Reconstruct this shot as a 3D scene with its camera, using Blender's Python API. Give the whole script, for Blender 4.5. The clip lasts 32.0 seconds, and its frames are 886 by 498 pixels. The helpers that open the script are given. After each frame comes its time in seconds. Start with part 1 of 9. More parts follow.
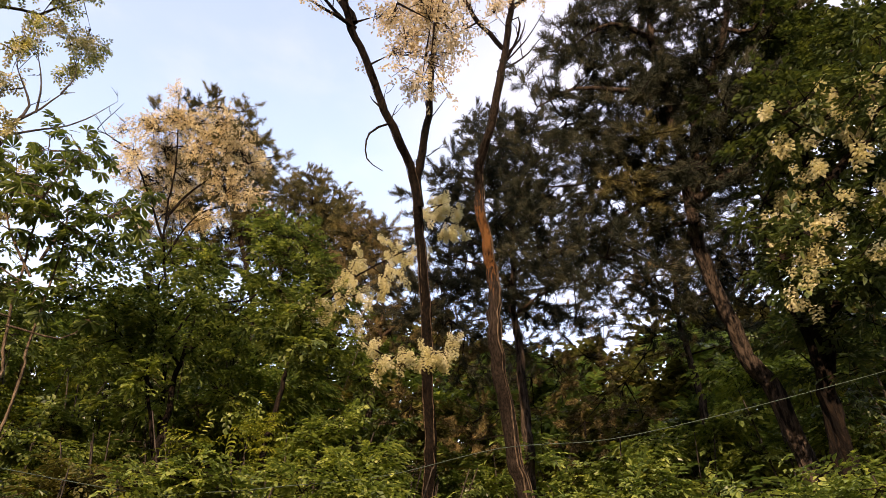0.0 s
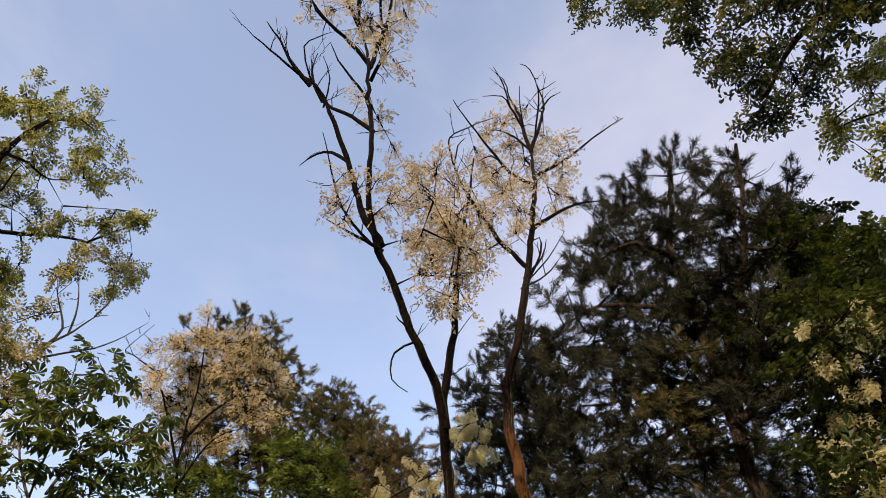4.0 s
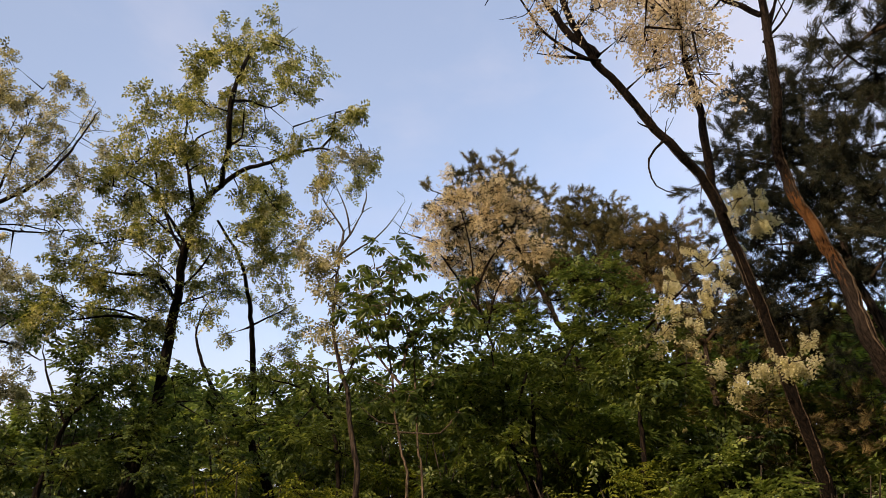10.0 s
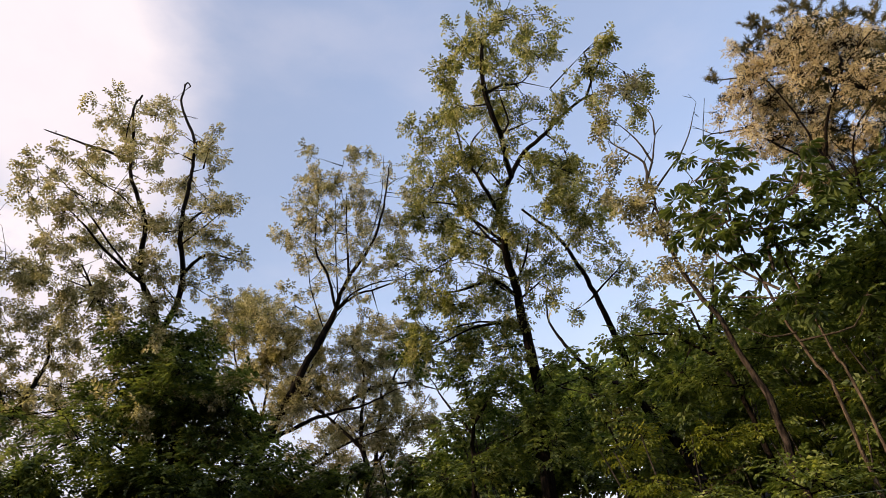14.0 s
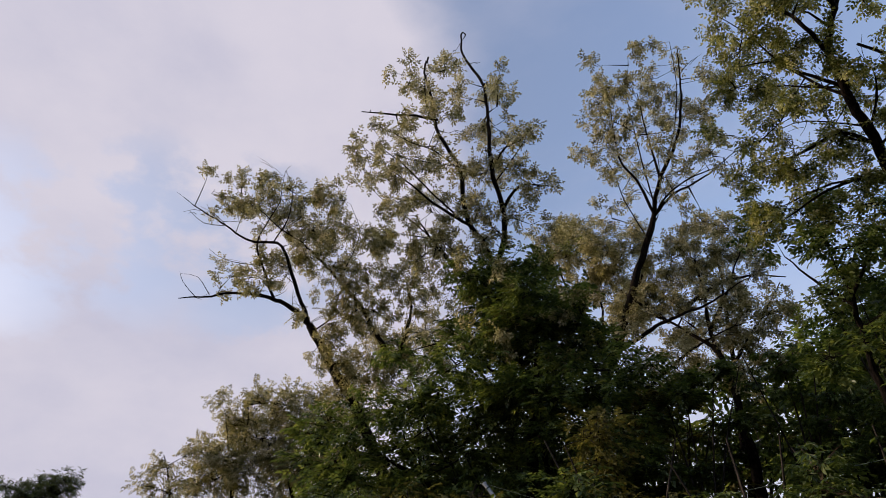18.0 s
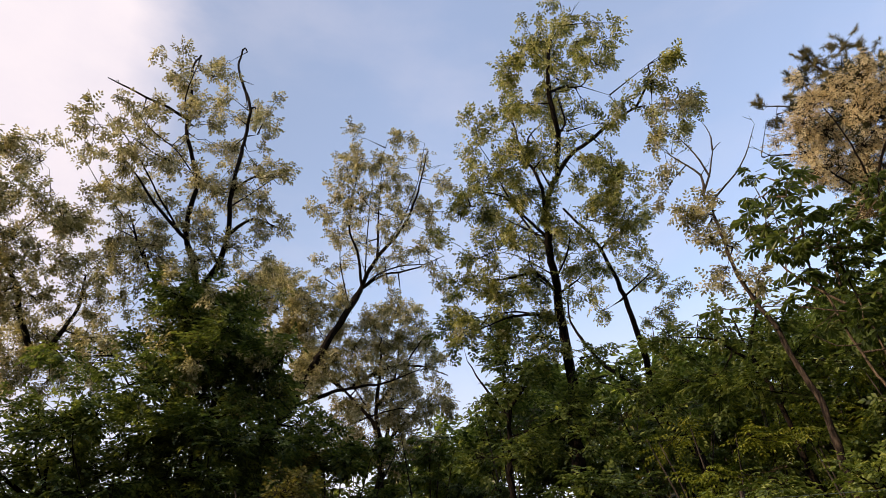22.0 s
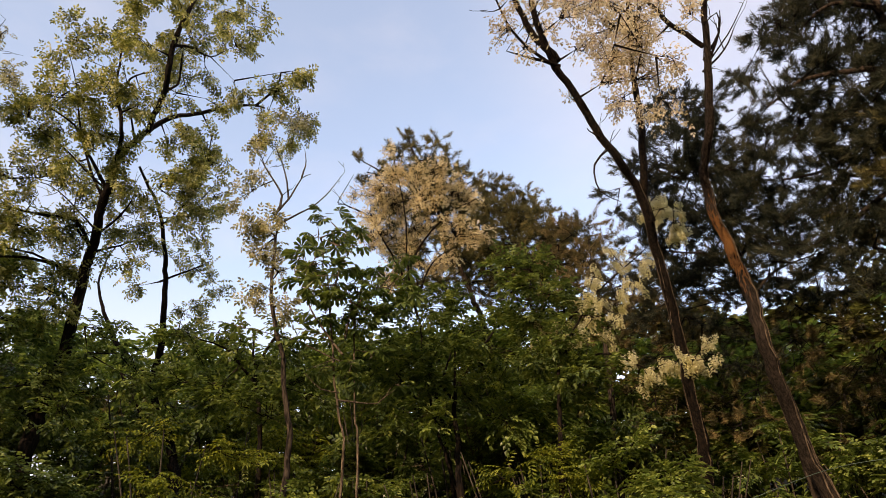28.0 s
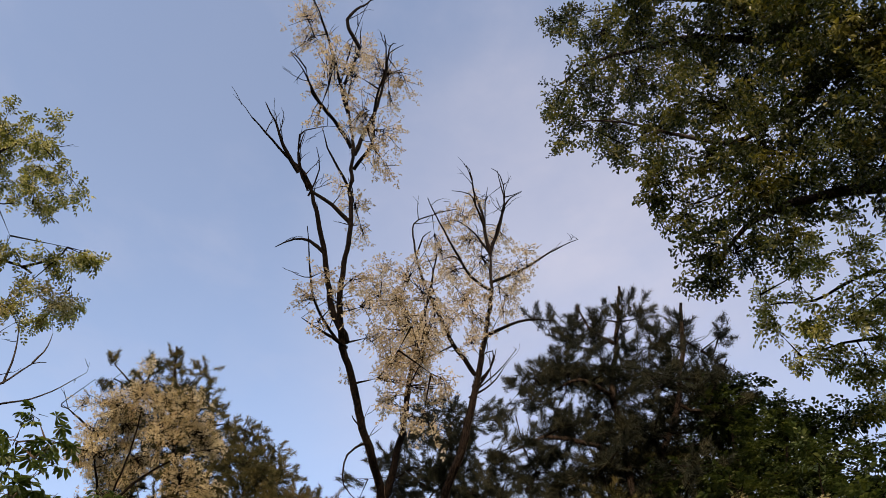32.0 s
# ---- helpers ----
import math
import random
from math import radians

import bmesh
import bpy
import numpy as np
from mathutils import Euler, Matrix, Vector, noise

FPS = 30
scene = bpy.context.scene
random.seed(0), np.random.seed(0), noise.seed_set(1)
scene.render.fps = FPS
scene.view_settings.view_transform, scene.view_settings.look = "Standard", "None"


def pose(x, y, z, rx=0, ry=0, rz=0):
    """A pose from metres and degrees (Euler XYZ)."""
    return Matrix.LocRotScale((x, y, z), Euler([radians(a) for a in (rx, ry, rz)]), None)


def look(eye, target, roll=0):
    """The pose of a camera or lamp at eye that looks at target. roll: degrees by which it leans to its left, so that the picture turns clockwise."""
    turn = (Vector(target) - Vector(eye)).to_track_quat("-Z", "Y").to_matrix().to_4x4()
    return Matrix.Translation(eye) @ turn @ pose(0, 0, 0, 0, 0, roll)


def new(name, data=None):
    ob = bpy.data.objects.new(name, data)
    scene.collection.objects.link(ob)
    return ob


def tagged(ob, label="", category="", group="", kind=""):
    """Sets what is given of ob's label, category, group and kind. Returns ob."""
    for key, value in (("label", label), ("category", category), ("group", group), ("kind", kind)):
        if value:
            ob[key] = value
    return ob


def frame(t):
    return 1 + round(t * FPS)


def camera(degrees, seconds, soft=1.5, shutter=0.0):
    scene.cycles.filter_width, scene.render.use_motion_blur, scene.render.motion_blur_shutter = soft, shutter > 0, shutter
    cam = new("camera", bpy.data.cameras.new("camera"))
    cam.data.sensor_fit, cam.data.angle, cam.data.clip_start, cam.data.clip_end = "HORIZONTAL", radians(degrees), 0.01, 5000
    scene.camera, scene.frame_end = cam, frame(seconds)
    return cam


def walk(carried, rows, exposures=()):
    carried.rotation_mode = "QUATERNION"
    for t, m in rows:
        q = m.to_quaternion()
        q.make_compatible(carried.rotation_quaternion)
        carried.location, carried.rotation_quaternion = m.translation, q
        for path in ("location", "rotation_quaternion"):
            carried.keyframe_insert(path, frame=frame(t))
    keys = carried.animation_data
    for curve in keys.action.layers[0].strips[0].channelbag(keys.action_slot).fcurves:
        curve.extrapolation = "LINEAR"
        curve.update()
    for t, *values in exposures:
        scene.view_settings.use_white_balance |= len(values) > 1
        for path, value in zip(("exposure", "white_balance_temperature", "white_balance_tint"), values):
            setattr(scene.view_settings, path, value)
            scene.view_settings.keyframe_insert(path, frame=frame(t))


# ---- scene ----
# ---- path begin ----
cam = camera(67.27, 32.0, soft=0.8)
PATH = [
    (0, look((0.184, 0.856, 1.283), (0.140, 8.774, 7.390), 0.77)),
    (0.5, look((0.218, 0.941, 1.294), (0.193, 8.541, 7.794), 1.77)),
    (1, look((0.219, 0.881, 1.393), (0.208, 8.082, 8.331), 0.93)),
    (1.5, look((0.212, 0.835, 1.455), (0.175, 7.627, 8.795), 0.77)),
    (2, look((0.227, 0.850, 1.488), (0.107, 7.360, 9.077), 0.85)),
    (2.5, look((0.247, 0.850, 1.511), (0.006, 7.098, 9.315), 1.34)),
    (3, look((0.236, 0.826, 1.542), (-0.100, 6.914, 9.468), 1.12)),
    (3.5, look((0.228, 0.832, 1.547), (-0.255, 6.765, 9.582), 2.42)),
    (4, look((0.147, 0.836, 1.519), (-0.250, 6.541, 9.722), 2.67)),
    (4.5, look((0.102, 0.831, 1.572), (-0.028, 6.106, 10.067), 1.53)),
    (6.5, look((-0.090, 0.188, 1.658), (-0.189, 6.427, 9.472), 1.75)),
    (7, look((-0.075, 0.200, 1.747), (-0.646, 7.198, 8.868), 3.25)),
    (7.5, look((-0.225, 0.026, 1.673), (-0.761, 7.185, 8.634), -0.52)),
    (8, look((-0.281, 0.105, 1.697), (-2.289, 7.488, 8.135), -0.73)),
    (8.5, look((-0.335, 0.220, 1.702), (-3.154, 7.544, 7.899), 1.54)),
    (9, look((-0.362, 0.188, 1.712), (-3.475, 7.504, 7.777), 1.77)),
    (9.5, look((-0.364, 0.173, 1.737), (-3.575, 7.439, 7.810), 0.78)),
    (10, look((-0.362, 0.246, 1.792), (-4.064, 7.303, 7.833), 0.12)),
    (10.5, look((-0.392, 0.309, 1.813), (-4.843, 6.906, 7.869), -0.10)),
    (11, look((-0.430, 0.367, 1.837), (-5.323, 6.663, 7.872), 0.26)),
    (11.5, look((-0.442, 0.437, 1.819), (-5.785, 6.399, 7.812), -0.32)),
    (12, look((-0.533, 0.494, 1.812), (-6.176, 6.164, 7.813), -0.42)),
    (12.5, look((-0.588, 0.506, 1.847), (-6.553, 5.835, 7.848), -0.78)),
    (13, look((-0.641, 0.520, 1.867), (-7.008, 5.431, 7.812), -1.44)),
    (13.5, look((-0.738, 0.580, 1.893), (-7.508, 5.025, 7.759), -3.19)),
    (15.5, look((-0.809, 1.163, 1.635), (-8.868, 2.876, 7.303), 0.03)),
    (16, look((-1.042, 1.170, 1.574), (-9.411, 1.735, 7.018), 0.80)),
    (16.5, look((-1.250, 1.151, 1.452), (-9.624, 0.820, 6.908), 2.04)),
    (17, look((-1.401, 1.155, 1.433), (-9.723, 0.113, 6.878), 3.39)),
    (17.5, look((-1.360, 0.786, 1.365), (-9.718, -0.507, 6.701), 3.30)),
    (18, look((-1.226, 0.324, 1.477), (-9.766, 0.217, 6.679), -0.30)),
    (18.5, look((-1.239, 0.304, 1.519), (-9.786, 0.855, 6.681), -0.38)),
    (19, look((-1.233, 0.316, 1.554), (-9.853, 1.096, 6.563), -1.10)),
    (19.5, look((-1.258, 0.124, 1.468), (-9.792, 1.449, 6.510), -1.14)),
    (20, look((-1.251, 0.059, 1.495), (-9.569, 2.366, 6.544), -1.38)),
    (20.5, look((-1.236, -0.054, 1.499), (-9.392, 2.853, 6.501), -0.13)),
    (21, look((-1.283, -0.441, 1.554), (-9.125, 3.161, 6.607), 0.33)),
    (21.5, look((-1.338, -0.624, 1.551), (-8.655, 3.455, 7.011), 0.07)),
    (22, look((-1.375, -0.722, 1.493), (-8.236, 3.658, 7.301), 0.27)),
    (22.5, look((-1.134, -0.448, 1.527), (-7.511, 4.445, 7.476), 2.67)),
    (23, look((-0.845, -0.318, 1.594), (-6.845, 5.002, 7.568), 3.46)),
    (23.5, look((-0.587, -0.205, 1.601), (-5.627, 6.457, 7.098), 3.86)),
    (24, look((-0.541, -0.269, 1.497), (-4.001, 7.336, 6.992), 1.16)),
    (24.5, look((-0.600, -0.285, 1.601), (-3.079, 7.660, 7.143), -0.36)),
    (25, look((-0.515, -0.427, 1.667), (-2.769, 7.574, 7.226), -0.40)),
    (25.5, look((-0.560, -0.382, 1.696), (-2.581, 7.600, 7.371), -1.52)),
    (27.5, look((-1.087, -0.451, 1.724), (-2.985, 7.515, 7.465), -3.48)),
    (28, look((-1.093, -0.426, 1.722), (-3.268, 7.526, 7.382), -1.09)),
    (28.5, look((-1.081, -0.482, 1.675), (-3.101, 7.533, 7.304), -0.19)),
    (29, look((-1.030, -0.442, 1.700), (-2.121, 7.625, 7.508), -1.98)),
    (29.5, look((-1.028, -0.432, 1.741), (-1.043, 7.414, 7.941), -2.12)),
    (30, look((-1.008, -0.441, 1.776), (-0.450, 7.124, 8.293), -2.09)),
    (30.5, look((-0.984, -0.472, 1.800), (-0.065, 6.781, 8.622), -2.58)),
    (31, look((-0.983, -0.485, 1.813), (0.125, 6.493, 8.889), -1.27)),
    (31.5, look((-0.932, -0.659, 1.971), (0.206, 5.428, 9.822), -1.58)),
    (32, look((-0.948, -0.654, 1.960), (0.083, 4.862, 10.237), -0.22)),
]
# ---- path end ----
# seconds, stops, kelvin, tint
EXPOSURES = [(t, stops, kelvin, 24 - 5 * min(1, t)) for t, stops, kelvin in (
    (0, 0.74, 7950), (1, 0.38, 7800), (2, 0.12, 7750), (4, 0.07, 7250), (4.5, -0.1, 7100), (7, -0.1, 7050), (8, 0.05, 7450), (9, 0.1, 7550),
    (13, 0.15, 7450), (15.5, -0.25, 7000), (17, -0.5, 6650), (19, -0.42, 6600), (20, -0.22, 6750), (21, -0.08, 7050), (22, 0.02, 7250), (23, 0.03, 7400),
    (24, 0.22, 7400), (25, 0.34, 7750), (28, 0.24, 8000), (29, 0.13, 7850), (30, 0.06, 7700), (31, -0.08, 7550), (32, -0.25, 7000),
)]
walk(cam, PATH, EXPOSURES)


# ---------------------------------------------------------------- sky and sun
def heading(az, el):
    """Unit vector; az in degrees to the left of +y, el in degrees above level."""
    a, e = radians(az), radians(el)
    return Vector((-math.sin(a) * math.cos(e), math.cos(a) * math.cos(e), math.sin(e)))


SUN_AZ, SUN_EL = 165.0, 17.0
world = bpy.data.worlds.new("world")
scene.world = world
world.use_nodes = True
wn, wl = world.node_tree.nodes, world.node_tree.links
wn.clear()
w_out = wn.new("ShaderNodeOutputWorld")
w_bg = wn.new("ShaderNodeBackground")
w_sky = wn.new("ShaderNodeTexSky")
w_sky.sky_type, w_sky.sun_disc = "NISHITA", False
w_sky.sun_elevation, w_sky.sun_rotation = radians(SUN_EL), radians(-SUN_AZ)
w_sky.air_density, w_sky.dust_density, w_sky.ozone_density = 1.0, 1.6, 1.2
w_bg.inputs["Strength"].default_value = 0.15
CLEAR_GAIN = 3.0


def wmath(op, a, b=None, c=None, clamp=False):
    n = wn.new("ShaderNodeMath")
    n.operation, n.use_clamp = op, clamp
    for k, v in enumerate((a, b, c)):
        if v is None:
            continue
        if isinstance(v, (int, float)):
            n.inputs[k].default_value = v
        else:
            wl.new(v, n.inputs[k])
    return n.outputs[0]


w_co = wn.new("ShaderNodeTexCoord")


def toward(az, el, lo, hi):
    """0 to 1 as the direction nears the given one."""
    d = wn.new("ShaderNodeVectorMath")
    d.operation = "DOT_PRODUCT"
    d.inputs[1].default_value = heading(az, el)
    wl.new(w_co.outputs["Generated"], d.inputs[0])
    m = wn.new("ShaderNodeMapRange")
    m.interpolation_type = "SMOOTHSTEP"
    m.inputs["From Min"].default_value, m.inputs["From Max"].default_value = lo, hi
    wl.new(d.outputs["Value"], m.inputs["Value"])
    return m.outputs["Result"]


def wnoise(scale, detail, stretch=(1, 1, 2.2)):
    mp = wn.new("ShaderNodeMapping")
    mp.inputs["Scale"].default_value = stretch
    wl.new(w_co.outputs["Generated"], mp.inputs["Vector"])
    n = wn.new("ShaderNodeTexNoise")
    n.inputs["Scale"].default_value, n.inputs["Detail"].default_value = scale, detail
    n.inputs["Roughness"].default_value = 0.55
    wl.new(mp.outputs[0], n.inputs["Vector"])
    return n.outputs["Fac"]


def wsmooth(value, lo, hi):
    m = wn.new("ShaderNodeMapRange")
    m.interpolation_type = "SMOOTHSTEP"
    m.inputs["From Min"].default_value, m.inputs["From Max"].default_value = lo, hi
    wl.new(value, m.inputs["Value"])
    return m.outputs["Result"]


# a broad ragged cloud bank low on the left with clear rents in it, a thin veil on the right, haze along the horizon, wisps between
bank = wsmooth(wmath("MULTIPLY_ADD", wnoise(2.6, 7), 0.5, toward(138, 22, 0.55, 0.95)), 0.40, 0.78)
rents = wmath("MAXIMUM", wmath("MAXIMUM", toward(109, 30, 0.984, 0.998), toward(119, 30, 0.986, 0.999)), toward(129, 27, 0.986, 0.999))
rents = wmath("MULTIPLY", rents, wsmooth(wnoise(9.0, 7, (1, 1, 1.6)), 0.36, 0.58))
bank = wmath("MULTIPLY", bank, wmath("MULTIPLY_ADD", rents, -0.7, 0.97))
veil = toward(-32, 48, 0.86, 0.99)
w_up = wn.new("ShaderNodeSeparateXYZ")
wl.new(w_co.outputs["Generated"], w_up.inputs[0])
haze = wmath("MULTIPLY", wsmooth(w_up.outputs["Z"], 0.62, 0.14), 0.88)
wisps = wmath("MULTIPLY", wsmooth(wnoise(3.2, 7, (1, 1, 2.6)), 0.45, 0.75), 0.16)
cover = wmath("ADD", wmath("MULTIPLY_ADD", veil, 0.35, 0.10), wisps)
cover = wmath("MAXIMUM", wmath("ADD", cover, bank, clamp=True), haze)
w_cloud = wn.new("ShaderNodeMix")
w_cloud.data_type = "RGBA"
wl.new(wsmooth(wnoise(2.6, 7, (1, 1, 1.8)), 0.3, 0.7), w_cloud.inputs["Factor"])
w_cloud.inputs["A"].default_value = (4.8, 5.05, 6.1, 1)
w_cloud.inputs["B"].default_value = (6.1, 6.15, 6.8, 1)
w_mix = wn.new("ShaderNodeMix")
w_mix.data_type = "RGBA"
wl.new(cover, w_mix.inputs["Factor"])
w_gain = wn.new("ShaderNodeVectorMath")
w_gain.operation = "SCALE"
wl.new(wmath("MULTIPLY_ADD", toward(128, 22, 0.45, 0.95), -1.15, CLEAR_GAIN), w_gain.inputs["Scale"])
wl.new(w_sky.outputs[0], w_gain.inputs[0])
wl.new(w_gain.outputs[0], w_mix.inputs["A"])
wl.new(w_cloud.outputs["Result"], w_mix.inputs["B"])
wl.new(w_mix.outputs["Result"], w_bg.inputs["Color"])
wl.new(w_bg.outputs[0], w_out.inputs["Surface"])

sun_data = bpy.data.lights.new("sun", "SUN")
sun_data.energy, sun_data.angle, sun_data.color = 5.0, radians(0.6), (1.0, 0.84, 0.62)
sun = new("sun", sun_data)
sun.matrix_world = look(heading(SUN_AZ, SUN_EL) * 60, (0, 0, 0))


# ---------------------------------------------------------------- materials
def material(name):
    m = bpy.data.materials.new(name)
    m.use_nodes = True
    m.node_tree.nodes.clear()
    return m, m.node_tree.nodes, m.node_tree.links


def ramp(nodes, stops):
    r = nodes.new("ShaderNodeValToRGB")
    while len(r.color_ramp.elements) < len(stops):
        r.color_ramp.elements.new(0.5)
    for e, (p, c) in zip(r.color_ramp.elements, stops):
        e.position, e.color = p, (*c, 1)
    return r


def leaf_material(name, stops, rough=0.5, through_light=0.35, gloss=0.3, patch=3.2, glow=(1.2, 1.18, 0.6)):
    """Leaves: each its own tint, half letting the light through; tone drifts over the crown, imitating light and shade.
    """
    m, n, l = material(name)
    geo, co = n.new("ShaderNodeNewGeometry"), n.new("ShaderNodeTexCoord")
    # broad light and dark patches put the crown's light and shade into the colour
    big = n.new("ShaderNodeTexNoise")
    big.inputs["Scale"].default_value, big.inputs["Detail"].default_value = patch, 3
    l.new(co.outputs["Object"], big.inputs["Vector"])
    mix = n.new("ShaderNodeMath")
    mix.operation = "MULTIPLY_ADD"
    mix.inputs[1].default_value = 0.5
    l.new(geo.outputs["Random Per Island"], mix.inputs[0])
    half = n.new("ShaderNodeMath")
    half.operation = "MULTIPLY_ADD"
    half.inputs[1].default_value, half.inputs[2].default_value = 2.3, -0.89
    l.new(big.outputs["Fac"], half.inputs[0])
    l.new(half.outputs[0], mix.inputs[2])
    r = ramp(n, stops)
    l.new(mix.outputs[0], r.inputs["Fac"])
    p = n.new("ShaderNodeBsdfPrincipled")
    p.inputs["Roughness"].default_value = rough
    p.inputs["Specular IOR Level"].default_value = gloss
    l.new(r.outputs["Color"], p.inputs["Base Color"])
    t = n.new("ShaderNodeBsdfTranslucent")
    warm = n.new("ShaderNodeMix")
    warm.data_type, warm.blend_type = "RGBA", "MULTIPLY"
    warm.inputs["Factor"].default_value = 1.0
    warm.inputs["B"].default_value = (*glow, 1)
    l.new(r.outputs["Color"], warm.inputs["A"])
    l.new(warm.outputs["Result"], t.inputs["Color"])
    s, o = n.new("ShaderNodeMixShader"), n.new("ShaderNodeOutputMaterial")
    s.inputs[0].default_value = through_light
    l.new(p.outputs[0], s.inputs[1])
    l.new(t.outputs[0], s.inputs[2])
    l.new(s.outputs[0], o.inputs["Surface"])
    return m


def bark_material(name, dark, light, patchy=None, scale=9.0, band=None):
    """Furrowed bark: long ridges, blotches, a bump; patchy: a third colour where the bark has flaked, over a stretch of heights if band is given."""
    m, n, l = material(name)
    co, mp = n.new("ShaderNodeTexCoord"), n.new("ShaderNodeMapping")
    mp.inputs["Scale"].default_value = (scale, scale, scale * 0.16)
    l.new(co.outputs["Object"], mp.inputs["Vector"])
    ridge = n.new("ShaderNodeTexNoise")
    ridge.inputs["Scale"].default_value, ridge.inputs["Detail"].default_value = 1.6, 8
    ridge.inputs["Roughness"].default_value = 0.7
    l.new(mp.outputs[0], ridge.inputs["Vector"])
    blot = n.new("ShaderNodeTexNoise")
    blot.inputs["Scale"].default_value, blot.inputs["Detail"].default_value = 1.4, 4
    l.new(co.outputs["Object"], blot.inputs["Vector"])
    r = ramp(n, [(0.42, dark), (0.62, light)])
    l.new(ridge.outputs["Fac"], r.inputs["Fac"])
    colour = r.outputs["Color"]
    if patchy:
        k = ramp(n, [(0.56, (0, 0, 0)), (0.68, (0.75, 0.75, 0.75))])
        l.new(blot.outputs["Fac"], k.inputs["Fac"])
        x = n.new("ShaderNodeMix")
        x.data_type = "RGBA"
        x.inputs["B"].default_value = (*patchy, 1)
        where = k.outputs["Color"]
        if band:
            # one long scar, ragged at both ends
            xyz, add, lo = n.new("ShaderNodeSeparateXYZ"), n.new("ShaderNodeMath"), n.new("ShaderNodeMath")
            l.new(co.outputs["Object"], xyz.inputs[0])
            add.operation, add.inputs[1].default_value = "MULTIPLY_ADD", 3.0
            l.new(ridge.outputs["Fac"], add.inputs[0])
            l.new(xyz.outputs["Z"], add.inputs[2])
            lo.operation, lo.inputs[1].default_value, lo.inputs[2].default_value = "COMPARE", (band[0] + band[1]) / 2 + 1.5, (band[1] - band[0]) / 2
            l.new(add.outputs[0], lo.inputs[0])
            where = lo.outputs[0]
        l.new(where, x.inputs["Factor"])
        l.new(colour, x.inputs["A"])
        colour = x.outputs["Result"]
    p, o, b = n.new("ShaderNodeBsdfPrincipled"), n.new("ShaderNodeOutputMaterial"), n.new("ShaderNodeBump")
    b.inputs["Strength"].default_value, b.inputs["Distance"].default_value = 1.0, 0.05
    l.new(ridge.outputs["Fac"], b.inputs["Height"])
    l.new(b.outputs[0], p.inputs["Normal"])
    p.inputs["Roughness"].default_value = 0.92
    p.inputs["Specular IOR Level"].default_value = 0.12
    l.new(colour, p.inputs["Base Color"])
    l.new(p.outputs[0], o.inputs["Surface"])
    return m


def plain_material(name, colour, rough=0.6, metal=0.0):
    m, n, l = material(name)
    p, o, t, co = n.new("ShaderNodeBsdfPrincipled"), n.new("ShaderNodeOutputMaterial"), n.new("ShaderNodeTexNoise"), n.new("ShaderNodeTexCoord")
    t.inputs["Scale"].default_value, t.inputs["Detail"].default_value = 14, 6
    l.new(co.outputs["Object"], t.inputs["Vector"])
    r = ramp(n, [(0.3, [c * 0.7 for c in colour]), (0.7, [min(1, c * 1.2) for c in colour])])
    l.new(t.outputs["Fac"], r.inputs["Fac"])
    l.new(r.outputs["Color"], p.inputs["Base Color"])
    p.inputs["Roughness"].default_value, p.inputs["Metallic"].default_value = rough, metal
    l.new(p.outputs[0], o.inputs["Surface"])
    return m


M_LOCUST = leaf_material("locust_leaf", [(0.1, (0.066, 0.08, 0.022)), (0.45, (0.2, 0.214, 0.046)), (0.75, (0.44, 0.42, 0.13)), (0.98, (0.68, 0.63, 0.36))], 0.4, 0.35, 0.4, 4.5)
M_GREYLOC = leaf_material("locust_leaf_dull", [(0.1, (0.096, 0.092, 0.046)), (0.45, (0.275, 0.25, 0.12)), (0.75, (0.51, 0.455, 0.28)), (0.98, (0.7, 0.63, 0.48))], 0.4, 0.38, 0.4, 4.5)
M_CREAM = leaf_material("cream_leaf", [(0.1, (0.38, 0.30, 0.16)), (0.5, (0.62, 0.53, 0.36)), (0.95, (0.78, 0.71, 0.56))], 0.6, 0.45, 0.15, glow=(1.1, 1.0, 0.8))
M_GOLD = leaf_material("golden_leaf", [(0.1, (0.4, 0.305, 0.15)), (0.5, (0.645, 0.535, 0.325)), (0.95, (0.805, 0.725, 0.515))], 0.6, 0.42, 0.15, glow=(1.05, 1.0, 0.8))
M_DARK = leaf_material("dark_leaf", [(0.1, (0.036, 0.056, 0.021)), (0.5, (0.102, 0.146, 0.044)), (0.95, (0.265, 0.305, 0.098))], 0.42, 0.48, 0.4, 4.0)
M_BRIGHT = leaf_material("shrub_leaf", [(0.1, (0.062, 0.089, 0.024)), (0.5, (0.175, 0.235, 0.06)), (0.95, (0.365, 0.4, 0.11))], 0.36, 0.48, 0.5, 4.0)
M_YELLOW = leaf_material("yellow_shrub_leaf", [(0.1, (0.06, 0.085, 0.012)), (0.5, (0.16, 0.19, 0.026)), (0.95, (0.30, 0.31, 0.05))], 0.5, 0.35, 0.2)
M_BLADE = leaf_material("fresh_leaf", [(0.1, (0.05, 0.08, 0.024)), (0.5, (0.142, 0.204, 0.054)), (0.95, (0.305, 0.355, 0.096))], 0.36, 0.48, 0.5, 4.0)
M_DRY = leaf_material("withered_leaf", [(0.1, (0.045, 0.044, 0.018)), (0.5, (0.12, 0.115, 0.042)), (0.95, (0.23, 0.21, 0.075))], 0.6, 0.4, 0.15, 4.0)
M_OAK = leaf_material("oak_leaf", [(0.1, (0.017, 0.026, 0.009)), (0.5, (0.05, 0.066, 0.018)), (0.95, (0.24, 0.22, 0.052))], 0.4, 0.35, 0.35, 2.0)
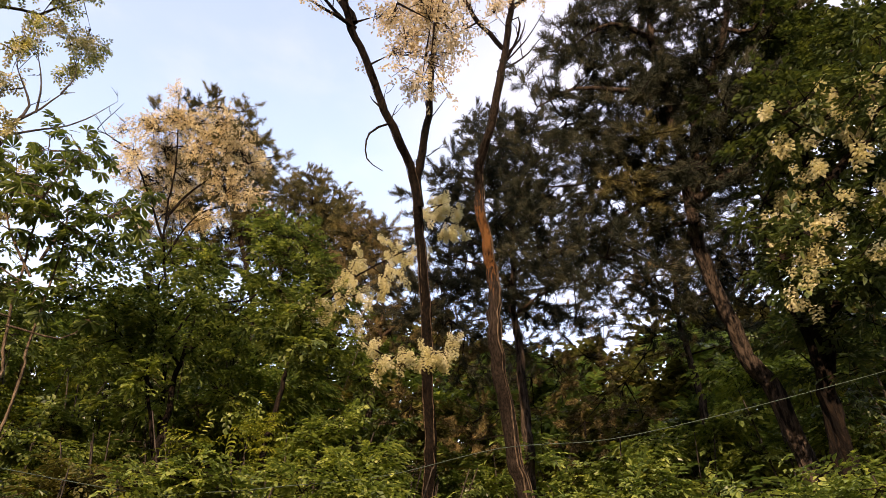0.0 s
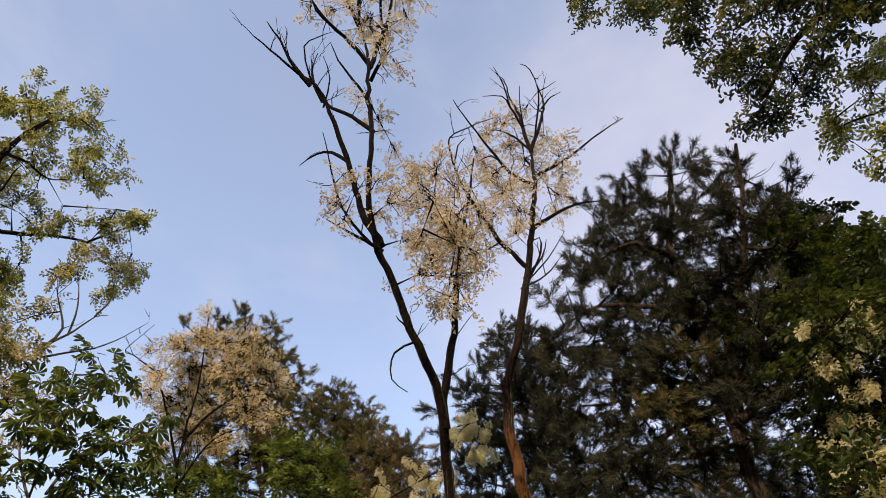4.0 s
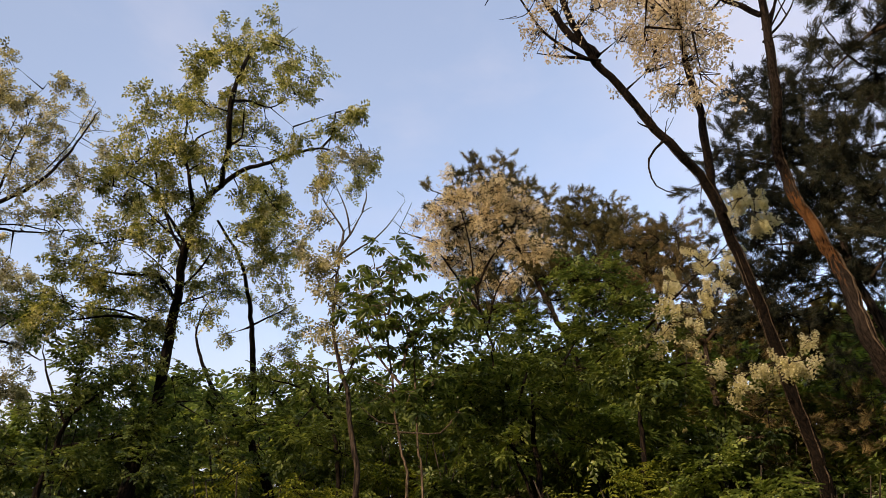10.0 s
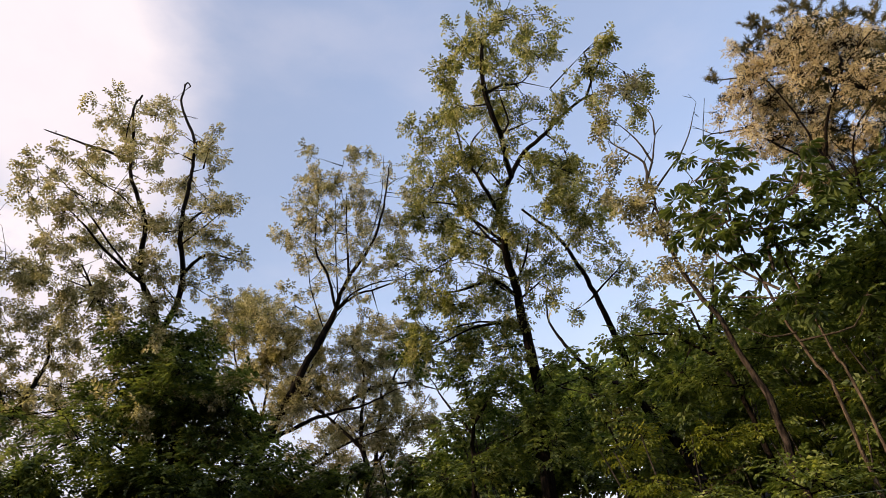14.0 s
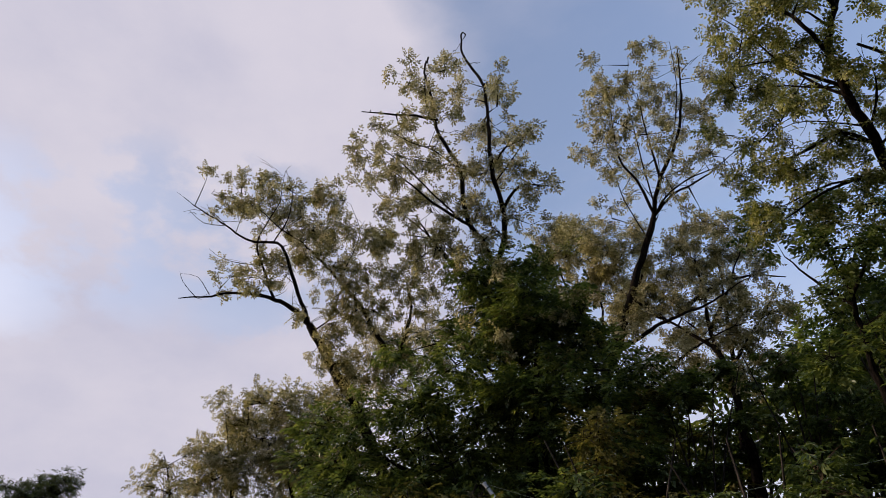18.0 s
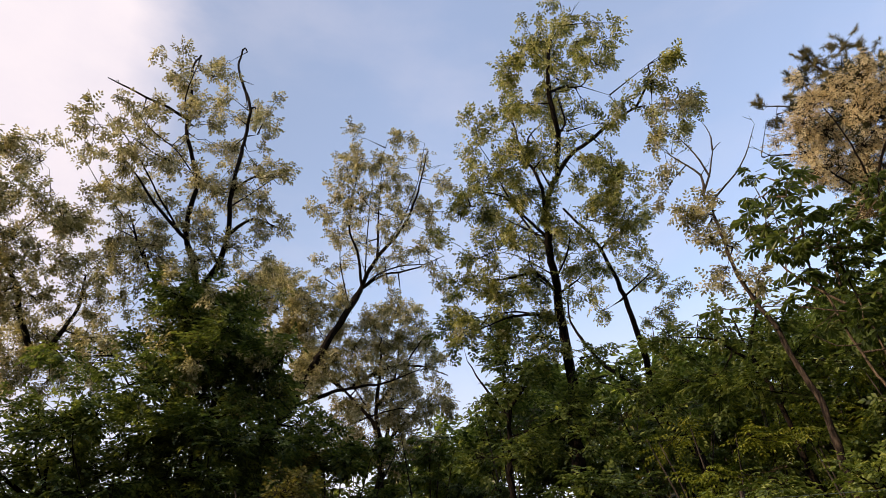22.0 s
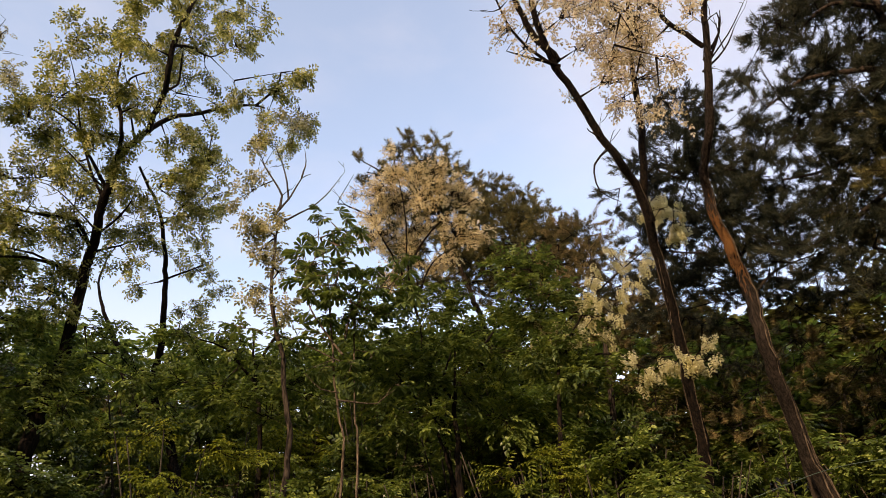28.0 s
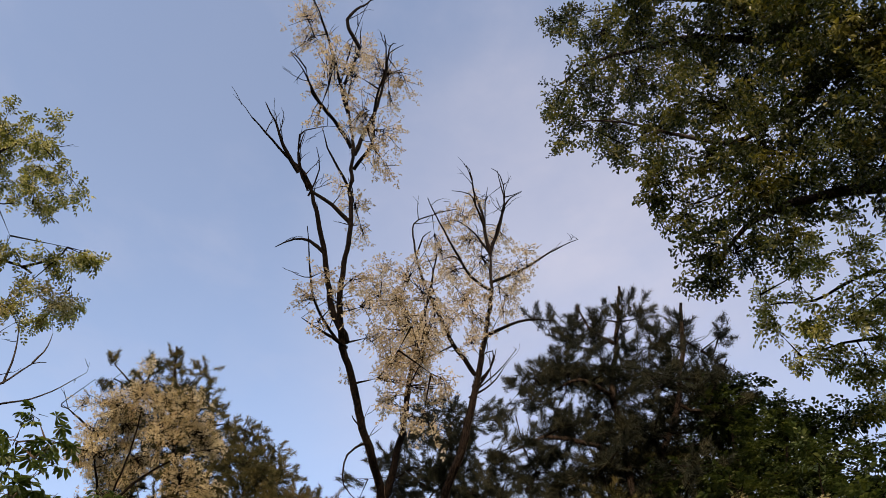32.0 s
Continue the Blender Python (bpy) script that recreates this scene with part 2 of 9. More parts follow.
M_PALM = leaf_material("chestnut_leaf", [(0.1, (0.042, 0.064, 0.018)), (0.5, (0.09, 0.132, 0.034)), (0.95, (0.19, 0.225, 0.06))], 0.42, 0.42, 0.4)
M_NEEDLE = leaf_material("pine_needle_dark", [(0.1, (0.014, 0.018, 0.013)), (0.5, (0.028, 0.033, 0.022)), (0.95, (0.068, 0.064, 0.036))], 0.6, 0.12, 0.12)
M_OLIVE = leaf_material("pine_needle_olive", [(0.1, (0.038, 0.04, 0.015)), (0.5, (0.092, 0.084, 0.033)), (0.95, (0.195, 0.158, 0.06))], 0.6, 0.12, 0.12)
M_BROWN = leaf_material("pine_needle_brown", [(0.1, (0.052, 0.045, 0.021)), (0.5, (0.115, 0.09, 0.038)), (0.95, (0.225, 0.16, 0.072))], 0.6, 0.12, 0.12)
M_BLOSSOM = leaf_material("blossom", [(0.1, (0.58, 0.545, 0.3)), (0.5, (0.73, 0.67, 0.43)), (0.95, (0.8, 0.755, 0.55))], 0.6, 0.45, 0.2, glow=(1.0, 1.0, 0.85))
# green leaves with the shade of the overhanging wood put into their colour
M_SHADED = leaf_material("shade_darkened_leaf", [(0.1, (0.02, 0.034, 0.014)), (0.5, (0.055, 0.084, 0.028)), (0.95, (0.145, 0.175, 0.055))], 0.4, 0.3, 0.4, 4.0)
# both locust barks are set below their own colour to stand in for shade
B_LOCUST_SHADED = bark_material("bark_locust_shaded", (0.003, 0.0022, 0.002), (0.022, 0.014, 0.009), None, 20)

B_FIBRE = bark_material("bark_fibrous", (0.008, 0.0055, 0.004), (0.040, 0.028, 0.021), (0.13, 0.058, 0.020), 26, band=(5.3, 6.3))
B_PINE = bark_material("bark_pine", (0.007, 0.005, 0.004), (0.085, 0.062, 0.046), (0.05, 0.032, 0.02), 14)
B_GREY = bark_material("bark_grey", (0.02, 0.016, 0.013), (0.085, 0.068, 0.054))
B_TAN = bark_material("bark_tan", (0.05, 0.036, 0.024), (0.20, 0.145, 0.10), None, 22)
# litter darkened all over: the deep shade under the trees is in its colour
M_GROUND = bark_material("leaf_litter_shaded", (0.014, 0.012, 0.007), (0.06, 0.048, 0.026), (0.025, 0.036, 0.012), 2.0)
M_WIRE = plain_material("coated_wire", (0.035, 0.06, 0.045), 0.7)
M_POLE = plain_material("galvanised_pole", (0.42, 0.42, 0.43), 0.45, 0.6)


# ---------------------------------------------------------------- mesh helpers
def ground_height(x, y):
    r = math.hypot(x, y)
    s = min(1.0, max(0.0, (r - 3.5) / 12.5))
    # the hill goes on rising behind the wood, but falls away on the left
    h = min(1.0, max(0.0, (r - 14.0) / 22.0))
    az = math.degrees(math.atan2(-x, y))
    side = min(1.0, max(0.0, (73.0 - abs(az + 10.0)) / 22.0))
    return 2.6 * s * s * (3 - 2 * s) + (9.0 + 1.5 * min(1.0, max(0.0, (18.0 - az) / 20.0))) * h * h * (3 - 2 * h) * side * side * (3 - 2 * side)


def raw_mesh(name, co, faces, mat, smooth=False):
    """A mesh from arrays: co (n, 3); faces (m, k), all of k corners."""
    me = bpy.data.meshes.new(name)
    m, k = faces.shape
    me.vertices.add(len(co))
    me.vertices.foreach_set("co", np.ascontiguousarray(co, dtype=np.float32).ravel())
    me.loops.add(m * k)
    me.loops.foreach_set("vertex_index", np.ascontiguousarray(faces, dtype=np.int32).ravel())
    me.polygons.add(m)
    me.polygons.foreach_set("loop_start", np.arange(0, m * k, k, dtype=np.int32))
    me.polygons.foreach_set("use_smooth", np.full(m, smooth))
    me.materials.append(mat)
    me.update(calc_edges=True)
    return me


def part(name, co, faces, mat, parent, label="", kind="", smooth=False):
    ob = new(name, raw_mesh(name, co, faces, mat, smooth))
    ob.parent = parent
    return tagged(ob, label, kind=kind)


def smooth_line(pts, step):
    """Catmull-Rom through the points."""
    p = np.array(pts, float)
    p = np.vstack([2 * p[0] - p[1], p, 2 * p[-1] - p[-2]])
    out = []
    for a, b, c, d in zip(p[:-3], p[1:-2], p[2:-1], p[3:]):
        n = max(2, int(np.linalg.norm(c - b) / step))
        t = np.linspace(0, 1, n, endpoint=False)[:, None]
        out.append(0.5 * (2 * b + (c - a) * t + (2 * a - 5 * b + 4 * c - d) * t**2 + (3 * b - a - 3 * c + d) * t**3))
    return np.vstack(out + [p[-2:-1]])


def tube(line, radii, sides, rng=None, rough=0.0):
    """Rings along a line, closed at the tip; rough: uneven girth."""
    n = len(line)
    d = np.gradient(line, axis=0)
    d /= np.linalg.norm(d, axis=1, keepdims=True) + 1e-9
    ref = np.array([0.31, 0.95, 0.05])
    u = np.cross(d, ref)
    u /= np.linalg.norm(u, axis=1, keepdims=True) + 1e-9
    v = np.cross(d, u)
    a = np.arange(sides) * 2 * math.pi / sides
    r = np.repeat(np.asarray(radii)[:, None], sides, 1)
    if rough > 0.08:
        # furrows that run along the wood and wander round it
        s = np.linspace(0, 1, n)[:, None] * n * 0.12
        for k in (4, 7, 9):
            p, q = rng.uniform(0, 6.28, 2)
            r = r * (1 + 0.045 * np.sin(k * a[None] + p + 1.3 * np.sin(s * 0.9 + q)))
    if rough:
        r = r * (1 + rough * rng.uniform(-1, 1, (n, sides)) + rough * rng.uniform(-1, 1, (1, sides)))
    co = line[:, None] + r[..., None] * (np.cos(a)[None, :, None] * u[:, None] + np.sin(a)[None, :, None] * v[:, None])
    i = (np.arange(n - 1)[:, None] * sides + np.arange(sides)[None]).ravel()
    j = (np.arange(n - 1)[:, None] * sides + (np.arange(sides)[None] + 1) % sides).ravel()
    return co.reshape(-1, 3), np.stack([i, j, j + sides, i + sides], 1)


def many_twigs(starts, ends, r0, r1, rng, sag=0.1, rings=4):
    """Thin three-sided twigs, each bowed a little, all in one array."""
    n = len(starts)
    t = np.linspace(0, 1, rings)
    bow = rng.normal(0, 1, (n, 3)) * (np.linalg.norm(ends - starts, axis=1) * 0.12)[:, None]
    bow[:, 2] += sag * np.linalg.norm(ends - starts, axis=1)
    line = starts[:, None] * (1 - t)[None, :, None] + ends[:, None] * t[None, :, None] + bow[:, None] * (4 * t * (1 - t) * 0.5)[None, :, None]
    d = ends - starts
    d /= np.linalg.norm(d, axis=1, keepdims=True) + 1e-9
    u = np.cross(d, np.array([0.3, 0.2, 0.93]))
    u /= np.linalg.norm(u, axis=1, keepdims=True) + 1e-9
    v = np.cross(d, u)
    a = np.arange(3) * 2 * math.pi / 3
    rad = (r0[:, None] * (1 - t)[None] + r1 * t[None])[..., None, None]
    off = np.cos(a)[None, None, :, None] * u[:, None, None] + np.sin(a)[None, None, :, None] * v[:, None, None]
    co = (line[:, :, None] + rad * off).reshape(-1, 3)
    k, q, s = np.meshgrid(np.arange(n), np.arange(rings - 1), np.arange(3), indexing="ij")
    base = k * rings * 3 + q * 3
    i, j = base + s, base + (s + 1) % 3
    return co, np.stack([i, j, j + 3, i + 3], -1).reshape(-1, 4)


def scatter(template, faces, places, aim, size, rng, spin=0.55):
    """The template (its stem along +x) at many places, turned along aim with a random roll."""
    n = len(places)
    x = aim / (np.linalg.norm(aim, axis=1, keepdims=True) + 1e-9)
    up = rng.normal(0, spin, (n, 3)) + np.array([0, 0, 1.0])
    y = np.cross(up, x)
    y /= np.linalg.norm(y, axis=1, keepdims=True) + 1e-9
    z = np.cross(x, y)
    m = np.stack([x, y, z], 1) * size[:, None, None]
    co = np.einsum("vk,nkj->nvj", template, m) + places[:, None]
    f = (faces[None] + (np.arange(n) * len(template))[:, None, None]).reshape(-1, faces.shape[1])
    return co.reshape(-1, 3), f


# ---------------------------------------------------------------- leaf templates (metres)
def blade(base, way, length, width, fold=0.25):
    """One leaf: six corners, folded along its midrib and drooping at its tip; two four-cornered halves."""
    way = np.array(way, float) / np.linalg.norm(way)
    side = np.cross((0, 0, 1), way)
    side /= np.linalg.norm(side)
    up = np.cross(way, side)
    b = np.array(base, float)
    mid = b + way * length * 0.55
    tip = b + way * length - up * length * 0.12
    lift = up * width * fold
    return np.array([b, mid - side * width / 2 + lift, tip, mid + side * width / 2 + lift]), np.array([[0, 1, 2, 3]])


def broad_blade(base, way, length, width):
    """One leaf, broadest towards its tip: two halves folded at the midrib."""
    way = np.array(way, float) / np.linalg.norm(way)
    side = np.cross((0, 0, 1), way)
    side /= np.linalg.norm(side)
    up = np.cross(way, side)
    b = np.array(base, float)
    at = lambda f, w, u: b + way * length * f + side * width * w + up * length * u
    co = np.array([b, at(0.35, -0.26, 0.05), at(0.74, -0.5, 0.02), at(1.0, 0, -0.16), at(0.74, 0.5, 0.02), at(0.35, 0.26, 0.05)])
    return co, np.array([[0, 1, 2, 3], [0, 3, 4, 5]])


def join(pieces):
    co, fa, n = [], [], 0
    for c, f in pieces:
        co.append(c)
        fa.append(f + n)
        n += len(c)
    return np.vstack(co), np.vstack(fa)


def pinnate(pairs, length, leaf, width, droop=0.25):
    out = []
    for k in range(pairs):
        s = (k + 0.8) / pairs
        p = (length * s, 0, -droop * length * s * s)
        for e in (-1, 1):
            out.append(blade(p, (0.55, e, -0.25 - 0.2 * s), leaf * (1 - 0.25 * abs(s - 0.5)), width))
    out.append(blade((length, 0, -droop * length), (1, 0, -0.5), leaf, width))
    return join(out)


def palmate(n, leaf, width):
    out = []
    for k in range(n):
        a = radians(-100 + 200 * k / (n - 1))
        s = 1 - 0.4 * abs(k - (n - 1) / 2) / n * 2
        out.append(broad_blade((0.08, 0, 0), (math.cos(a), math.sin(a), -0.4), leaf * s, width * s))
    return join(out)


def leafy_shoot(n, length, leaf, width, rng):
    out = []
    for k in range(n):
        s = (k + 0.5) / n
        a = k * 2.4
        out.append(blade((length * s, 0, -0.1 * length * s * s), (0.5, math.sin(a), 0.5 * math.cos(a) - 0.3), leaf * rng.uniform(0.75, 1.1), width))
    return join(out)


def flat_spray(n, length, leaf, width, rng):
    """Leaves to both sides of a shoot, held level in one tier, drooping towards the tip."""
    out = []
    for k in range(n):
        s, e = (k + 0.6) / n, 1 if k % 2 else -1
        out.append(blade((length * s, 0, -0.12 * length * s * s), (0.55 + 0.5 * s, e * (1 - 0.45 * s), -0.18 + rng.uniform(-0.2, 0.15)), leaf * rng.uniform(0.8, 1.1) * (1 - 0.25 * abs(s - 0.5)), width, 0.12))
    out.append(blade((length, 0, -0.12 * length), (1, 0.1, -0.35), leaf, width, 0.12))
    return join(out)


def needle_tuft(n, length, width, rng):
    """A candle-like shoot set all round with fine needles that lean towards its tip."""
    co, fa = [], []
    for k in range(n):
        f = (k + 0.5) / n
        a, t = k * 2.4, 1.15 - 0.85 * f + rng.uniform(-0.12, 0.12)
        d = np.array([math.cos(t), math.sin(t) * math.cos(a), math.sin(t) * math.sin(a)])
        s = np.cross(d, rng.normal(0, 1, 3))
        s *= width / 2 / np.linalg.norm(s)
        b = np.array([-0.13 + 0.17 * f, 0, 0])
        co += [b - s, b + s, b + d * length * rng.uniform(0.8, 1.1)]
        fa.append([3 * k, 3 * k + 1, 3 * k + 2])
    return np.array(co), np.array(fa)


def raceme(n, length, petal, rng):
    out = []
    for k in range(n):
        s, a = (k + 0.5) / n, k * 2.4
        w = 0.026 * (1 - 0.6 * s)
        p = (0.3 * length * s + w * math.cos(a), w * math.sin(a), -length * s)
        out.append(blade(p, (math.cos(a), math.sin(a), -0.3 + rng.uniform(-0.5, 0.5)), petal, petal * 0.8))
    return join(out)


t_rng = np.random.default_rng(5)
T_LOCUST = pinnate(3, 0.17, 0.076, 0.036)
T_FERN = pinnate(5, 0.30, 0.085, 0.032, 0.12)
T_CREAM = pinnate(2, 0.10, 0.046, 0.026, 0.5)
T_PALM = palmate(6, 0.19, 0.070)
T_FAN = palmate(6, 0.13, 0.050)
T_OAK = leafy_shoot(8, 0.24, 0.105, 0.042, t_rng)
T_BLADE = flat_spray(7, 0.27, 0.125, 0.048, t_rng)
T_SHRUB = flat_spray(6, 0.20, 0.095, 0.054, t_rng)
T_TUFT = needle_tuft(24, 0.098, 0.0092, t_rng)
T_FLOWER = raceme(24, 0.14, 0.044, t_rng)

# template, material, sprays per square metre of clump, sprays per twig, twig colour
LOCUST = (T_LOCUST, M_LOCUST, 235, 17, "locust")
LOCUST_GREY = (T_LOCUST, M_GREYLOC, 215, 17, "locust")
CREAM = (T_CREAM, M_CREAM, 270, 6, "locust")
CREAM_GOLD = (T_CREAM, M_GOLD, 520, 7, "locust")
THICKET = (T_LOCUST, M_GREYLOC, 150, 8, "locust")
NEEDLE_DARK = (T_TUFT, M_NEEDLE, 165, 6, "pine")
NEEDLE_OLIVE = (T_TUFT, M_OLIVE, 165, 6, "pine")
NEEDLE_BROWN = (T_TUFT, M_BROWN, 112, 6, "pine")
PALMATE = (T_PALM, M_PALM, 46, 2, "tan")
FANLEAF = (T_FAN, M_PALM, 75, 3, "tan")
DARKLEAF = (T_SHRUB, M_DARK, 190, 6, "locust")
DARKLEAF_FAR = (T_SHRUB, M_SHADED, 190, 7, "locust")
DRYLEAF = (T_SHRUB, M_DRY, 140, 6, "locust")
LEAF_BRIGHT = (T_SHRUB, M_BRIGHT, 150, 6, "locust")
LEAF_YELLOW = (T_FERN, M_YELLOW, 70, 7, "locust")
BLADE = (T_BLADE, M_BLADE, 120, 6, "locust")
LEAF_SHADED = (T_SHRUB, M_SHADED, 210, 6, "locust")
OAK = (T_OAK, M_OAK, 152, 4, "pine")
BLOSSOM = (T_FLOWER, M_BLOSSOM, 140, 2, "locust")
BARKS = {"locust_tree": B_LOCUST_SHADED, "pine_tree": B_PINE, "oak_tree": B_PINE, "chestnut_tree": B_TAN, "sapling": B_GREY,
         "tall_shrub": B_LOCUST_SHADED, "distant_tree": B_LOCUST_SHADED, "broadleaf_tree": B_LOCUST_SHADED, "shrub": B_GREY}
TWIGS = {"locust": B_LOCUST_SHADED, "pine": B_LOCUST_SHADED, "tan": B_TAN}
GROWN = {}


def tree(name, base, label, category, leaf, seed):
    """An empty at the foot; limbs and foliage follow as its parts."""
    ob = tagged(new(name), label, category)
    ob.location = base
    GROWN[ob] = {"base": np.array(base), "leaf": leaf, "rng": np.random.default_rng(seed), "wood": [], "hubs": [], "bark": BARKS[name]}
    return ob


def limb(ob, name, r0, r1, pts, bark=None, label="", power=1.15):
    g = GROWN[ob]
    thick = r0 > 0.05
    line = smooth_line(pts, 0.5 if name == "stem" or r0 >= 0.2 else 0.12 if thick else 0.16)
    n = len(line)
    wob = np.cumsum(g["rng"].normal(0, 1, (n, 3)), 0)
    wob -= np.linspace(0, 1, n)[:, None] * wob[-1]
    line = line + wob * min(0.012, r0 * 0.25)
    t = np.linspace(0, 1, n)
    radii = r0 + (r1 - r0) * t**power
    if name == "trunk":
        foot = np.clip(1 - (line[:, 2] - line[0, 2]) / 0.7, 0, 1)
        radii = radii * (1 + 0.5 * foot**2)
    co, fa = tube(line, radii, 24 if thick and r0 > 0.08 else 12 if thick else 5, g["rng"], 0.09 if thick else 0.06)
    g["wood"].append(np.column_stack([line, radii]))
    return part(name, co - g["base"], fa, bark or g["bark"], ob, label, smooth=True)


def clumps(ob, blobs, leaf=None, density=1.0, flat=0.85, size=1.0):
    """Leafy twig ends filling the given balls (x, y, z, radius), each twig grown from the nearest wood."""
    g = GROWN[ob]
    rng = g["rng"]
    (tmpl, faces), mat, per_area, per_twig, twig_kind = leaf or g["leaf"]
    needles, tiers = mat in (M_NEEDLE, M_OLIVE, M_BROWN), mat in (M_DARK, M_BRIGHT, M_BLADE, M_YELLOW, M_DRY, M_PALM, M_SHADED)
    flat = 0.7 * flat if needles else flat
    # nearest first, so that outer twigs grow on from inner ones
    wood = np.vstack(g["wood"] + g["hubs"])
    gap = [((wood[:, :3] - b[:3]) ** 2).sum(1).min() for b in blobs]
    s0, e0, ra, pl, aim = [], [], [], [], []
    for *c, r in (blobs[q] for q in np.argsort(gap, kind="stable")):
        c = np.array(c)
        k = np.argmin(((wood[:, :3] - c) ** 2).sum(1) + 0.15 * np.maximum(0, wood[:, 2] - c[2]) ** 2)
        root = wood[k, :3]
        n = max(2, int(density * per_area * math.pi * r * r / per_twig / size**2))
        hub = c + (root - c) * 0.35 + rng.normal(0, 0.08 * r, 3)
        node = np.append(hub, 0.02)[None]
        wood = np.vstack([wood, node])
        g["hubs"].append(node)
        s0.append(root[None]), e0.append(hub[None]), ra.append([min(wood[k, 3] * 0.9, 0.016 + 0.018 * r)])
        u = rng.normal(0, 1, (n, 3))
        u /= np.linalg.norm(u, axis=1, keepdims=True)
        ends = c + u * (r, r, r * flat) * (1.2 if needles else 1.0) * (rng.uniform(0, 1, (n, 1)) ** (0.3 if needles else 0.42)) * rng.uniform(0.82, 1.3 if needles else 1.18, (n, 1))
        mids = hub + (c - hub) * rng.uniform(0, 0.8, (n, 1)) + rng.normal(0, 0.12 * r, (n, 3))
        s0.append(mids), e0.append(ends), ra.append(np.full(n, 0.007))
        some = rng.integers(0, n, max(1, n // 3))
        s0.append(np.repeat(hub[None], len(some), 0)), e0.append(mids[some]), ra.append(np.full(len(some), 0.012))
        way = ends - mids
        way /= np.linalg.norm(way, axis=1, keepdims=True) + 1e-9
        for _ in range(per_twig):
            back = rng.uniform(0, 1, (n, 1)) ** 1.5
            pl.append(ends - way * back * min(0.2 if needles else 0.17, 0.9 * r) + rng.normal(0, 0.018 if needles else 0.05, (n, 3)))
            a = way + rng.normal(0, 0.5 if needles else 0.75, (n, 3))
            a[:, 2] += 0.6 if needles else -0.15
            if tiers:
                a[:, 2] *= 0.35
            if mat is M_BLOSSOM:
                a[:, 2] *= 0.15
            aim.append(a)
    s0, e0, ra, pl, aim = np.vstack(s0), np.vstack(e0), np.concatenate(ra), np.vstack(pl), np.vstack(aim)
    co, fa = many_twigs(s0, e0, ra, 0.003, rng, rings=2)
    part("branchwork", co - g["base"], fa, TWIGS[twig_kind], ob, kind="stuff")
    co, fa = scatter(tmpl, faces, pl, aim, rng.uniform(0.7, 1.2, len(pl)) * size, rng, 0.1 if mat is M_BLOSSOM else 0.28 if tiers else 0.55)
    name = "blossom" if mat is M_BLOSSOM else "crown"
    return part(name, co - g["base"], fa, mat, ob, kind="stuff")


# ---------------------------------------------------------------- ground
def build_ground():
    """One sheet: level round the viewer, rising as a bank under the trees, out to the horizon."""
    radii = np.concatenate([[0.01], np.linspace(0.6, 22, 44), np.geomspace(24, 3000, 30)])
    n = 128
    a = np.arange(n) * 2 * math.pi / n
    x, y = radii[:, None] * np.cos(a), radii[:, None] * np.sin(a)
    z = np.array([[ground_height(p, q) + 0.08 * noise.noise((p * 0.5, q * 0.5, 0.3)) * min(1, math.hypot(p, q) / 4) for p, q in zip(r, s)] for r, s in zip(x, y)])
    co = np.stack([x, y, z], -1).reshape(-1, 3)
    i = (np.arange(len(radii) - 1)[:, None] * n + np.arange(n)[None]).ravel()
    j = (np.arange(len(radii) - 1)[:, None] * n + (np.arange(n)[None] + 1) % n).ravel()
    ob = new("ground", raw_mesh("ground", co, np.stack([i, i + n, j + n, j], 1), M_GROUND, True))
    return tagged(ob, "sloping ground covered in brown leaf litter", "ground", kind="structure")


build_ground()

# ---------------------------------------------------------------- trees
# ---- trees begin ----
fork_locust = tree("locust_tree", (0.10, 11.59, 1.86), "tall forked locust with dark bark and pale cream leaves", "tree", CREAM, 11)
limb(fork_locust, "trunk", 0.1, 0.014, [(0.10, 11.59, 1.46), (0.05, 10.76, 3.99), (0.03, 10.33, 4.66), (-0.00, 9.89, 5.30), (-0.03, 9.45, 5.91), (-0.09, 9.03, 6.50), (-0.12, 8.65, 7.00), (-0.17, 8.34, 7.32), (-0.18, 8.04, 7.55), (-0.29, 7.72, 7.96), (-0.53, 7.35, 8.33), (-0.82, 6.91, 8.91), (-1.14, 6.40, 9.45), (-1.32, 5.83, 10.23), (-1.34, 5.27, 11.12), (-1.51, 4.81, 12.51), (-2.02, 4.44, 15.09)], power=1.0)
limb(fork_locust, "limb", 0.06, 0.012, [(-0.18, 8.04, 7.55), (-0.23, 7.88, 7.86), (-0.16, 7.70, 8.17), (-0.08, 7.49, 8.68), (0.01, 7.20, 9.42), (0.07, 6.91, 10.23), (0.16, 6.61, 11.14), (0.24, 6.31, 12.21)], power=1.0)
limb(fork_locust, "limb", 0.059, 0.01, [(-1.16, 6.33, 9.54), (-1.44, 6.06, 10.02), (-1.68, 5.50, 10.56), (-1.96, 5.03, 10.99), (-2.23, 4.61, 11.35), (-2.66, 4.24, 11.45), (-3.07, 3.84, 11.51)])
limb(fork_locust, "limb", 0.042, 0.007, [(-2.30, 4.54, 11.36), (-2.59, 4.17, 11.54), (-2.76, 3.97, 11.77), (-2.96, 3.75, 11.95)])
limb(fork_locust, "limb", 0.042, 0.007, [(-1.34, 5.27, 11.14), (-1.70, 5.14, 11.43), (-2.14, 4.99, 11.69), (-2.40, 4.67, 12.22), (-2.43, 4.55, 12.81)])
limb(fork_locust, "limb", 0.035, 0.006, [(-1.68, 5.50, 10.56), (-1.95, 5.42, 10.71), (-2.20, 5.46, 10.76), (-2.48, 5.61, 10.70)])
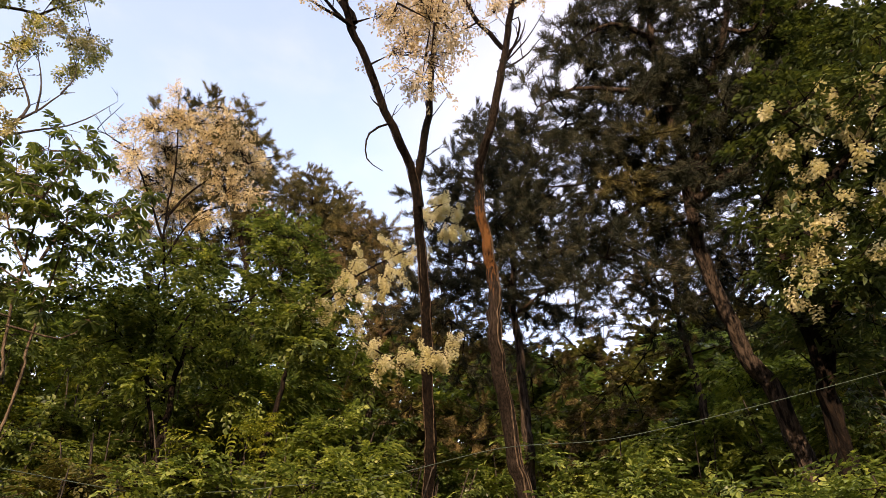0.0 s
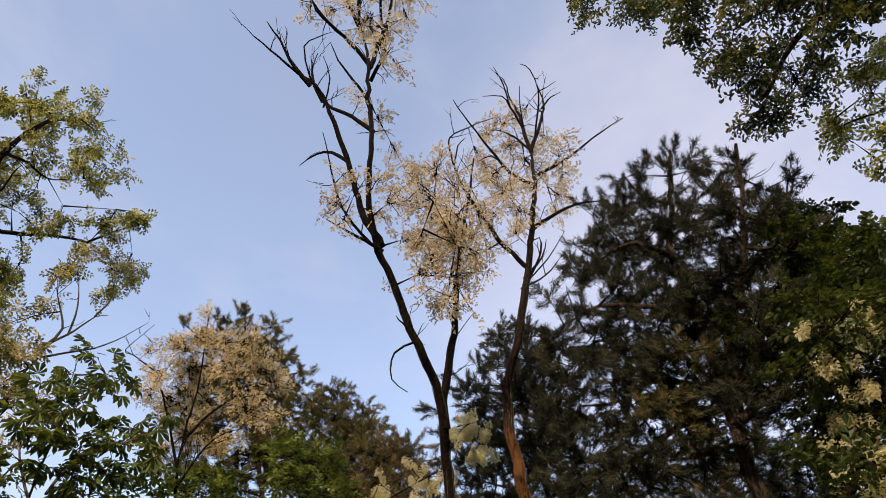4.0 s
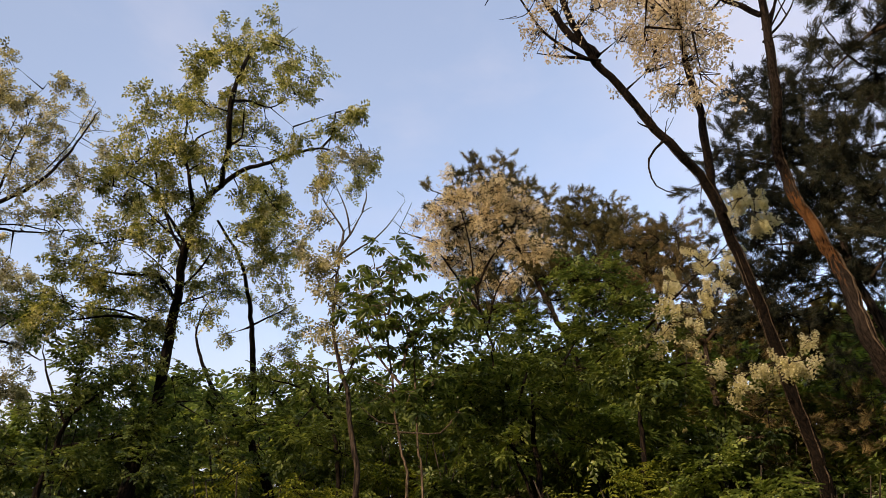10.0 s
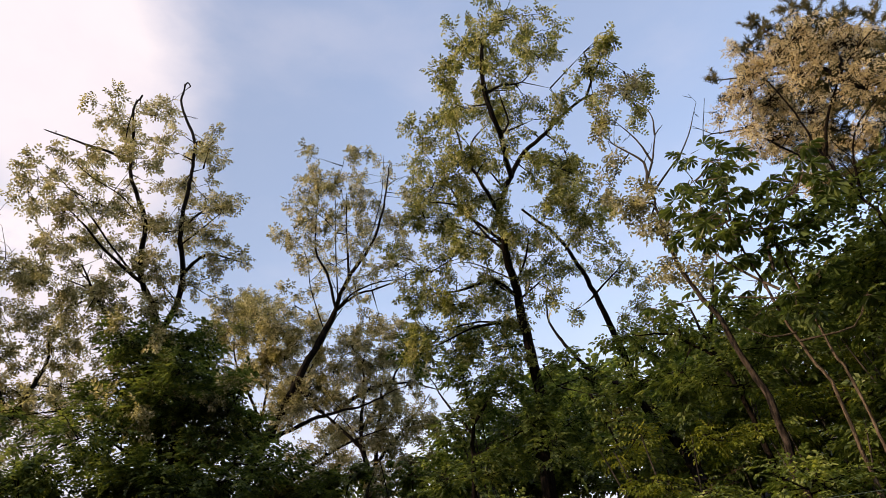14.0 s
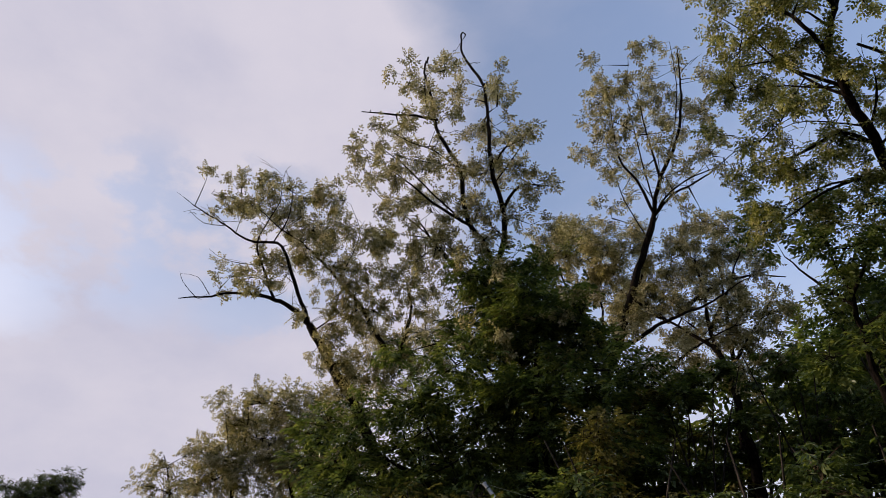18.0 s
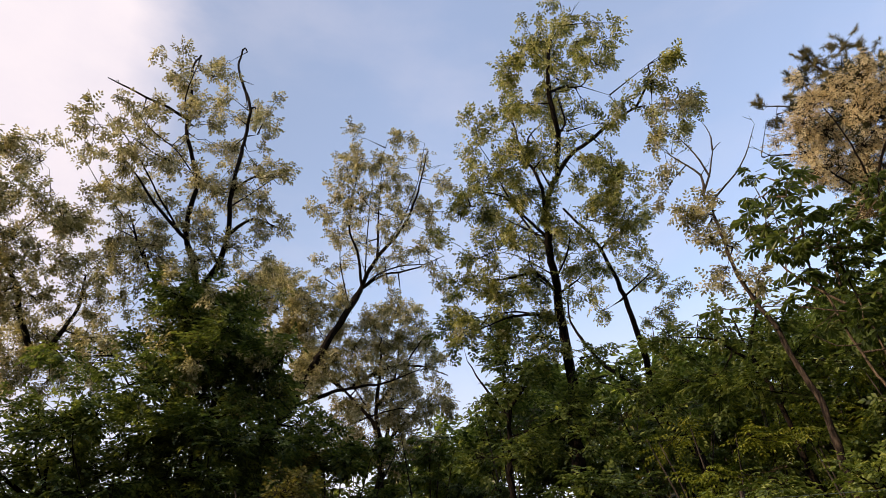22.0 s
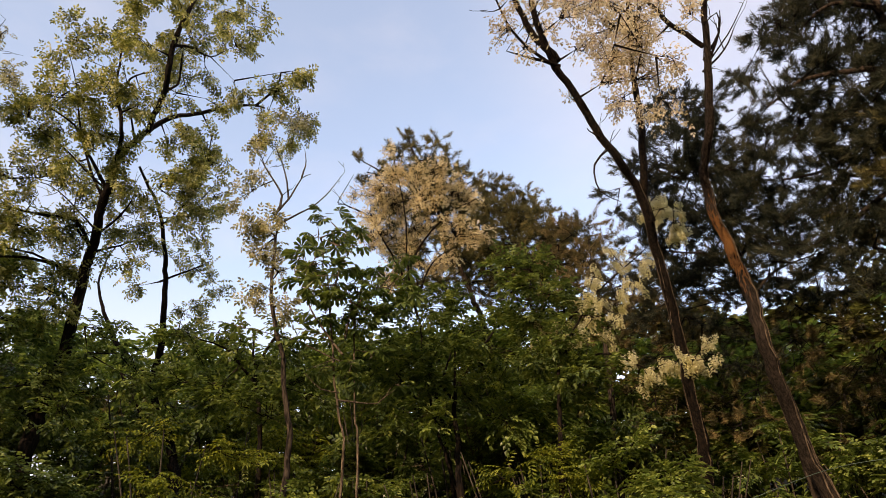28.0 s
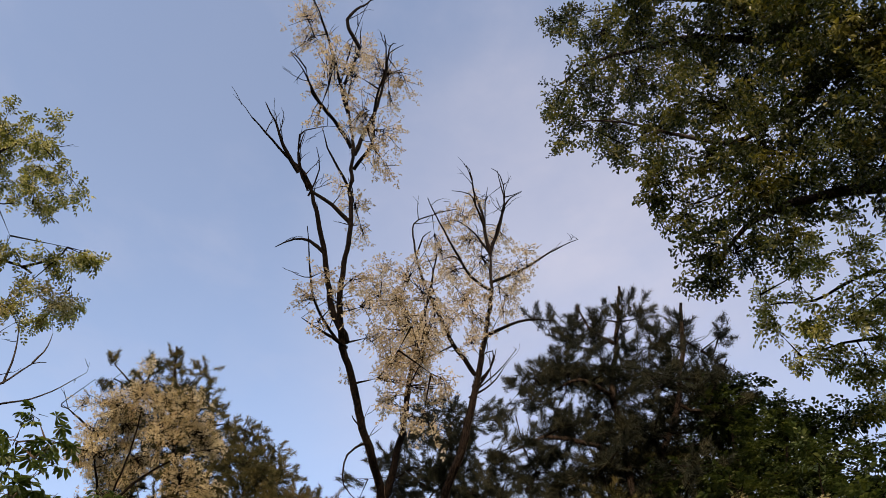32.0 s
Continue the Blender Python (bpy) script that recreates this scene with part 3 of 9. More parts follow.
limb(fork_locust, "limb", 0.042, 0.007, [(-1.58, 4.76, 12.89), (-1.98, 4.32, 13.02), (-2.40, 3.81, 12.88), (-2.51, 3.42, 12.85), (-2.71, 3.10, 12.57)])
limb(fork_locust, "limb", 0.042, 0.007, [(-1.53, 4.79, 12.65), (-1.35, 4.33, 13.58), (-1.22, 3.91, 14.30), (-1.22, 3.49, 15.04), (-1.11, 3.46, 15.10)])
limb(fork_locust, "limb", 0.035, 0.006, [(-2.02, 4.44, 15.09), (-1.84, 3.69, 14.29), (-1.65, 3.01, 13.26)])
limb(fork_locust, "limb", 0.035, 0.006, [(-1.68, 3.10, 13.40), (-1.97, 2.76, 13.71), (-1.73, 2.69, 14.73), (-1.57, 2.73, 15.46)])
limb(fork_locust, "limb", 0.035, 0.006, [(-1.14, 6.39, 9.47), (-1.36, 6.12, 9.39), (-1.55, 5.87, 9.26), (-1.79, 5.61, 9.12)])
limb(fork_locust, "limb", 0.021, 0.005, [(-0.54, 7.33, 8.35), (-0.71, 7.11, 8.57), (-0.84, 7.01, 8.62), (-0.89, 6.92, 8.64)])
limb(fork_locust, "limb", 0.017, 0.005, [(-0.62, 7.23, 8.45), (-0.87, 7.08, 8.08), (-0.87, 7.09, 7.59), (-0.64, 6.99, 7.27)])
limb(fork_locust, "limb", 0.04, 0.01, [(-1.80, 4.60, 13.98), (-2.02, 4.12, 14.16), (-2.22, 3.61, 14.33), (-2.44, 3.16, 14.46), (-2.68, 2.76, 14.54)])
limb(fork_locust, "limb", 0.024, 0.006, [(-1.86, 4.46, 14.04), (-1.83, 3.80, 14.30), (-1.74, 3.32, 14.47)])
limb(fork_locust, "limb", 0.034, 0.007, [(-1.49, 4.88, 12.31), (-1.27, 4.46, 12.53), (-1.29, 3.93, 12.77), (-1.19, 3.29, 13.02), (-1.23, 2.94, 13.14), (-1.30, 2.75, 13.20)])
limb(fork_locust, "limb", 0.016, 0.004, [(-1.19, 3.29, 13.02), (-1.16, 3.02, 13.12), (-0.95, 2.85, 13.17)])
limb(fork_locust, "limb", 0.03, 0.006, [(-1.75, 4.57, 12.95), (-2.04, 4.29, 13.05), (-2.38, 3.96, 13.15), (-2.61, 3.63, 13.25), (-2.83, 3.39, 13.31)])
limb(fork_locust, "limb", 0.03, 0.006, [(-1.41, 5.07, 11.72), (-1.71, 4.70, 11.90), (-1.94, 4.41, 12.04), (-2.05, 4.16, 12.15)])
limb(fork_locust, "limb", 0.018, 0.005, [(-2.11, 4.79, 11.20), (-2.28, 4.43, 11.38), (-2.34, 4.04, 11.57), (-2.14, 3.93, 11.65), (-1.94, 3.87, 11.70)])
limb(fork_locust, "limb", 0.026, 0.006, [(-1.27, 6.24, 9.42), (-1.54, 6.01, 9.61), (-1.71, 5.80, 9.78), (-1.84, 5.40, 10.07), (-1.97, 4.92, 10.40)])
limb(fork_locust, "limb", 0.018, 0.005, [(-1.39, 4.70, 12.41), (-1.26, 4.54, 12.49), (-1.09, 4.38, 12.57)])
limb(fork_locust, "limb", 0.014, 0.004, [(-2.02, 4.12, 14.16), (-1.94, 3.57, 14.37), (-1.83, 3.02, 14.55), (-1.68, 2.61, 14.68)])
limb(fork_locust, "limb", 0.012, 0.004, [(-2.25, 3.55, 14.35), (-2.49, 3.12, 14.46), (-2.78, 2.59, 14.57)])
limb(fork_locust, "limb", 0.016, 0.005, [(-2.08, 4.85, 11.14), (-1.97, 4.47, 11.37), (-2.06, 4.17, 11.52)])
clumps(fork_locust, [(-1.46, 3.85, 12.29, 0.43), (-0.95, 3.81, 11.62, 0.32), (-1.32, 4.21, 15.40, 0.55), (-0.77, 4.23, 15.06, 0.30), (-1.89, 2.64, 11.18, 0.33), (-2.83, 3.71, 15.18, 0.36), (-2.95, 3.30, 15.41, 0.42), (-0.96, 6.48, 11.26, 0.35), (-1.40, 5.51, 12.05, 0.30), (-1.83, 5.79, 9.75, 0.28), (-1.59, 5.25, 9.79, 0.21), (-0.24, 6.77, 10.55, 0.58), (-0.35, 6.38, 9.07, 0.38), (-0.11, 5.75, 10.51, 0.36), (-0.70, 6.39, 9.76, 0.31), (-1.07, 3.97, 11.10, 0.26), (0.20, 6.75, 10.34, 0.38), (-1.66, 4.92, 11.72, 0.19), (-1.06, 4.64, 15.02, 0.30)])
clumps(fork_locust, [(-1.47, 5.54, 9.02, 0.22), (-0.85, 5.49, 9.51, 0.32), (-0.14, 5.61, 8.89, 0.41), (0.15, 6.41, 8.90, 0.32), (-0.13, 6.48, 8.24, 0.26), (-0.45, 4.73, 8.56, 0.24), (-1.05, 7.12, 9.48, 0.13)])

fibre_locust = tree("locust_tree", (1.57, 9.44, 1.24), "slender locust with orange bark patch and dead crown tips", "tree", CREAM, 12)
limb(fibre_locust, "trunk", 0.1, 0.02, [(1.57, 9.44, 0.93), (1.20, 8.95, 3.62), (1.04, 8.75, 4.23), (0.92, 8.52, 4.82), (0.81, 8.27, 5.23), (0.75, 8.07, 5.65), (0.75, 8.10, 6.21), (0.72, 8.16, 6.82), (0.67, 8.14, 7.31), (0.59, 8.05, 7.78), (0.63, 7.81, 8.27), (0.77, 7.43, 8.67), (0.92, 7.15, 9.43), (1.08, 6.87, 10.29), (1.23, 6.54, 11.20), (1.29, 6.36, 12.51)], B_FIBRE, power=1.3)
limb(fibre_locust, "limb", 0.042, 0.007, [(1.29, 6.36, 12.51), (1.19, 6.26, 13.62), (1.02, 6.16, 14.44), (0.96, 6.05, 15.11), (0.84, 6.03, 15.51)])
limb(fibre_locust, "limb", 0.042, 0.007, [(1.28, 6.36, 12.60), (1.55, 6.25, 13.70), (1.70, 6.16, 14.66), (1.59, 6.09, 15.61)])
limb(fibre_locust, "limb", 0.025, 0.005, [(1.62, 6.21, 14.14), (1.85, 6.17, 14.60), (2.10, 6.17, 14.92)])
limb(fibre_locust, "limb", 0.031, 0.005, [(1.26, 6.46, 11.77), (1.81, 6.30, 12.05), (2.35, 6.07, 12.42), (2.90, 5.80, 12.67)])
limb(fibre_locust, "limb", 0.039, 0.007, [(1.12, 6.77, 10.57), (1.56, 6.60, 10.80), (1.89, 6.48, 10.86), (2.35, 6.34, 10.77)])
limb(fibre_locust, "limb", 0.04, 0.008, [(1.01, 7.00, 9.90), (0.67, 6.91, 10.45), (0.40, 6.80, 11.02), (0.11, 6.66, 11.76), (-0.11, 6.55, 12.46), (-0.19, 6.42, 13.36), (0.15, 6.40, 13.75), (0.68, 6.35, 14.06)])
limb(fibre_locust, "limb", 0.028, 0.006, [(0.96, 7.07, 9.66), (1.28, 6.97, 10.08), (1.39, 6.91, 10.49)])
limb(fibre_locust, "limb", 0.021, 0.005, [(0.93, 7.13, 9.49), (1.35, 7.24, 9.97), (1.72, 7.30, 10.64)])
limb(fibre_locust, "limb", 0.028, 0.006, [(1.28, 6.36, 12.60), (0.87, 6.46, 13.62), (0.49, 6.64, 14.13)])
limb(fibre_locust, "limb", 0.026, 0.006, [(1.22, 6.29, 13.30), (0.96, 5.93, 13.56), (0.79, 5.76, 13.68), (0.44, 5.76, 13.73)])
limb(fibre_locust, "limb", 0.018, 0.005, [(0.96, 5.93, 13.56), (0.82, 5.56, 13.79), (0.63, 5.26, 13.97)])
limb(fibre_locust, "limb", 0.022, 0.006, [(1.40, 6.31, 13.07), (1.46, 5.84, 13.34), (1.46, 5.54, 13.51), (1.31, 5.23, 13.70), (1.12, 5.15, 13.77)])
limb(fibre_locust, "limb", 0.012, 0.004, [(1.46, 5.58, 13.48), (1.62, 5.50, 13.49), (1.78, 5.40, 13.51)])
limb(fibre_locust, "limb", 0.016, 0.005, [(1.22, 6.29, 13.30), (1.14, 5.89, 13.55), (1.13, 5.56, 13.73)])
limb(fibre_locust, "limb", 0.03, 0.007, [(1.25, 6.49, 11.57), (0.87, 6.37, 11.74), (0.47, 6.02, 12.04), (0.07, 5.58, 12.37), (-0.11, 5.33, 12.53)])
limb(fibre_locust, "limb", 0.018, 0.005, [(-0.11, 6.55, 12.46), (-0.05, 6.27, 12.64), (0.09, 6.15, 12.71)])
limb(fibre_locust, "limb", 0.02, 0.005, [(0.75, 6.27, 11.82), (0.54, 6.14, 11.95), (0.30, 6.23, 11.92)])
limb(fibre_locust, "limb", 0.024, 0.006, [(0.99, 7.15, 9.56), (1.22, 6.77, 9.87), (1.22, 6.56, 10.05), (1.04, 6.69, 9.99)])
limb(fibre_locust, "limb", 0.014, 0.004, [(1.02, 7.09, 9.60), (1.34, 6.80, 9.80), (1.60, 6.45, 10.04)])
clumps(fibre_locust, [(0.98, 6.73, 13.41, 0.44), (0.49, 6.62, 13.86, 0.33), (1.34, 6.87, 12.89, 0.46), (1.73, 6.07, 11.80, 0.31), (0.60, 6.68, 12.26, 0.43), (0.93, 6.48, 10.76, 0.37), (1.87, 7.28, 12.43, 0.34), (0.47, 6.38, 10.54, 0.33), (1.31, 6.76, 15.18, 0.31), (1.82, 5.84, 12.14, 0.21), (0.30, 6.91, 13.49, 0.26), (0.06, 7.03, 10.06, 0.29)])

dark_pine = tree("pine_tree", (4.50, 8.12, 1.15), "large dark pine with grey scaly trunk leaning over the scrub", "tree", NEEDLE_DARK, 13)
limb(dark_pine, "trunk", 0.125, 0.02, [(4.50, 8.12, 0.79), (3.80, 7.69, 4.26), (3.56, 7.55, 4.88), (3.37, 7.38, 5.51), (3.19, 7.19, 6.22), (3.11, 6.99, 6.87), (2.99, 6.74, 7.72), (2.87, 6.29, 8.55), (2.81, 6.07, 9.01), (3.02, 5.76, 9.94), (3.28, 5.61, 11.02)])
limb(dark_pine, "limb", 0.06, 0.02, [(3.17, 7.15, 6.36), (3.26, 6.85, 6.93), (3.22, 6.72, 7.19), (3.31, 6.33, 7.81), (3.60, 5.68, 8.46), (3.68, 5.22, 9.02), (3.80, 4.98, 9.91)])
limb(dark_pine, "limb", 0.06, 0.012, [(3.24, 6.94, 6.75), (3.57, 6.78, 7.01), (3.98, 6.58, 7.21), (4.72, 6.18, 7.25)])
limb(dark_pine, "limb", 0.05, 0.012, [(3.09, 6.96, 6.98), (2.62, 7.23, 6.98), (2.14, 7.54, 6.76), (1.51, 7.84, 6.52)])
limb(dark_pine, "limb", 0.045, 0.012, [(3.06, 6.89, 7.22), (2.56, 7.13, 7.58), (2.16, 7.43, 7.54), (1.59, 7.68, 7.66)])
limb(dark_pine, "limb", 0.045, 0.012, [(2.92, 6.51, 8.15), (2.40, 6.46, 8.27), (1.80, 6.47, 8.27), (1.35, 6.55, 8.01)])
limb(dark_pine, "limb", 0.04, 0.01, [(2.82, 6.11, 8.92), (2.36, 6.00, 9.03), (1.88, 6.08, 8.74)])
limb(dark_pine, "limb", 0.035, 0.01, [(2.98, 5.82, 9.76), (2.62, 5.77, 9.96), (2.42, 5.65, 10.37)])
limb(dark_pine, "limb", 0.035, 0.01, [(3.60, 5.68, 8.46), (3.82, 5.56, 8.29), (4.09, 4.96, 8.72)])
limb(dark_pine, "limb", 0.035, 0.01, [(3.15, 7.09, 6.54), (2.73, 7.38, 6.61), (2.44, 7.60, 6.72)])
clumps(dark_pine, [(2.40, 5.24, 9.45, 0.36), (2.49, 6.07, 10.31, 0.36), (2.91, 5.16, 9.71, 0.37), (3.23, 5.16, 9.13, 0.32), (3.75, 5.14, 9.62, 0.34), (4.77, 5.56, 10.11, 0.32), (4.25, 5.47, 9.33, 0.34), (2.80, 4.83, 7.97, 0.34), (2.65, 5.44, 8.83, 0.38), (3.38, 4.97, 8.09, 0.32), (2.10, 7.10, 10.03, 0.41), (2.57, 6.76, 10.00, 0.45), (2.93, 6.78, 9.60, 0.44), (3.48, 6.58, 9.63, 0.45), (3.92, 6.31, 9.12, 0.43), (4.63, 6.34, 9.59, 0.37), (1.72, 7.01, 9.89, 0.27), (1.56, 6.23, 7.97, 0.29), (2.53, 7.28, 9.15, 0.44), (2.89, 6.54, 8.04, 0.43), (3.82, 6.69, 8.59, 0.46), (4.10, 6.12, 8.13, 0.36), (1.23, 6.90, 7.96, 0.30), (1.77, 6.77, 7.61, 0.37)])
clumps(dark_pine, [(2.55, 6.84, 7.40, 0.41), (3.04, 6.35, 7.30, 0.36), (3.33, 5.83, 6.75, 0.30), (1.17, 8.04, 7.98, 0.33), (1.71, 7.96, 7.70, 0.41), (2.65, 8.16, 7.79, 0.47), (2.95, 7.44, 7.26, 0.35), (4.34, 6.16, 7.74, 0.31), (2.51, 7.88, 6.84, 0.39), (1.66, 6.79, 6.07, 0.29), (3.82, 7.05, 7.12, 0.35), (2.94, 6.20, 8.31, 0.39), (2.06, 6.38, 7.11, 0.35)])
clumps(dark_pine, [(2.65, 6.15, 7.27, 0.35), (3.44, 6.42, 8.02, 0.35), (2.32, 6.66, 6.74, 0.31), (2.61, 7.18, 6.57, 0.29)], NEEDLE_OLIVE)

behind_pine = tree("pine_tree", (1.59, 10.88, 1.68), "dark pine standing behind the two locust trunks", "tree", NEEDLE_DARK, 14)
limb(behind_pine, "trunk", 0.1, 0.014, [(1.59, 10.88, 1.53), (1.52, 10.89, 6.13), (1.47, 10.90, 7.56), (1.50, 10.90, 9.29), (1.41, 10.91, 11.26), (1.35, 10.92, 12.70)])
limb(behind_pine, "limb", 0.04, 0.01, [(1.48, 10.90, 8.21), (0.91, 10.80, 8.56), (0.19, 10.68, 8.71)])
limb(behind_pine, "limb", 0.04, 0.01, [(1.49, 10.90, 8.50), (2.30, 10.84, 8.99), (2.95, 10.77, 9.22)])
limb(behind_pine, "limb", 0.035, 0.01, [(1.45, 10.90, 10.23), (0.75, 11.04, 10.72), (0.28, 11.12, 11.28)])
limb(behind_pine, "limb", 0.03, 0.01, [(1.47, 10.90, 7.62), (2.02, 10.99, 8.09), (2.86, 10.98, 8.35)])
clumps(behind_pine, [(1.35, 10.55, 12.38, 0.40), (0.86, 10.57, 11.42, 0.47), (1.60, 11.26, 12.15, 0.51), (0.40, 11.25, 12.10, 0.38), (1.07, 10.63, 10.51, 0.57), (0.28, 11.29, 10.94, 0.54), (1.74, 10.69, 10.27, 0.51), (0.64, 11.43, 9.98, 0.58), (1.41, 10.29, 8.94, 0.51), (2.12, 10.34, 8.87, 0.52), (0.19, 11.64, 9.28, 0.51), (1.01, 10.73, 8.50, 0.52), (1.87, 10.45, 8.20, 0.45), (2.90, 11.12, 9.21, 0.56), (0.40, 11.20, 8.20, 0.42), (2.62, 10.11, 7.63, 0.39), (-0.76, 11.06, 10.55, 0.23), (-0.52, 11.25, 10.11, 0.29)], density=1.35)

far_pine = tree("pine_tree", (4.56, 11.64, 2.10), "dim brown pine among the trunks further back", "tree", NEEDLE_BROWN, 15)
limb(far_pine, "trunk", 0.10, 0.014, [(4.56, 11.64, 1.95), (4.59, 11.63, 6.94), (4.60, 11.62, 7.82), (4.77, 11.55, 9.31), (4.90, 11.50, 10.74)])
limb(far_pine, "limb", 0.04, 0.01, [(4.64, 11.61, 8.13), (4.05, 12.02, 9.08), (3.47, 12.40, 9.32)])
limb(far_pine, "limb", 0.04, 0.01, [(4.71, 11.58, 8.73), (5.32, 11.09, 8.98), (5.84, 10.61, 8.76)])
clumps(far_pine, [(3.90, 12.27, 9.25, 0.61), (4.37, 11.13, 8.98, 0.57), (3.48, 12.81, 8.91, 0.55), (5.07, 10.58, 8.59, 0.50), (6.31, 11.49, 9.29, 0.56), (6.68, 10.91, 9.40, 0.55), (4.34, 12.33, 8.49, 0.48), (2.57, 13.05, 8.90, 0.49), (6.66, 10.08, 8.26, 0.50)], density=0.52)

shade_pine = tree("pine_tree", (-1.47, 12.92, 2.22), "brownish pine in shade beyond the shrubs", "tree", NEEDLE_BROWN, 16)
limb(shade_pine, "trunk", 0.10, 0.014, [(-1.47, 12.92, 2.07), (-1.33, 12.93, 6.18), (-1.24, 12.94, 7.78), (-1.16, 12.95, 9.38), (-1.17, 12.95, 10.91)])
limb(shade_pine, "limb", 0.04, 0.01, [(-1.21, 12.94, 8.37), (-1.79, 12.82, 9.13), (-2.34, 12.67, 9.72)])
limb(shade_pine, "limb", 0.04, 0.01, [(-1.21, 12.94, 8.24), (-0.37, 12.99, 8.98), (0.40, 12.98, 9.26)])
clumps(shade_pine, [(-1.12, 12.82, 11.14, 0.47), (-1.66, 12.81, 11.08, 0.47), (-0.71, 12.84, 10.74, 0.46), (-2.22, 13.07, 10.72, 0.61), (-1.39, 12.54, 10.05, 0.64), (-0.60, 13.20, 10.02, 0.59), (-2.47, 11.96, 9.31, 0.54), (-1.73, 12.56, 9.25, 0.62), (-0.82, 12.71, 8.90, 0.62), (0.01, 12.43, 8.87, 0.54), (0.52, 13.38, 8.78, 0.64), (-1.59, 12.60, 8.30, 0.54), (-0.50, 13.45, 8.44, 0.57), (0.95, 13.70, 10.36, 0.55), (1.00, 12.57, 8.78, 0.55)])

tip_pine = tree("pine_tree", (-3.05, 13.74, 2.44), "pine with pointed olive crown behind a pale locust", "tree", NEEDLE_OLIVE, 17)
limb(tip_pine, "trunk", 0.10, 0.014, [(-3.05, 13.74, 2.03), (-3.62, 12.31, 7.61), (-3.92, 11.56, 9.14), (-4.28, 10.79, 10.70), (-4.83, 10.10, 12.76)])
limb(tip_pine, "limb", 0.04, 0.01, [(-4.39, 10.66, 11.08), (-4.96, 10.30, 11.34), (-5.68, 9.78, 11.70)])
limb(tip_pine, "limb", 0.04, 0.01, [(-4.30, 10.78, 10.74), (-3.91, 10.88, 11.29), (-3.51, 11.02, 11.60)])
limb(tip_pine, "limb", 0.03, 0.01, [(-4.20, 10.96, 10.35), (-4.78, 10.91, 10.49), (-5.42, 10.91, 10.32)])
clumps(tip_pine, [(-4.70, 9.84, 12.29, 0.25), (-5.06, 10.41, 12.50, 0.29), (-4.66, 10.50, 12.56, 0.33), (-4.28, 10.60, 12.12, 0.36), (-3.74, 9.98, 11.62, 0.27), (-3.45, 10.03, 11.00, 0.29), (-3.38, 10.66, 11.25, 0.22), (-5.90, 10.02, 12.06, 0.20), (-5.55, 9.56, 11.05, 0.24), (-5.10, 10.09, 11.62, 0.31), (-4.22, 10.27, 11.16, 0.48), (-4.03, 11.26, 11.49, 0.49), (-5.09, 11.01, 11.57, 0.52), (-5.15, 10.39, 10.30, 0.48), (-4.47, 11.59, 10.96, 0.58), (-3.35, 10.53, 10.02, 0.40), (-4.92, 11.38, 10.13, 0.56), (-3.97, 11.86, 10.09, 0.56), (-4.22, 10.98, 8.72, 0.51), (-5.68, 10.56, 10.77, 0.31)], density=1.17)

pale_locust = tree("locust_tree", (-3.85, 11.14, 1.91), "small locust with golden cream blossom before a pine", "tree", CREAM_GOLD, 18)
limb(pale_locust, "trunk", 0.05, 0.008, [(-3.85, 11.14, 1.47), (-4.15, 9.94, 6.29), (-4.25, 9.51, 7.21), (-4.33, 9.07, 8.20), (-4.30, 8.76, 9.03), (-4.32, 8.53, 9.61), (-4.43, 8.29, 10.51)])
limb(pale_locust, "limb", 0.025, 0.006, [(-4.32, 9.06, 8.23), (-3.97, 8.93, 8.69), (-3.43, 8.88, 9.17), (-2.99, 8.89, 9.32)])
limb(pale_locust, "limb", 0.025, 0.006, [(-4.29, 9.28, 7.72), (-4.62, 8.85, 8.48), (-4.98, 8.46, 9.11), (-5.24, 8.32, 9.22)])
limb(pale_locust, "limb", 0.02, 0.005, [(-4.28, 9.35, 7.55), (-3.91, 9.14, 8.27), (-3.44, 9.16, 8.54)])
limb(pale_locust, "limb", 0.012, 0.004, [(-4.98, 8.46, 9.11), (-5.26, 8.16, 9.18), (-5.32, 8.01, 9.13), (-5.00, 7.90, 9.60)])
clumps(pale_locust, [(-4.45, 8.27, 10.33, 0.16), (-4.43, 8.40, 9.81, 0.36), (-4.70, 8.33, 9.52, 0.33), (-4.04, 8.50, 9.86, 0.36), (-3.48, 8.43, 9.80, 0.30), (-4.71, 8.20, 8.84, 0.29), (-4.54, 8.80, 9.47, 0.42), (-3.85, 8.57, 9.25, 0.40), (-3.53, 9.10, 9.80, 0.37), (-3.27, 9.41, 9.69, 0.32), (-4.88, 9.08, 9.07, 0.37), (-4.35, 9.40, 9.25, 0.42), (-3.40, 8.81, 8.71, 0.39), (-4.78, 8.29, 8.44, 0.24), (-4.48, 9.28, 8.49, 0.36), (-3.82, 9.32, 8.42, 0.35), (-3.02, 8.97, 8.49, 0.29), (-5.17, 8.40, 9.59, 0.19), (-4.82, 9.43, 8.25, 0.29)], density=0.85, size=0.85)

broad_pine = tree("pine_tree", (-2.36, 17.57, 3.35), "rounded pine with brown-olive needles", "tree", NEEDLE_OLIVE, 19)
limb(broad_pine, "trunk", 0.10, 0.014, [(-2.36, 17.57, 2.72), (-2.80, 15.96, 9.02), (-2.99, 15.25, 10.48), (-3.22, 14.50, 12.04), (-3.57, 14.05, 13.92)])
limb(broad_pine, "limb", 0.04, 0.01, [(-3.23, 14.50, 12.07), (-2.37, 14.55, 12.47), (-1.64, 14.68, 12.59)])
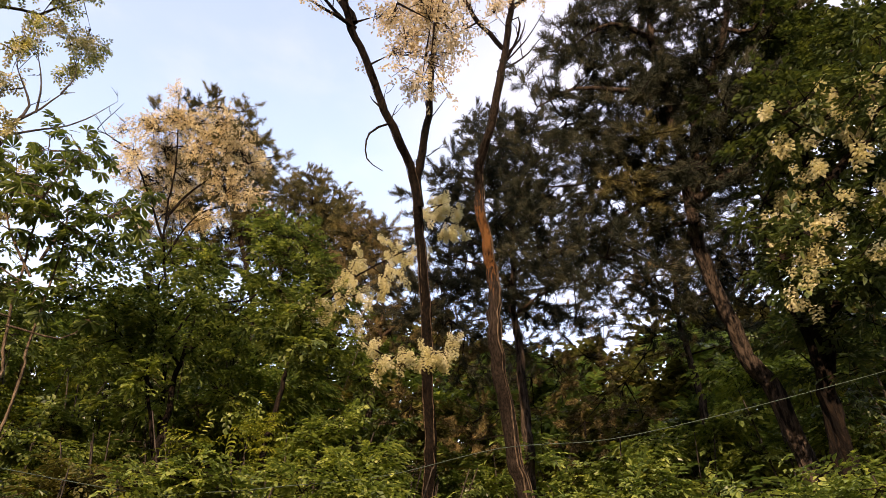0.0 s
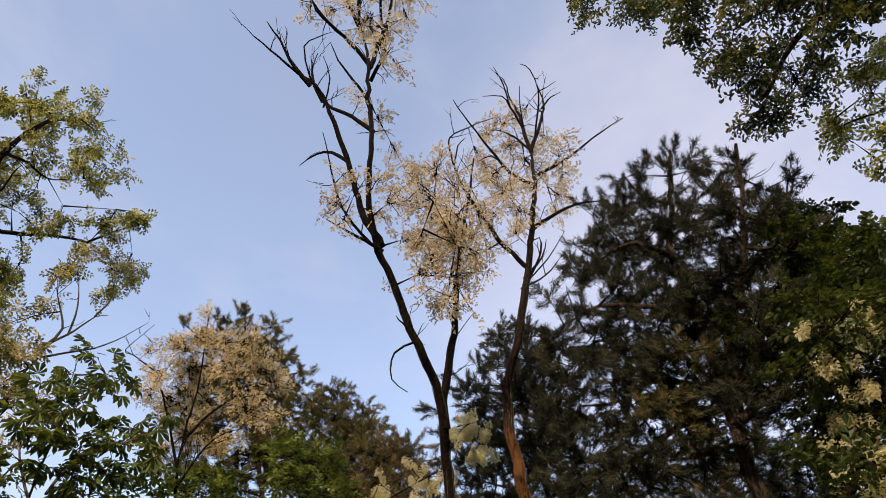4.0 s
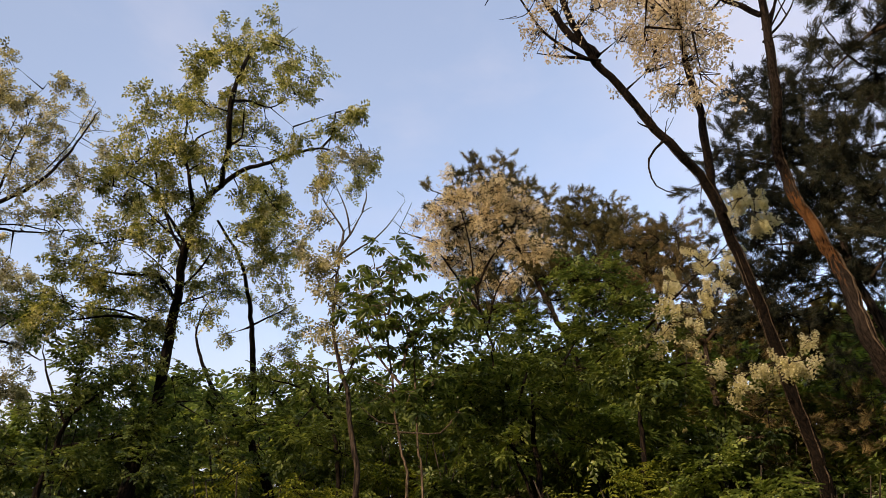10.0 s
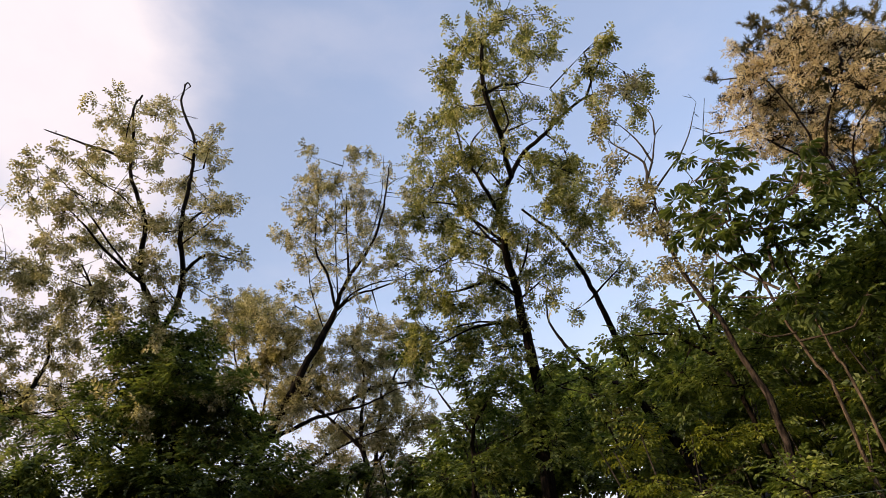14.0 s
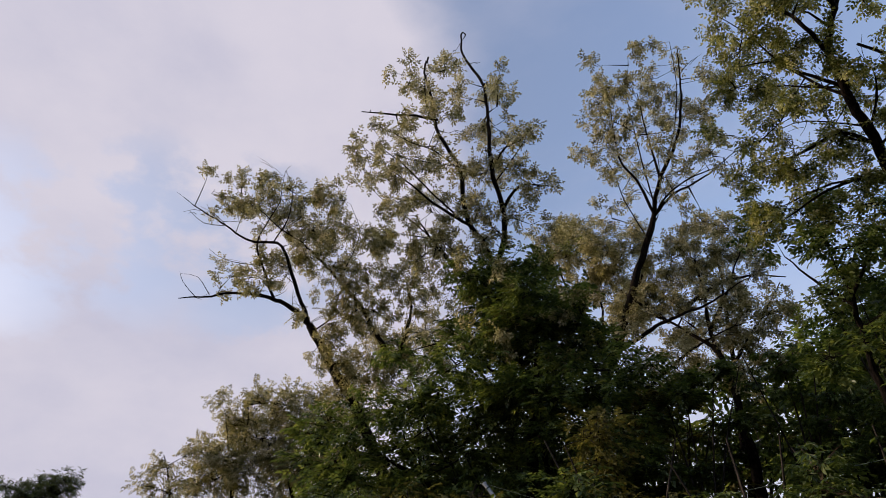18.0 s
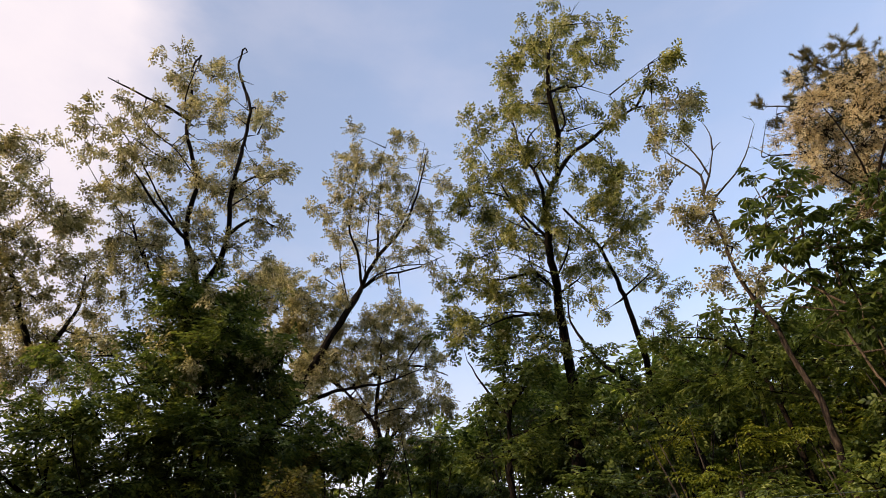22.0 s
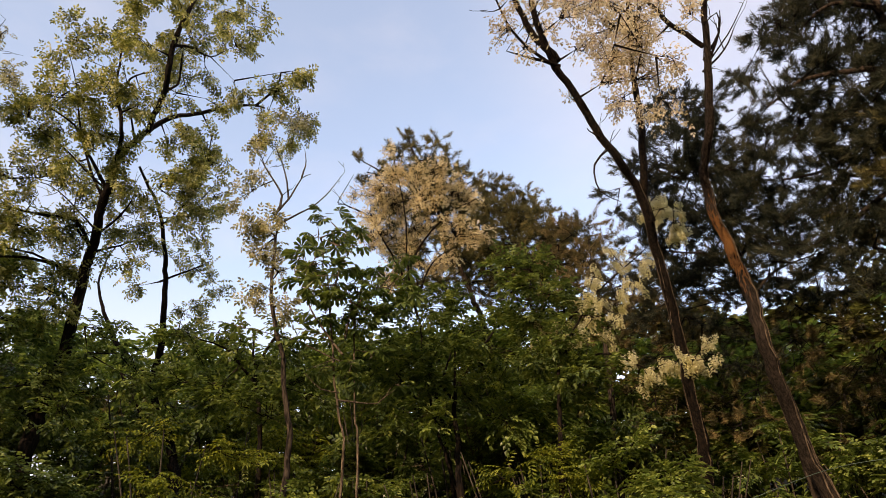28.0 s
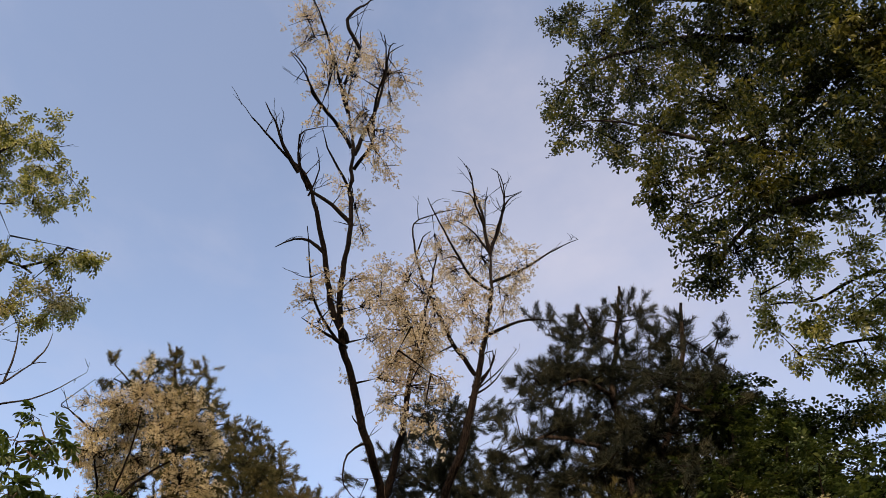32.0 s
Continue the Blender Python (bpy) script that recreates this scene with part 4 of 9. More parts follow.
limb(broad_pine, "limb", 0.04, 0.01, [(-3.18, 14.61, 11.81), (-4.07, 14.33, 12.25), (-4.55, 14.22, 12.53)])
clumps(broad_pine, [(-3.59, 14.08, 14.05, 0.35), (-3.89, 13.98, 13.64, 0.39), (-3.08, 14.02, 13.79, 0.39), (-2.74, 14.95, 14.01, 0.49), (-3.92, 13.65, 12.83, 0.52), (-3.23, 13.63, 12.62, 0.59), (-2.60, 14.01, 12.39, 0.59), (-2.20, 13.99, 12.77, 0.37), (-4.13, 13.86, 12.23, 0.59), (-3.26, 14.11, 11.91, 0.73), (-2.36, 14.12, 11.57, 0.65), (-4.33, 14.12, 11.53, 0.59), (-3.48, 14.50, 11.13, 0.65), (-2.58, 15.05, 11.37, 0.60), (-1.85, 14.12, 12.13, 0.58), (-1.40, 14.00, 11.95, 0.43), (-1.11, 14.47, 11.51, 0.43), (-1.88, 14.96, 11.68, 0.60)], density=1.3)

bent_locust = tree("locust_tree", (-9.53, 7.25, 1.96), "crooked locust with shade-darkened bark and sparse yellow-green leaves", "tree", LOCUST, 20)
limb(bent_locust, "trunk", 0.115, 0.018, [(-9.53, 7.25, 1.92), (-9.79, 7.56, 5.99), (-9.84, 7.62, 6.42), (-9.87, 7.60, 7.06), (-9.79, 7.43, 7.85), (-9.60, 7.26, 8.45), (-9.40, 7.00, 9.11), (-9.24, 6.83, 9.74), (-9.18, 6.74, 10.12), (-9.09, 6.86, 10.60), (-8.89, 7.09, 11.15), (-8.57, 7.29, 11.51), (-8.06, 7.64, 11.87), (-7.61, 7.97, 12.20), (-7.39, 8.28, 12.39)], power=1.6)
limb(bent_locust, "limb", 0.055, 0.01, [(-8.96, 7.00, 10.94), (-7.93, 6.03, 10.89), (-7.66, 5.66, 11.30), (-7.44, 5.45, 11.76), (-7.37, 5.54, 12.48), (-7.38, 6.02, 13.26), (-7.59, 6.46, 13.86)], power=1.6)
limb(bent_locust, "limb", 0.04, 0.008, [(-9.19, 6.75, 10.08), (-8.38, 5.88, 9.76), (-8.54, 5.62, 10.56), (-8.55, 5.45, 11.53), (-8.52, 5.15, 11.59)], power=1.6)
limb(bent_locust, "limb", 0.03, 0.006, [(-7.62, 5.63, 11.38), (-7.57, 6.00, 11.75), (-7.52, 6.46, 12.01), (-7.45, 6.76, 12.50)])
limb(bent_locust, "limb", 0.025, 0.006, [(-8.07, 6.16, 10.90), (-7.93, 6.33, 11.21), (-7.91, 6.23, 11.75), (-7.97, 6.26, 12.14)])
limb(bent_locust, "limb", 0.03, 0.006, [(-9.37, 6.97, 9.24), (-9.52, 6.56, 9.76), (-9.59, 6.11, 10.40), (-9.44, 5.55, 10.99), (-9.40, 5.21, 11.32)])
limb(bent_locust, "limb", 0.03, 0.006, [(-7.51, 8.10, 12.29), (-7.01, 8.01, 12.53), (-6.67, 7.90, 12.55), (-6.29, 7.83, 12.58)])
limb(bent_locust, "limb", 0.04, 0.006, [(-9.75, 7.39, 7.98), (-9.98, 6.95, 8.03), (-10.18, 6.53, 7.99), (-10.38, 6.11, 7.75), (-10.52, 5.77, 7.57)])
limb(bent_locust, "limb", 0.03, 0.006, [(-9.59, 7.24, 8.50), (-9.74, 6.92, 8.69), (-9.74, 6.71, 9.06), (-9.67, 6.61, 9.43)])
limb(bent_locust, "limb", 0.025, 0.005, [(-9.51, 7.15, 8.74), (-9.30, 7.29, 9.17), (-9.20, 7.33, 9.51), (-9.17, 7.32, 9.78)])
limb(bent_locust, "limb", 0.025, 0.005, [(-9.60, 7.26, 8.43), (-9.36, 7.54, 8.70), (-9.11, 7.77, 8.99)])
limb(bent_locust, "limb", 0.03, 0.006, [(-8.47, 5.74, 10.20), (-8.44, 5.79, 10.93), (-8.37, 6.17, 11.55)])
limb(bent_locust, "limb", 0.025, 0.006, [(-9.08, 6.87, 10.61), (-8.91, 6.47, 10.79), (-8.85, 6.17, 10.78)])
limb(bent_locust, "limb", 0.025, 0.005, [(-9.32, 6.92, 9.42), (-9.60, 6.34, 9.74), (-9.76, 6.00, 9.92), (-9.91, 5.71, 9.99)])
limb(bent_locust, "limb", 0.02, 0.005, [(-9.51, 7.15, 8.74), (-9.95, 6.48, 9.28), (-10.32, 6.13, 9.38)])
limb(bent_locust, "limb", 0.04, 0.01, [(-9.32, 6.92, 9.42), (-9.39, 6.37, 9.81), (-9.36, 5.81, 10.10), (-9.44, 5.34, 10.07)])
limb(bent_locust, "limb", 0.04, 0.01, [(-9.60, 7.26, 8.43), (-9.71, 6.74, 8.79), (-9.98, 6.27, 8.63), (-10.37, 5.51, 8.50)])
limb(bent_locust, "limb", 0.03, 0.008, [(-9.77, 7.41, 7.93), (-10.32, 6.76, 8.20), (-10.87, 6.07, 8.11)])
clumps(bent_locust, [(-7.15, 5.81, 13.95, 0.25), (-6.79, 5.61, 12.73, 0.32), (-7.51, 5.31, 12.57, 0.40), (-7.74, 6.84, 13.76, 0.41), (-7.97, 5.10, 12.11, 0.40), (-7.63, 5.95, 12.21, 0.52), (-7.17, 6.93, 12.79, 0.36), (-7.06, 7.23, 13.63, 0.20), (-8.97, 4.98, 11.39, 0.32), (-7.88, 5.07, 10.91, 0.42), (-8.26, 6.20, 11.69, 0.44), (-5.79, 6.86, 11.39, 0.27), (-5.69, 7.01, 11.63, 0.19), (-6.24, 7.13, 11.30, 0.38), (-6.45, 8.41, 11.82, 0.36), (-6.90, 6.93, 11.21, 0.33), (-9.67, 5.14, 11.33, 0.29), (-9.03, 5.10, 10.09, 0.37), (-8.42, 5.32, 10.33, 0.42), (-7.92, 5.74, 10.17, 0.36), (-10.38, 5.48, 10.47, 0.38), (-10.37, 6.15, 10.61, 0.48), (-8.89, 6.03, 9.89, 0.43), (-7.90, 6.78, 10.28, 0.35)], density=1.02)
clumps(bent_locust, [(-7.39, 7.13, 9.68, 0.42), (-8.77, 7.76, 10.17, 0.49), (-9.91, 5.45, 9.06, 0.43), (-9.24, 5.90, 8.99, 0.47), (-9.57, 7.05, 9.64, 0.44), (-8.43, 8.19, 9.72, 0.41), (-10.49, 5.45, 8.53, 0.35), (-9.72, 5.75, 8.19, 0.44), (-10.02, 6.82, 8.85, 0.45), (-9.12, 7.54, 9.17, 0.45), (-7.82, 7.44, 10.56, 0.34), (-6.64, 7.27, 10.60, 0.32), (-7.06, 8.94, 11.73, 0.31), (-8.45, 6.86, 12.15, 0.37), (-10.91, 5.84, 8.18, 0.39), (-10.95, 6.89, 8.40, 0.47), (-9.94, 7.03, 8.11, 0.38), (-8.91, 7.60, 8.19, 0.27), (-10.12, 5.25, 7.19, 0.40), (-10.51, 6.40, 7.45, 0.49), (-9.92, 7.02, 7.27, 0.43)], density=1.02)

leaning_locust = tree("locust_tree", (-7.95, 8.65, 1.90), "leaning locust stem with thin leafy twigs", "tree", LOCUST, 21)
limb(leaning_locust, "trunk", 0.14, 0.02, [(-7.95, 8.65, 2.14), (-8.97, 9.84, 4.79), (-9.43, 10.38, 5.29), (-9.91, 10.56, 6.16), (-10.22, 10.39, 6.83), (-10.26, 10.13, 7.30), (-10.07, 9.89, 7.93), (-9.88, 9.52, 8.37), (-9.72, 9.15, 8.93), (-9.61, 8.76, 9.64), (-9.51, 8.37, 10.15), (-9.47, 7.87, 10.40), (-9.39, 7.46, 10.54)], power=1.0)
limb(leaning_locust, "limb", 0.06, 0.012, [(-10.26, 10.13, 7.30), (-10.73, 9.92, 7.80), (-11.10, 9.76, 8.23), (-11.40, 9.65, 8.84), (-11.63, 9.51, 9.51), (-11.64, 9.54, 10.09), (-11.57, 9.58, 10.47)], power=1.0)
limb(leaning_locust, "limb", 0.025, 0.006, [(-9.72, 9.15, 8.93), (-9.20, 9.48, 9.37), (-9.00, 9.65, 9.62)])
limb(leaning_locust, "limb", 0.025, 0.006, [(-9.56, 8.57, 9.89), (-9.05, 8.81, 10.50), (-8.68, 8.88, 11.08)])
clumps(leaning_locust, [(-9.43, 9.91, 9.79, 0.41), (-9.62, 10.06, 8.92, 0.40), (-8.95, 8.99, 9.92, 0.39), (-9.00, 9.34, 11.02, 0.44), (-9.29, 8.76, 11.26, 0.39), (-9.75, 10.37, 8.51, 0.41), (-9.72, 9.32, 9.72, 0.32), (-10.14, 8.95, 8.81, 0.22), (-8.67, 9.72, 8.91, 0.30)], density=0.80)

twig_tree = tree("sapling", (-5.45, 7.61, 1.16), "thin half-bare sapling with forked grey twigs", "tree", LOCUST_GREY, 22)
limb(twig_tree, "trunk", 0.06, 0.014, [(-5.45, 7.61, 1.00), (-5.45, 7.61, 4.35), (-5.52, 7.56, 4.93), (-5.60, 7.51, 5.39), (-5.77, 7.39, 6.14), (-5.90, 7.28, 6.87), (-5.95, 7.24, 7.58), (-6.21, 7.51, 8.68)], B_PINE)
limb(twig_tree, "limb", 0.025, 0.006, [(-6.21, 7.51, 8.68), (-6.20, 7.59, 9.15), (-6.45, 7.45, 9.62), (-6.61, 7.36, 9.93)])
limb(twig_tree, "limb", 0.022, 0.005, [(-6.21, 7.51, 8.72), (-6.05, 7.65, 9.17), (-5.94, 7.73, 9.61), (-5.80, 7.81, 9.74)])
limb(twig_tree, "limb", 0.02, 0.005, [(-6.08, 7.62, 9.06), (-6.17, 7.54, 9.63), (-6.35, 7.34, 10.19)])
limb(twig_tree, "limb", 0.018, 0.004, [(-5.94, 7.73, 9.61), (-5.96, 7.81, 10.09), (-6.03, 7.85, 10.44)])
limb(twig_tree, "limb", 0.02, 0.004, [(-6.20, 7.49, 8.42), (-5.64, 7.94, 9.18), (-5.31, 8.16, 9.95)])
clumps(twig_tree, [(-6.17, 7.02, 8.23, 0.38), (-6.44, 7.43, 7.91, 0.34), (-6.11, 7.34, 8.00, 0.33), (-6.90, 7.44, 9.20, 0.26), (-5.85, 7.35, 7.31, 0.32), (-6.44, 7.77, 7.27, 0.29), (-5.67, 7.56, 6.81, 0.31), (-6.40, 7.56, 11.17, 0.34), (-6.32, 8.05, 11.32, 0.29), (-6.80, 7.31, 10.44, 0.28), (-6.82, 7.60, 9.85, 0.24)], density=0.9)

chestnut = tree("chestnut_tree", (-4.58, 7.34, 0.92), "young chestnut with large drooping palmate leaves", "tree", PALMATE, 23)
limb(chestnut, "trunk", 0.028, 0.012, [(-4.58, 7.34, 0.77), (-4.58, 7.34, 4.19), (-4.66, 7.29, 4.87), (-4.75, 7.23, 5.48), (-4.83, 7.18, 6.14), (-4.92, 7.13, 6.87)])
limb(chestnut, "trunk", 0.026, 0.01, [(-4.48, 7.51, 0.77), (-4.48, 7.51, 4.23), (-4.54, 7.48, 4.93), (-4.57, 7.46, 5.55), (-4.60, 7.44, 6.24), (-4.68, 7.39, 6.78)])
limb(chestnut, "limb", 0.02, 0.006, [(-4.59, 7.16, 5.91), (-4.55, 7.26, 6.46), (-4.22, 7.54, 6.93), (-3.96, 7.76, 7.42)])
limb(chestnut, "limb", 0.018, 0.006, [(-4.60, 7.15, 5.67), (-5.06, 6.97, 6.38), (-5.22, 6.99, 7.06)])
limb(chestnut, "limb", 0.015, 0.005, [(-4.62, 7.14, 5.02), (-4.21, 7.50, 5.06), (-4.09, 7.68, 5.34)])
limb(chestnut, "limb", 0.012, 0.005, [(-4.61, 7.14, 5.13), (-4.77, 6.91, 5.11), (-4.90, 6.69, 5.25)])
limb(chestnut, "limb", 0.012, 0.004, [(-4.61, 7.14, 5.56), (-5.16, 6.78, 5.79), (-5.67, 6.40, 5.87)])
clumps(chestnut, [(-4.72, 7.24, 7.63, 0.30), (-4.31, 7.36, 6.84, 0.25), (-4.63, 6.68, 6.66, 0.28), (-3.88, 7.22, 6.67, 0.22), (-4.36, 7.23, 6.41, 0.26), (-4.57, 6.83, 6.39, 0.25), (-4.08, 7.40, 6.28, 0.21), (-4.88, 6.37, 6.34, 0.20), (-3.78, 7.15, 6.80, 0.18), (-5.06, 7.09, 7.39, 0.26)])
clumps(chestnut, [(-5.22, 7.32, 8.36, 0.21), (-5.21, 7.05, 7.76, 0.27), (-4.93, 7.68, 8.21, 0.28), (-5.05, 6.66, 6.91, 0.26), (-4.51, 6.68, 6.96, 0.32), (-4.35, 7.63, 7.26, 0.24), (-3.93, 7.68, 7.41, 0.24), (-3.87, 7.74, 6.82, 0.17), (-4.25, 7.50, 6.59, 0.23), (-5.97, 6.69, 6.10, 0.13), (-4.90, 6.78, 6.50, 0.26), (-4.69, 7.40, 6.93, 0.30), (-5.08, 6.65, 5.79, 0.22), (-4.84, 7.08, 6.23, 0.24), (-4.36, 7.48, 6.19, 0.20)])

slanting_locust = tree("locust_tree", (-15.99, 3.06, 2.60), "slanting locust with open round crown of small leaves", "tree", LOCUST_GREY, 24)
limb(slanting_locust, "trunk", 0.140, 0.060, [(-15.99, 3.06, 2.45), (-15.52, 3.75, 6.21), (-15.22, 4.17, 7.46), (-14.94, 4.59, 8.60), (-14.72, 4.88, 9.45), (-14.47, 5.19, 10.36)])
limb(slanting_locust, "limb", 0.055, 0.009, [(-14.47, 5.19, 10.36), (-14.00, 5.31, 11.06), (-13.40, 5.68, 11.80), (-12.88, 5.79, 12.59), (-12.25, 5.74, 13.64)])
limb(slanting_locust, "limb", 0.039, 0.008, [(-14.47, 5.19, 10.36), (-14.11, 5.69, 10.81), (-13.83, 6.30, 11.05), (-13.38, 6.97, 11.44)])
limb(slanting_locust, "limb", 0.039, 0.009, [(-14.43, 5.20, 10.42), (-13.97, 4.78, 11.08), (-13.64, 4.35, 11.54), (-12.82, 4.10, 12.62)])
limb(slanting_locust, "limb", 0.031, 0.008, [(-13.97, 5.33, 11.10), (-13.67, 5.15, 12.09), (-13.29, 4.97, 13.23)])
limb(slanting_locust, "limb", 0.051, 0.006, [(-15.26, 4.12, 7.29), (-14.84, 4.99, 7.69), (-14.39, 5.81, 7.95), (-13.75, 6.85, 8.38)])
limb(slanting_locust, "limb", 0.027, 0.006, [(-14.47, 5.19, 10.36), (-14.12, 5.45, 10.72), (-13.67, 6.04, 10.98), (-13.20, 6.96, 11.00)])
limb(slanting_locust, "limb", 0.020, 0.005, [(-14.34, 5.22, 10.56), (-13.78, 4.93, 11.46), (-13.23, 4.69, 12.22), (-12.61, 4.41, 12.98)])
limb(slanting_locust, "limb", 0.019, 0.005, [(-14.13, 5.28, 10.86), (-13.38, 5.54, 11.69), (-12.57, 5.61, 12.55), (-11.81, 5.38, 13.38)])
limb(slanting_locust, "limb", 0.016, 0.004, [(-14.61, 5.01, 9.84), (-14.23, 4.51, 10.68), (-13.78, 4.14, 11.43), (-13.64, 3.46, 11.84)])
clumps(slanting_locust, [(-13.27, 4.18, 13.34, 0.47), (-12.14, 4.40, 12.37, 0.46), (-13.21, 5.42, 13.11, 0.51), (-12.79, 4.07, 11.88, 0.44), (-13.68, 5.04, 12.41, 0.56), (-13.37, 5.90, 12.42, 0.53), (-12.51, 5.86, 13.90, 0.30), (-13.84, 3.62, 11.77, 0.26), (-14.60, 4.45, 12.00, 0.39), (-13.56, 6.71, 12.71, 0.49), (-12.65, 6.00, 10.90, 0.43), (-13.59, 5.50, 11.49, 0.46), (-14.75, 5.07, 11.82, 0.33), (-12.67, 6.43, 13.13, 0.37), (-13.60, 3.90, 12.00, 0.29)], density=0.57)

low_locust = tree("locust_tree", (-15.14, 6.55, 2.60), "low spreading locust canopy with grey-green leaves", "tree", LOCUST_GREY, 25)
limb(low_locust, "trunk", 0.12, 0.014, [(-15.14, 6.55, 2.45), (-15.21, 6.39, 6.20), (-15.25, 6.30, 7.33), (-15.27, 6.24, 8.72), (-15.27, 6.26, 9.64)])
limb(low_locust, "limb", 0.05, 0.01, [(-15.25, 6.30, 7.29), (-15.49, 5.45, 8.04), (-15.69, 4.60, 8.61)])
limb(low_locust, "limb", 0.05, 0.01, [(-15.26, 6.28, 7.84), (-15.24, 6.96, 8.89), (-15.27, 7.49, 10.00)])
limb(low_locust, "limb", 0.04, 0.01, [(-15.50, 5.42, 8.06), (-16.06, 4.46, 9.30), (-16.50, 3.70, 10.86)])
limb(low_locust, "limb", 0.05, 0.012, [(-15.84, 4.64, 6.31), (-15.58, 5.06, 6.81), (-15.18, 5.85, 7.35), (-14.75, 6.58, 7.64)])
clumps(low_locust, [(-17.06, 3.36, 11.54, 0.46), (-16.41, 3.75, 11.16, 0.50), (-14.90, 3.91, 9.90, 0.51), (-17.23, 3.51, 10.81, 0.58), (-15.24, 4.59, 9.90, 0.49), (-15.27, 4.89, 10.66, 0.42), (-15.78, 4.17, 9.55, 0.59), (-16.32, 3.59, 9.31, 0.60), (-14.55, 5.63, 9.61, 0.45), (-15.61, 6.61, 10.54, 0.50), (-15.70, 7.27, 10.97, 0.45), (-15.29, 6.29, 9.50, 0.59), (-15.57, 7.33, 9.91, 0.56), (-15.88, 5.49, 9.52, 0.54), (-16.43, 5.35, 9.08, 0.64), (-14.69, 5.63, 8.22, 0.55), (-14.69, 6.73, 8.49, 0.51), (-14.65, 7.43, 8.94, 0.47), (-14.91, 4.42, 8.13, 0.55), (-16.47, 6.30, 7.98, 0.55), (-15.36, 6.86, 7.75, 0.52), (-13.87, 7.00, 7.58, 0.43), (-15.68, 5.75, 6.83, 0.51), (-14.93, 6.53, 6.64, 0.50)], density=0.88)

snag_locust = tree("locust_tree", (-15.51, 1.51, 2.59), "big locust with twin shade-darkened limbs and a broken dead tip", "tree", LOCUST_GREY, 26)
limb(snag_locust, "trunk", 0.145, 0.093, [(-15.51, 1.51, 2.44), (-15.43, 1.52, 4.42), (-15.31, 1.53, 5.80), (-15.06, 1.52, 6.98), (-14.86, 1.50, 7.98), (-14.17, 1.39, 8.77)])
limb(snag_locust, "limb", 0.072, 0.019, [(-14.17, 1.39, 8.77), (-13.72, 0.99, 9.23), (-13.31, 0.65, 9.64), (-12.52, 0.53, 10.35), (-12.44, 0.39, 10.75), (-12.32, 0.12, 11.29), (-12.15, -0.03, 12.06), (-12.10, -0.20, 12.79), (-12.11, -0.13, 13.32)], power=0.8)
limb(snag_locust, "limb", 0.068, 0.019, [(-14.17, 1.39, 8.77), (-13.57, 1.52, 9.28), (-12.99, 1.41, 9.78), (-12.42, 1.20, 10.26), (-12.14, 1.16, 11.28), (-11.93, 1.11, 12.15), (-11.93, 0.90, 12.68), (-11.94, 0.63, 13.24), (-11.93, 0.63, 13.86)], power=0.8)
limb(snag_locust, "snag", 0.018, 0.014, [(-11.93, 0.63, 13.80), (-11.95, 0.67, 13.96), (-11.98, 0.75, 13.91)])
limb(snag_locust, "limb", 0.034, 0.010, [(-12.27, 0.08, 11.52), (-12.24, -0.41, 11.64), (-12.22, -0.85, 11.67), (-12.15, -1.59, 11.70)])
limb(snag_locust, "snag", 0.03, 0.008, [(-11.93, 1.10, 12.17), (-11.92, 1.19, 12.27), (-11.94, 1.26, 12.21)])
limb(snag_locust, "limb", 0.043, 0.010, [(-13.43, 0.75, 9.52), (-13.23, 0.13, 9.82), (-12.92, -0.48, 10.21), (-12.71, -0.97, 10.52)])
limb(snag_locust, "limb", 0.043, 0.010, [(-13.16, 1.44, 9.64), (-12.79, 1.84, 10.08), (-12.86, 2.58, 10.12)])
limb(snag_locust, "limb", 0.030, 0.009, [(-12.44, 1.21, 10.24), (-12.06, 1.57, 10.57), (-11.72, 2.13, 10.57)])
limb(snag_locust, "limb", 0.051, 0.013, [(-14.69, 1.47, 8.17), (-14.41, 0.74, 8.62), (-14.01, 0.11, 9.13), (-13.50, -0.38, 9.71)])
limb(snag_locust, "limb", 0.025, 0.006, [(-13.37, 0.57, 9.61), (-13.01, -0.09, 10.12), (-12.60, -0.71, 10.61), (-12.24, -1.37, 10.94)])
limb(snag_locust, "limb", 0.020, 0.005, [(-12.66, 1.29, 10.05), (-12.34, 1.65, 10.43), (-11.96, 2.01, 10.82)])
limb(snag_locust, "limb", 0.019, 0.005, [(-12.27, 0.01, 11.54), (-12.09, -0.14, 11.72), (-11.80, -0.19, 12.02), (-11.38, -0.16, 12.43)])
limb(snag_locust, "limb", 0.017, 0.004, [(-12.52, 0.53, 10.35), (-12.27, 0.02, 10.66), (-12.10, -0.58, 10.82), (-11.81, -1.17, 11.08)])
limb(snag_locust, "limb", 0.020, 0.005, [(-14.18, 0.38, 8.91), (-13.94, 0.06, 9.32), (-13.66, -0.45, 9.72), (-13.35, -1.08, 10.09), (-13.11, -1.46, 10.36)])
limb(snag_locust, "limb", 0.017, 0.004, [(-13.57, 1.52, 9.28), (-13.30, 0.91, 9.76), (-12.99, 0.77, 10.21)])
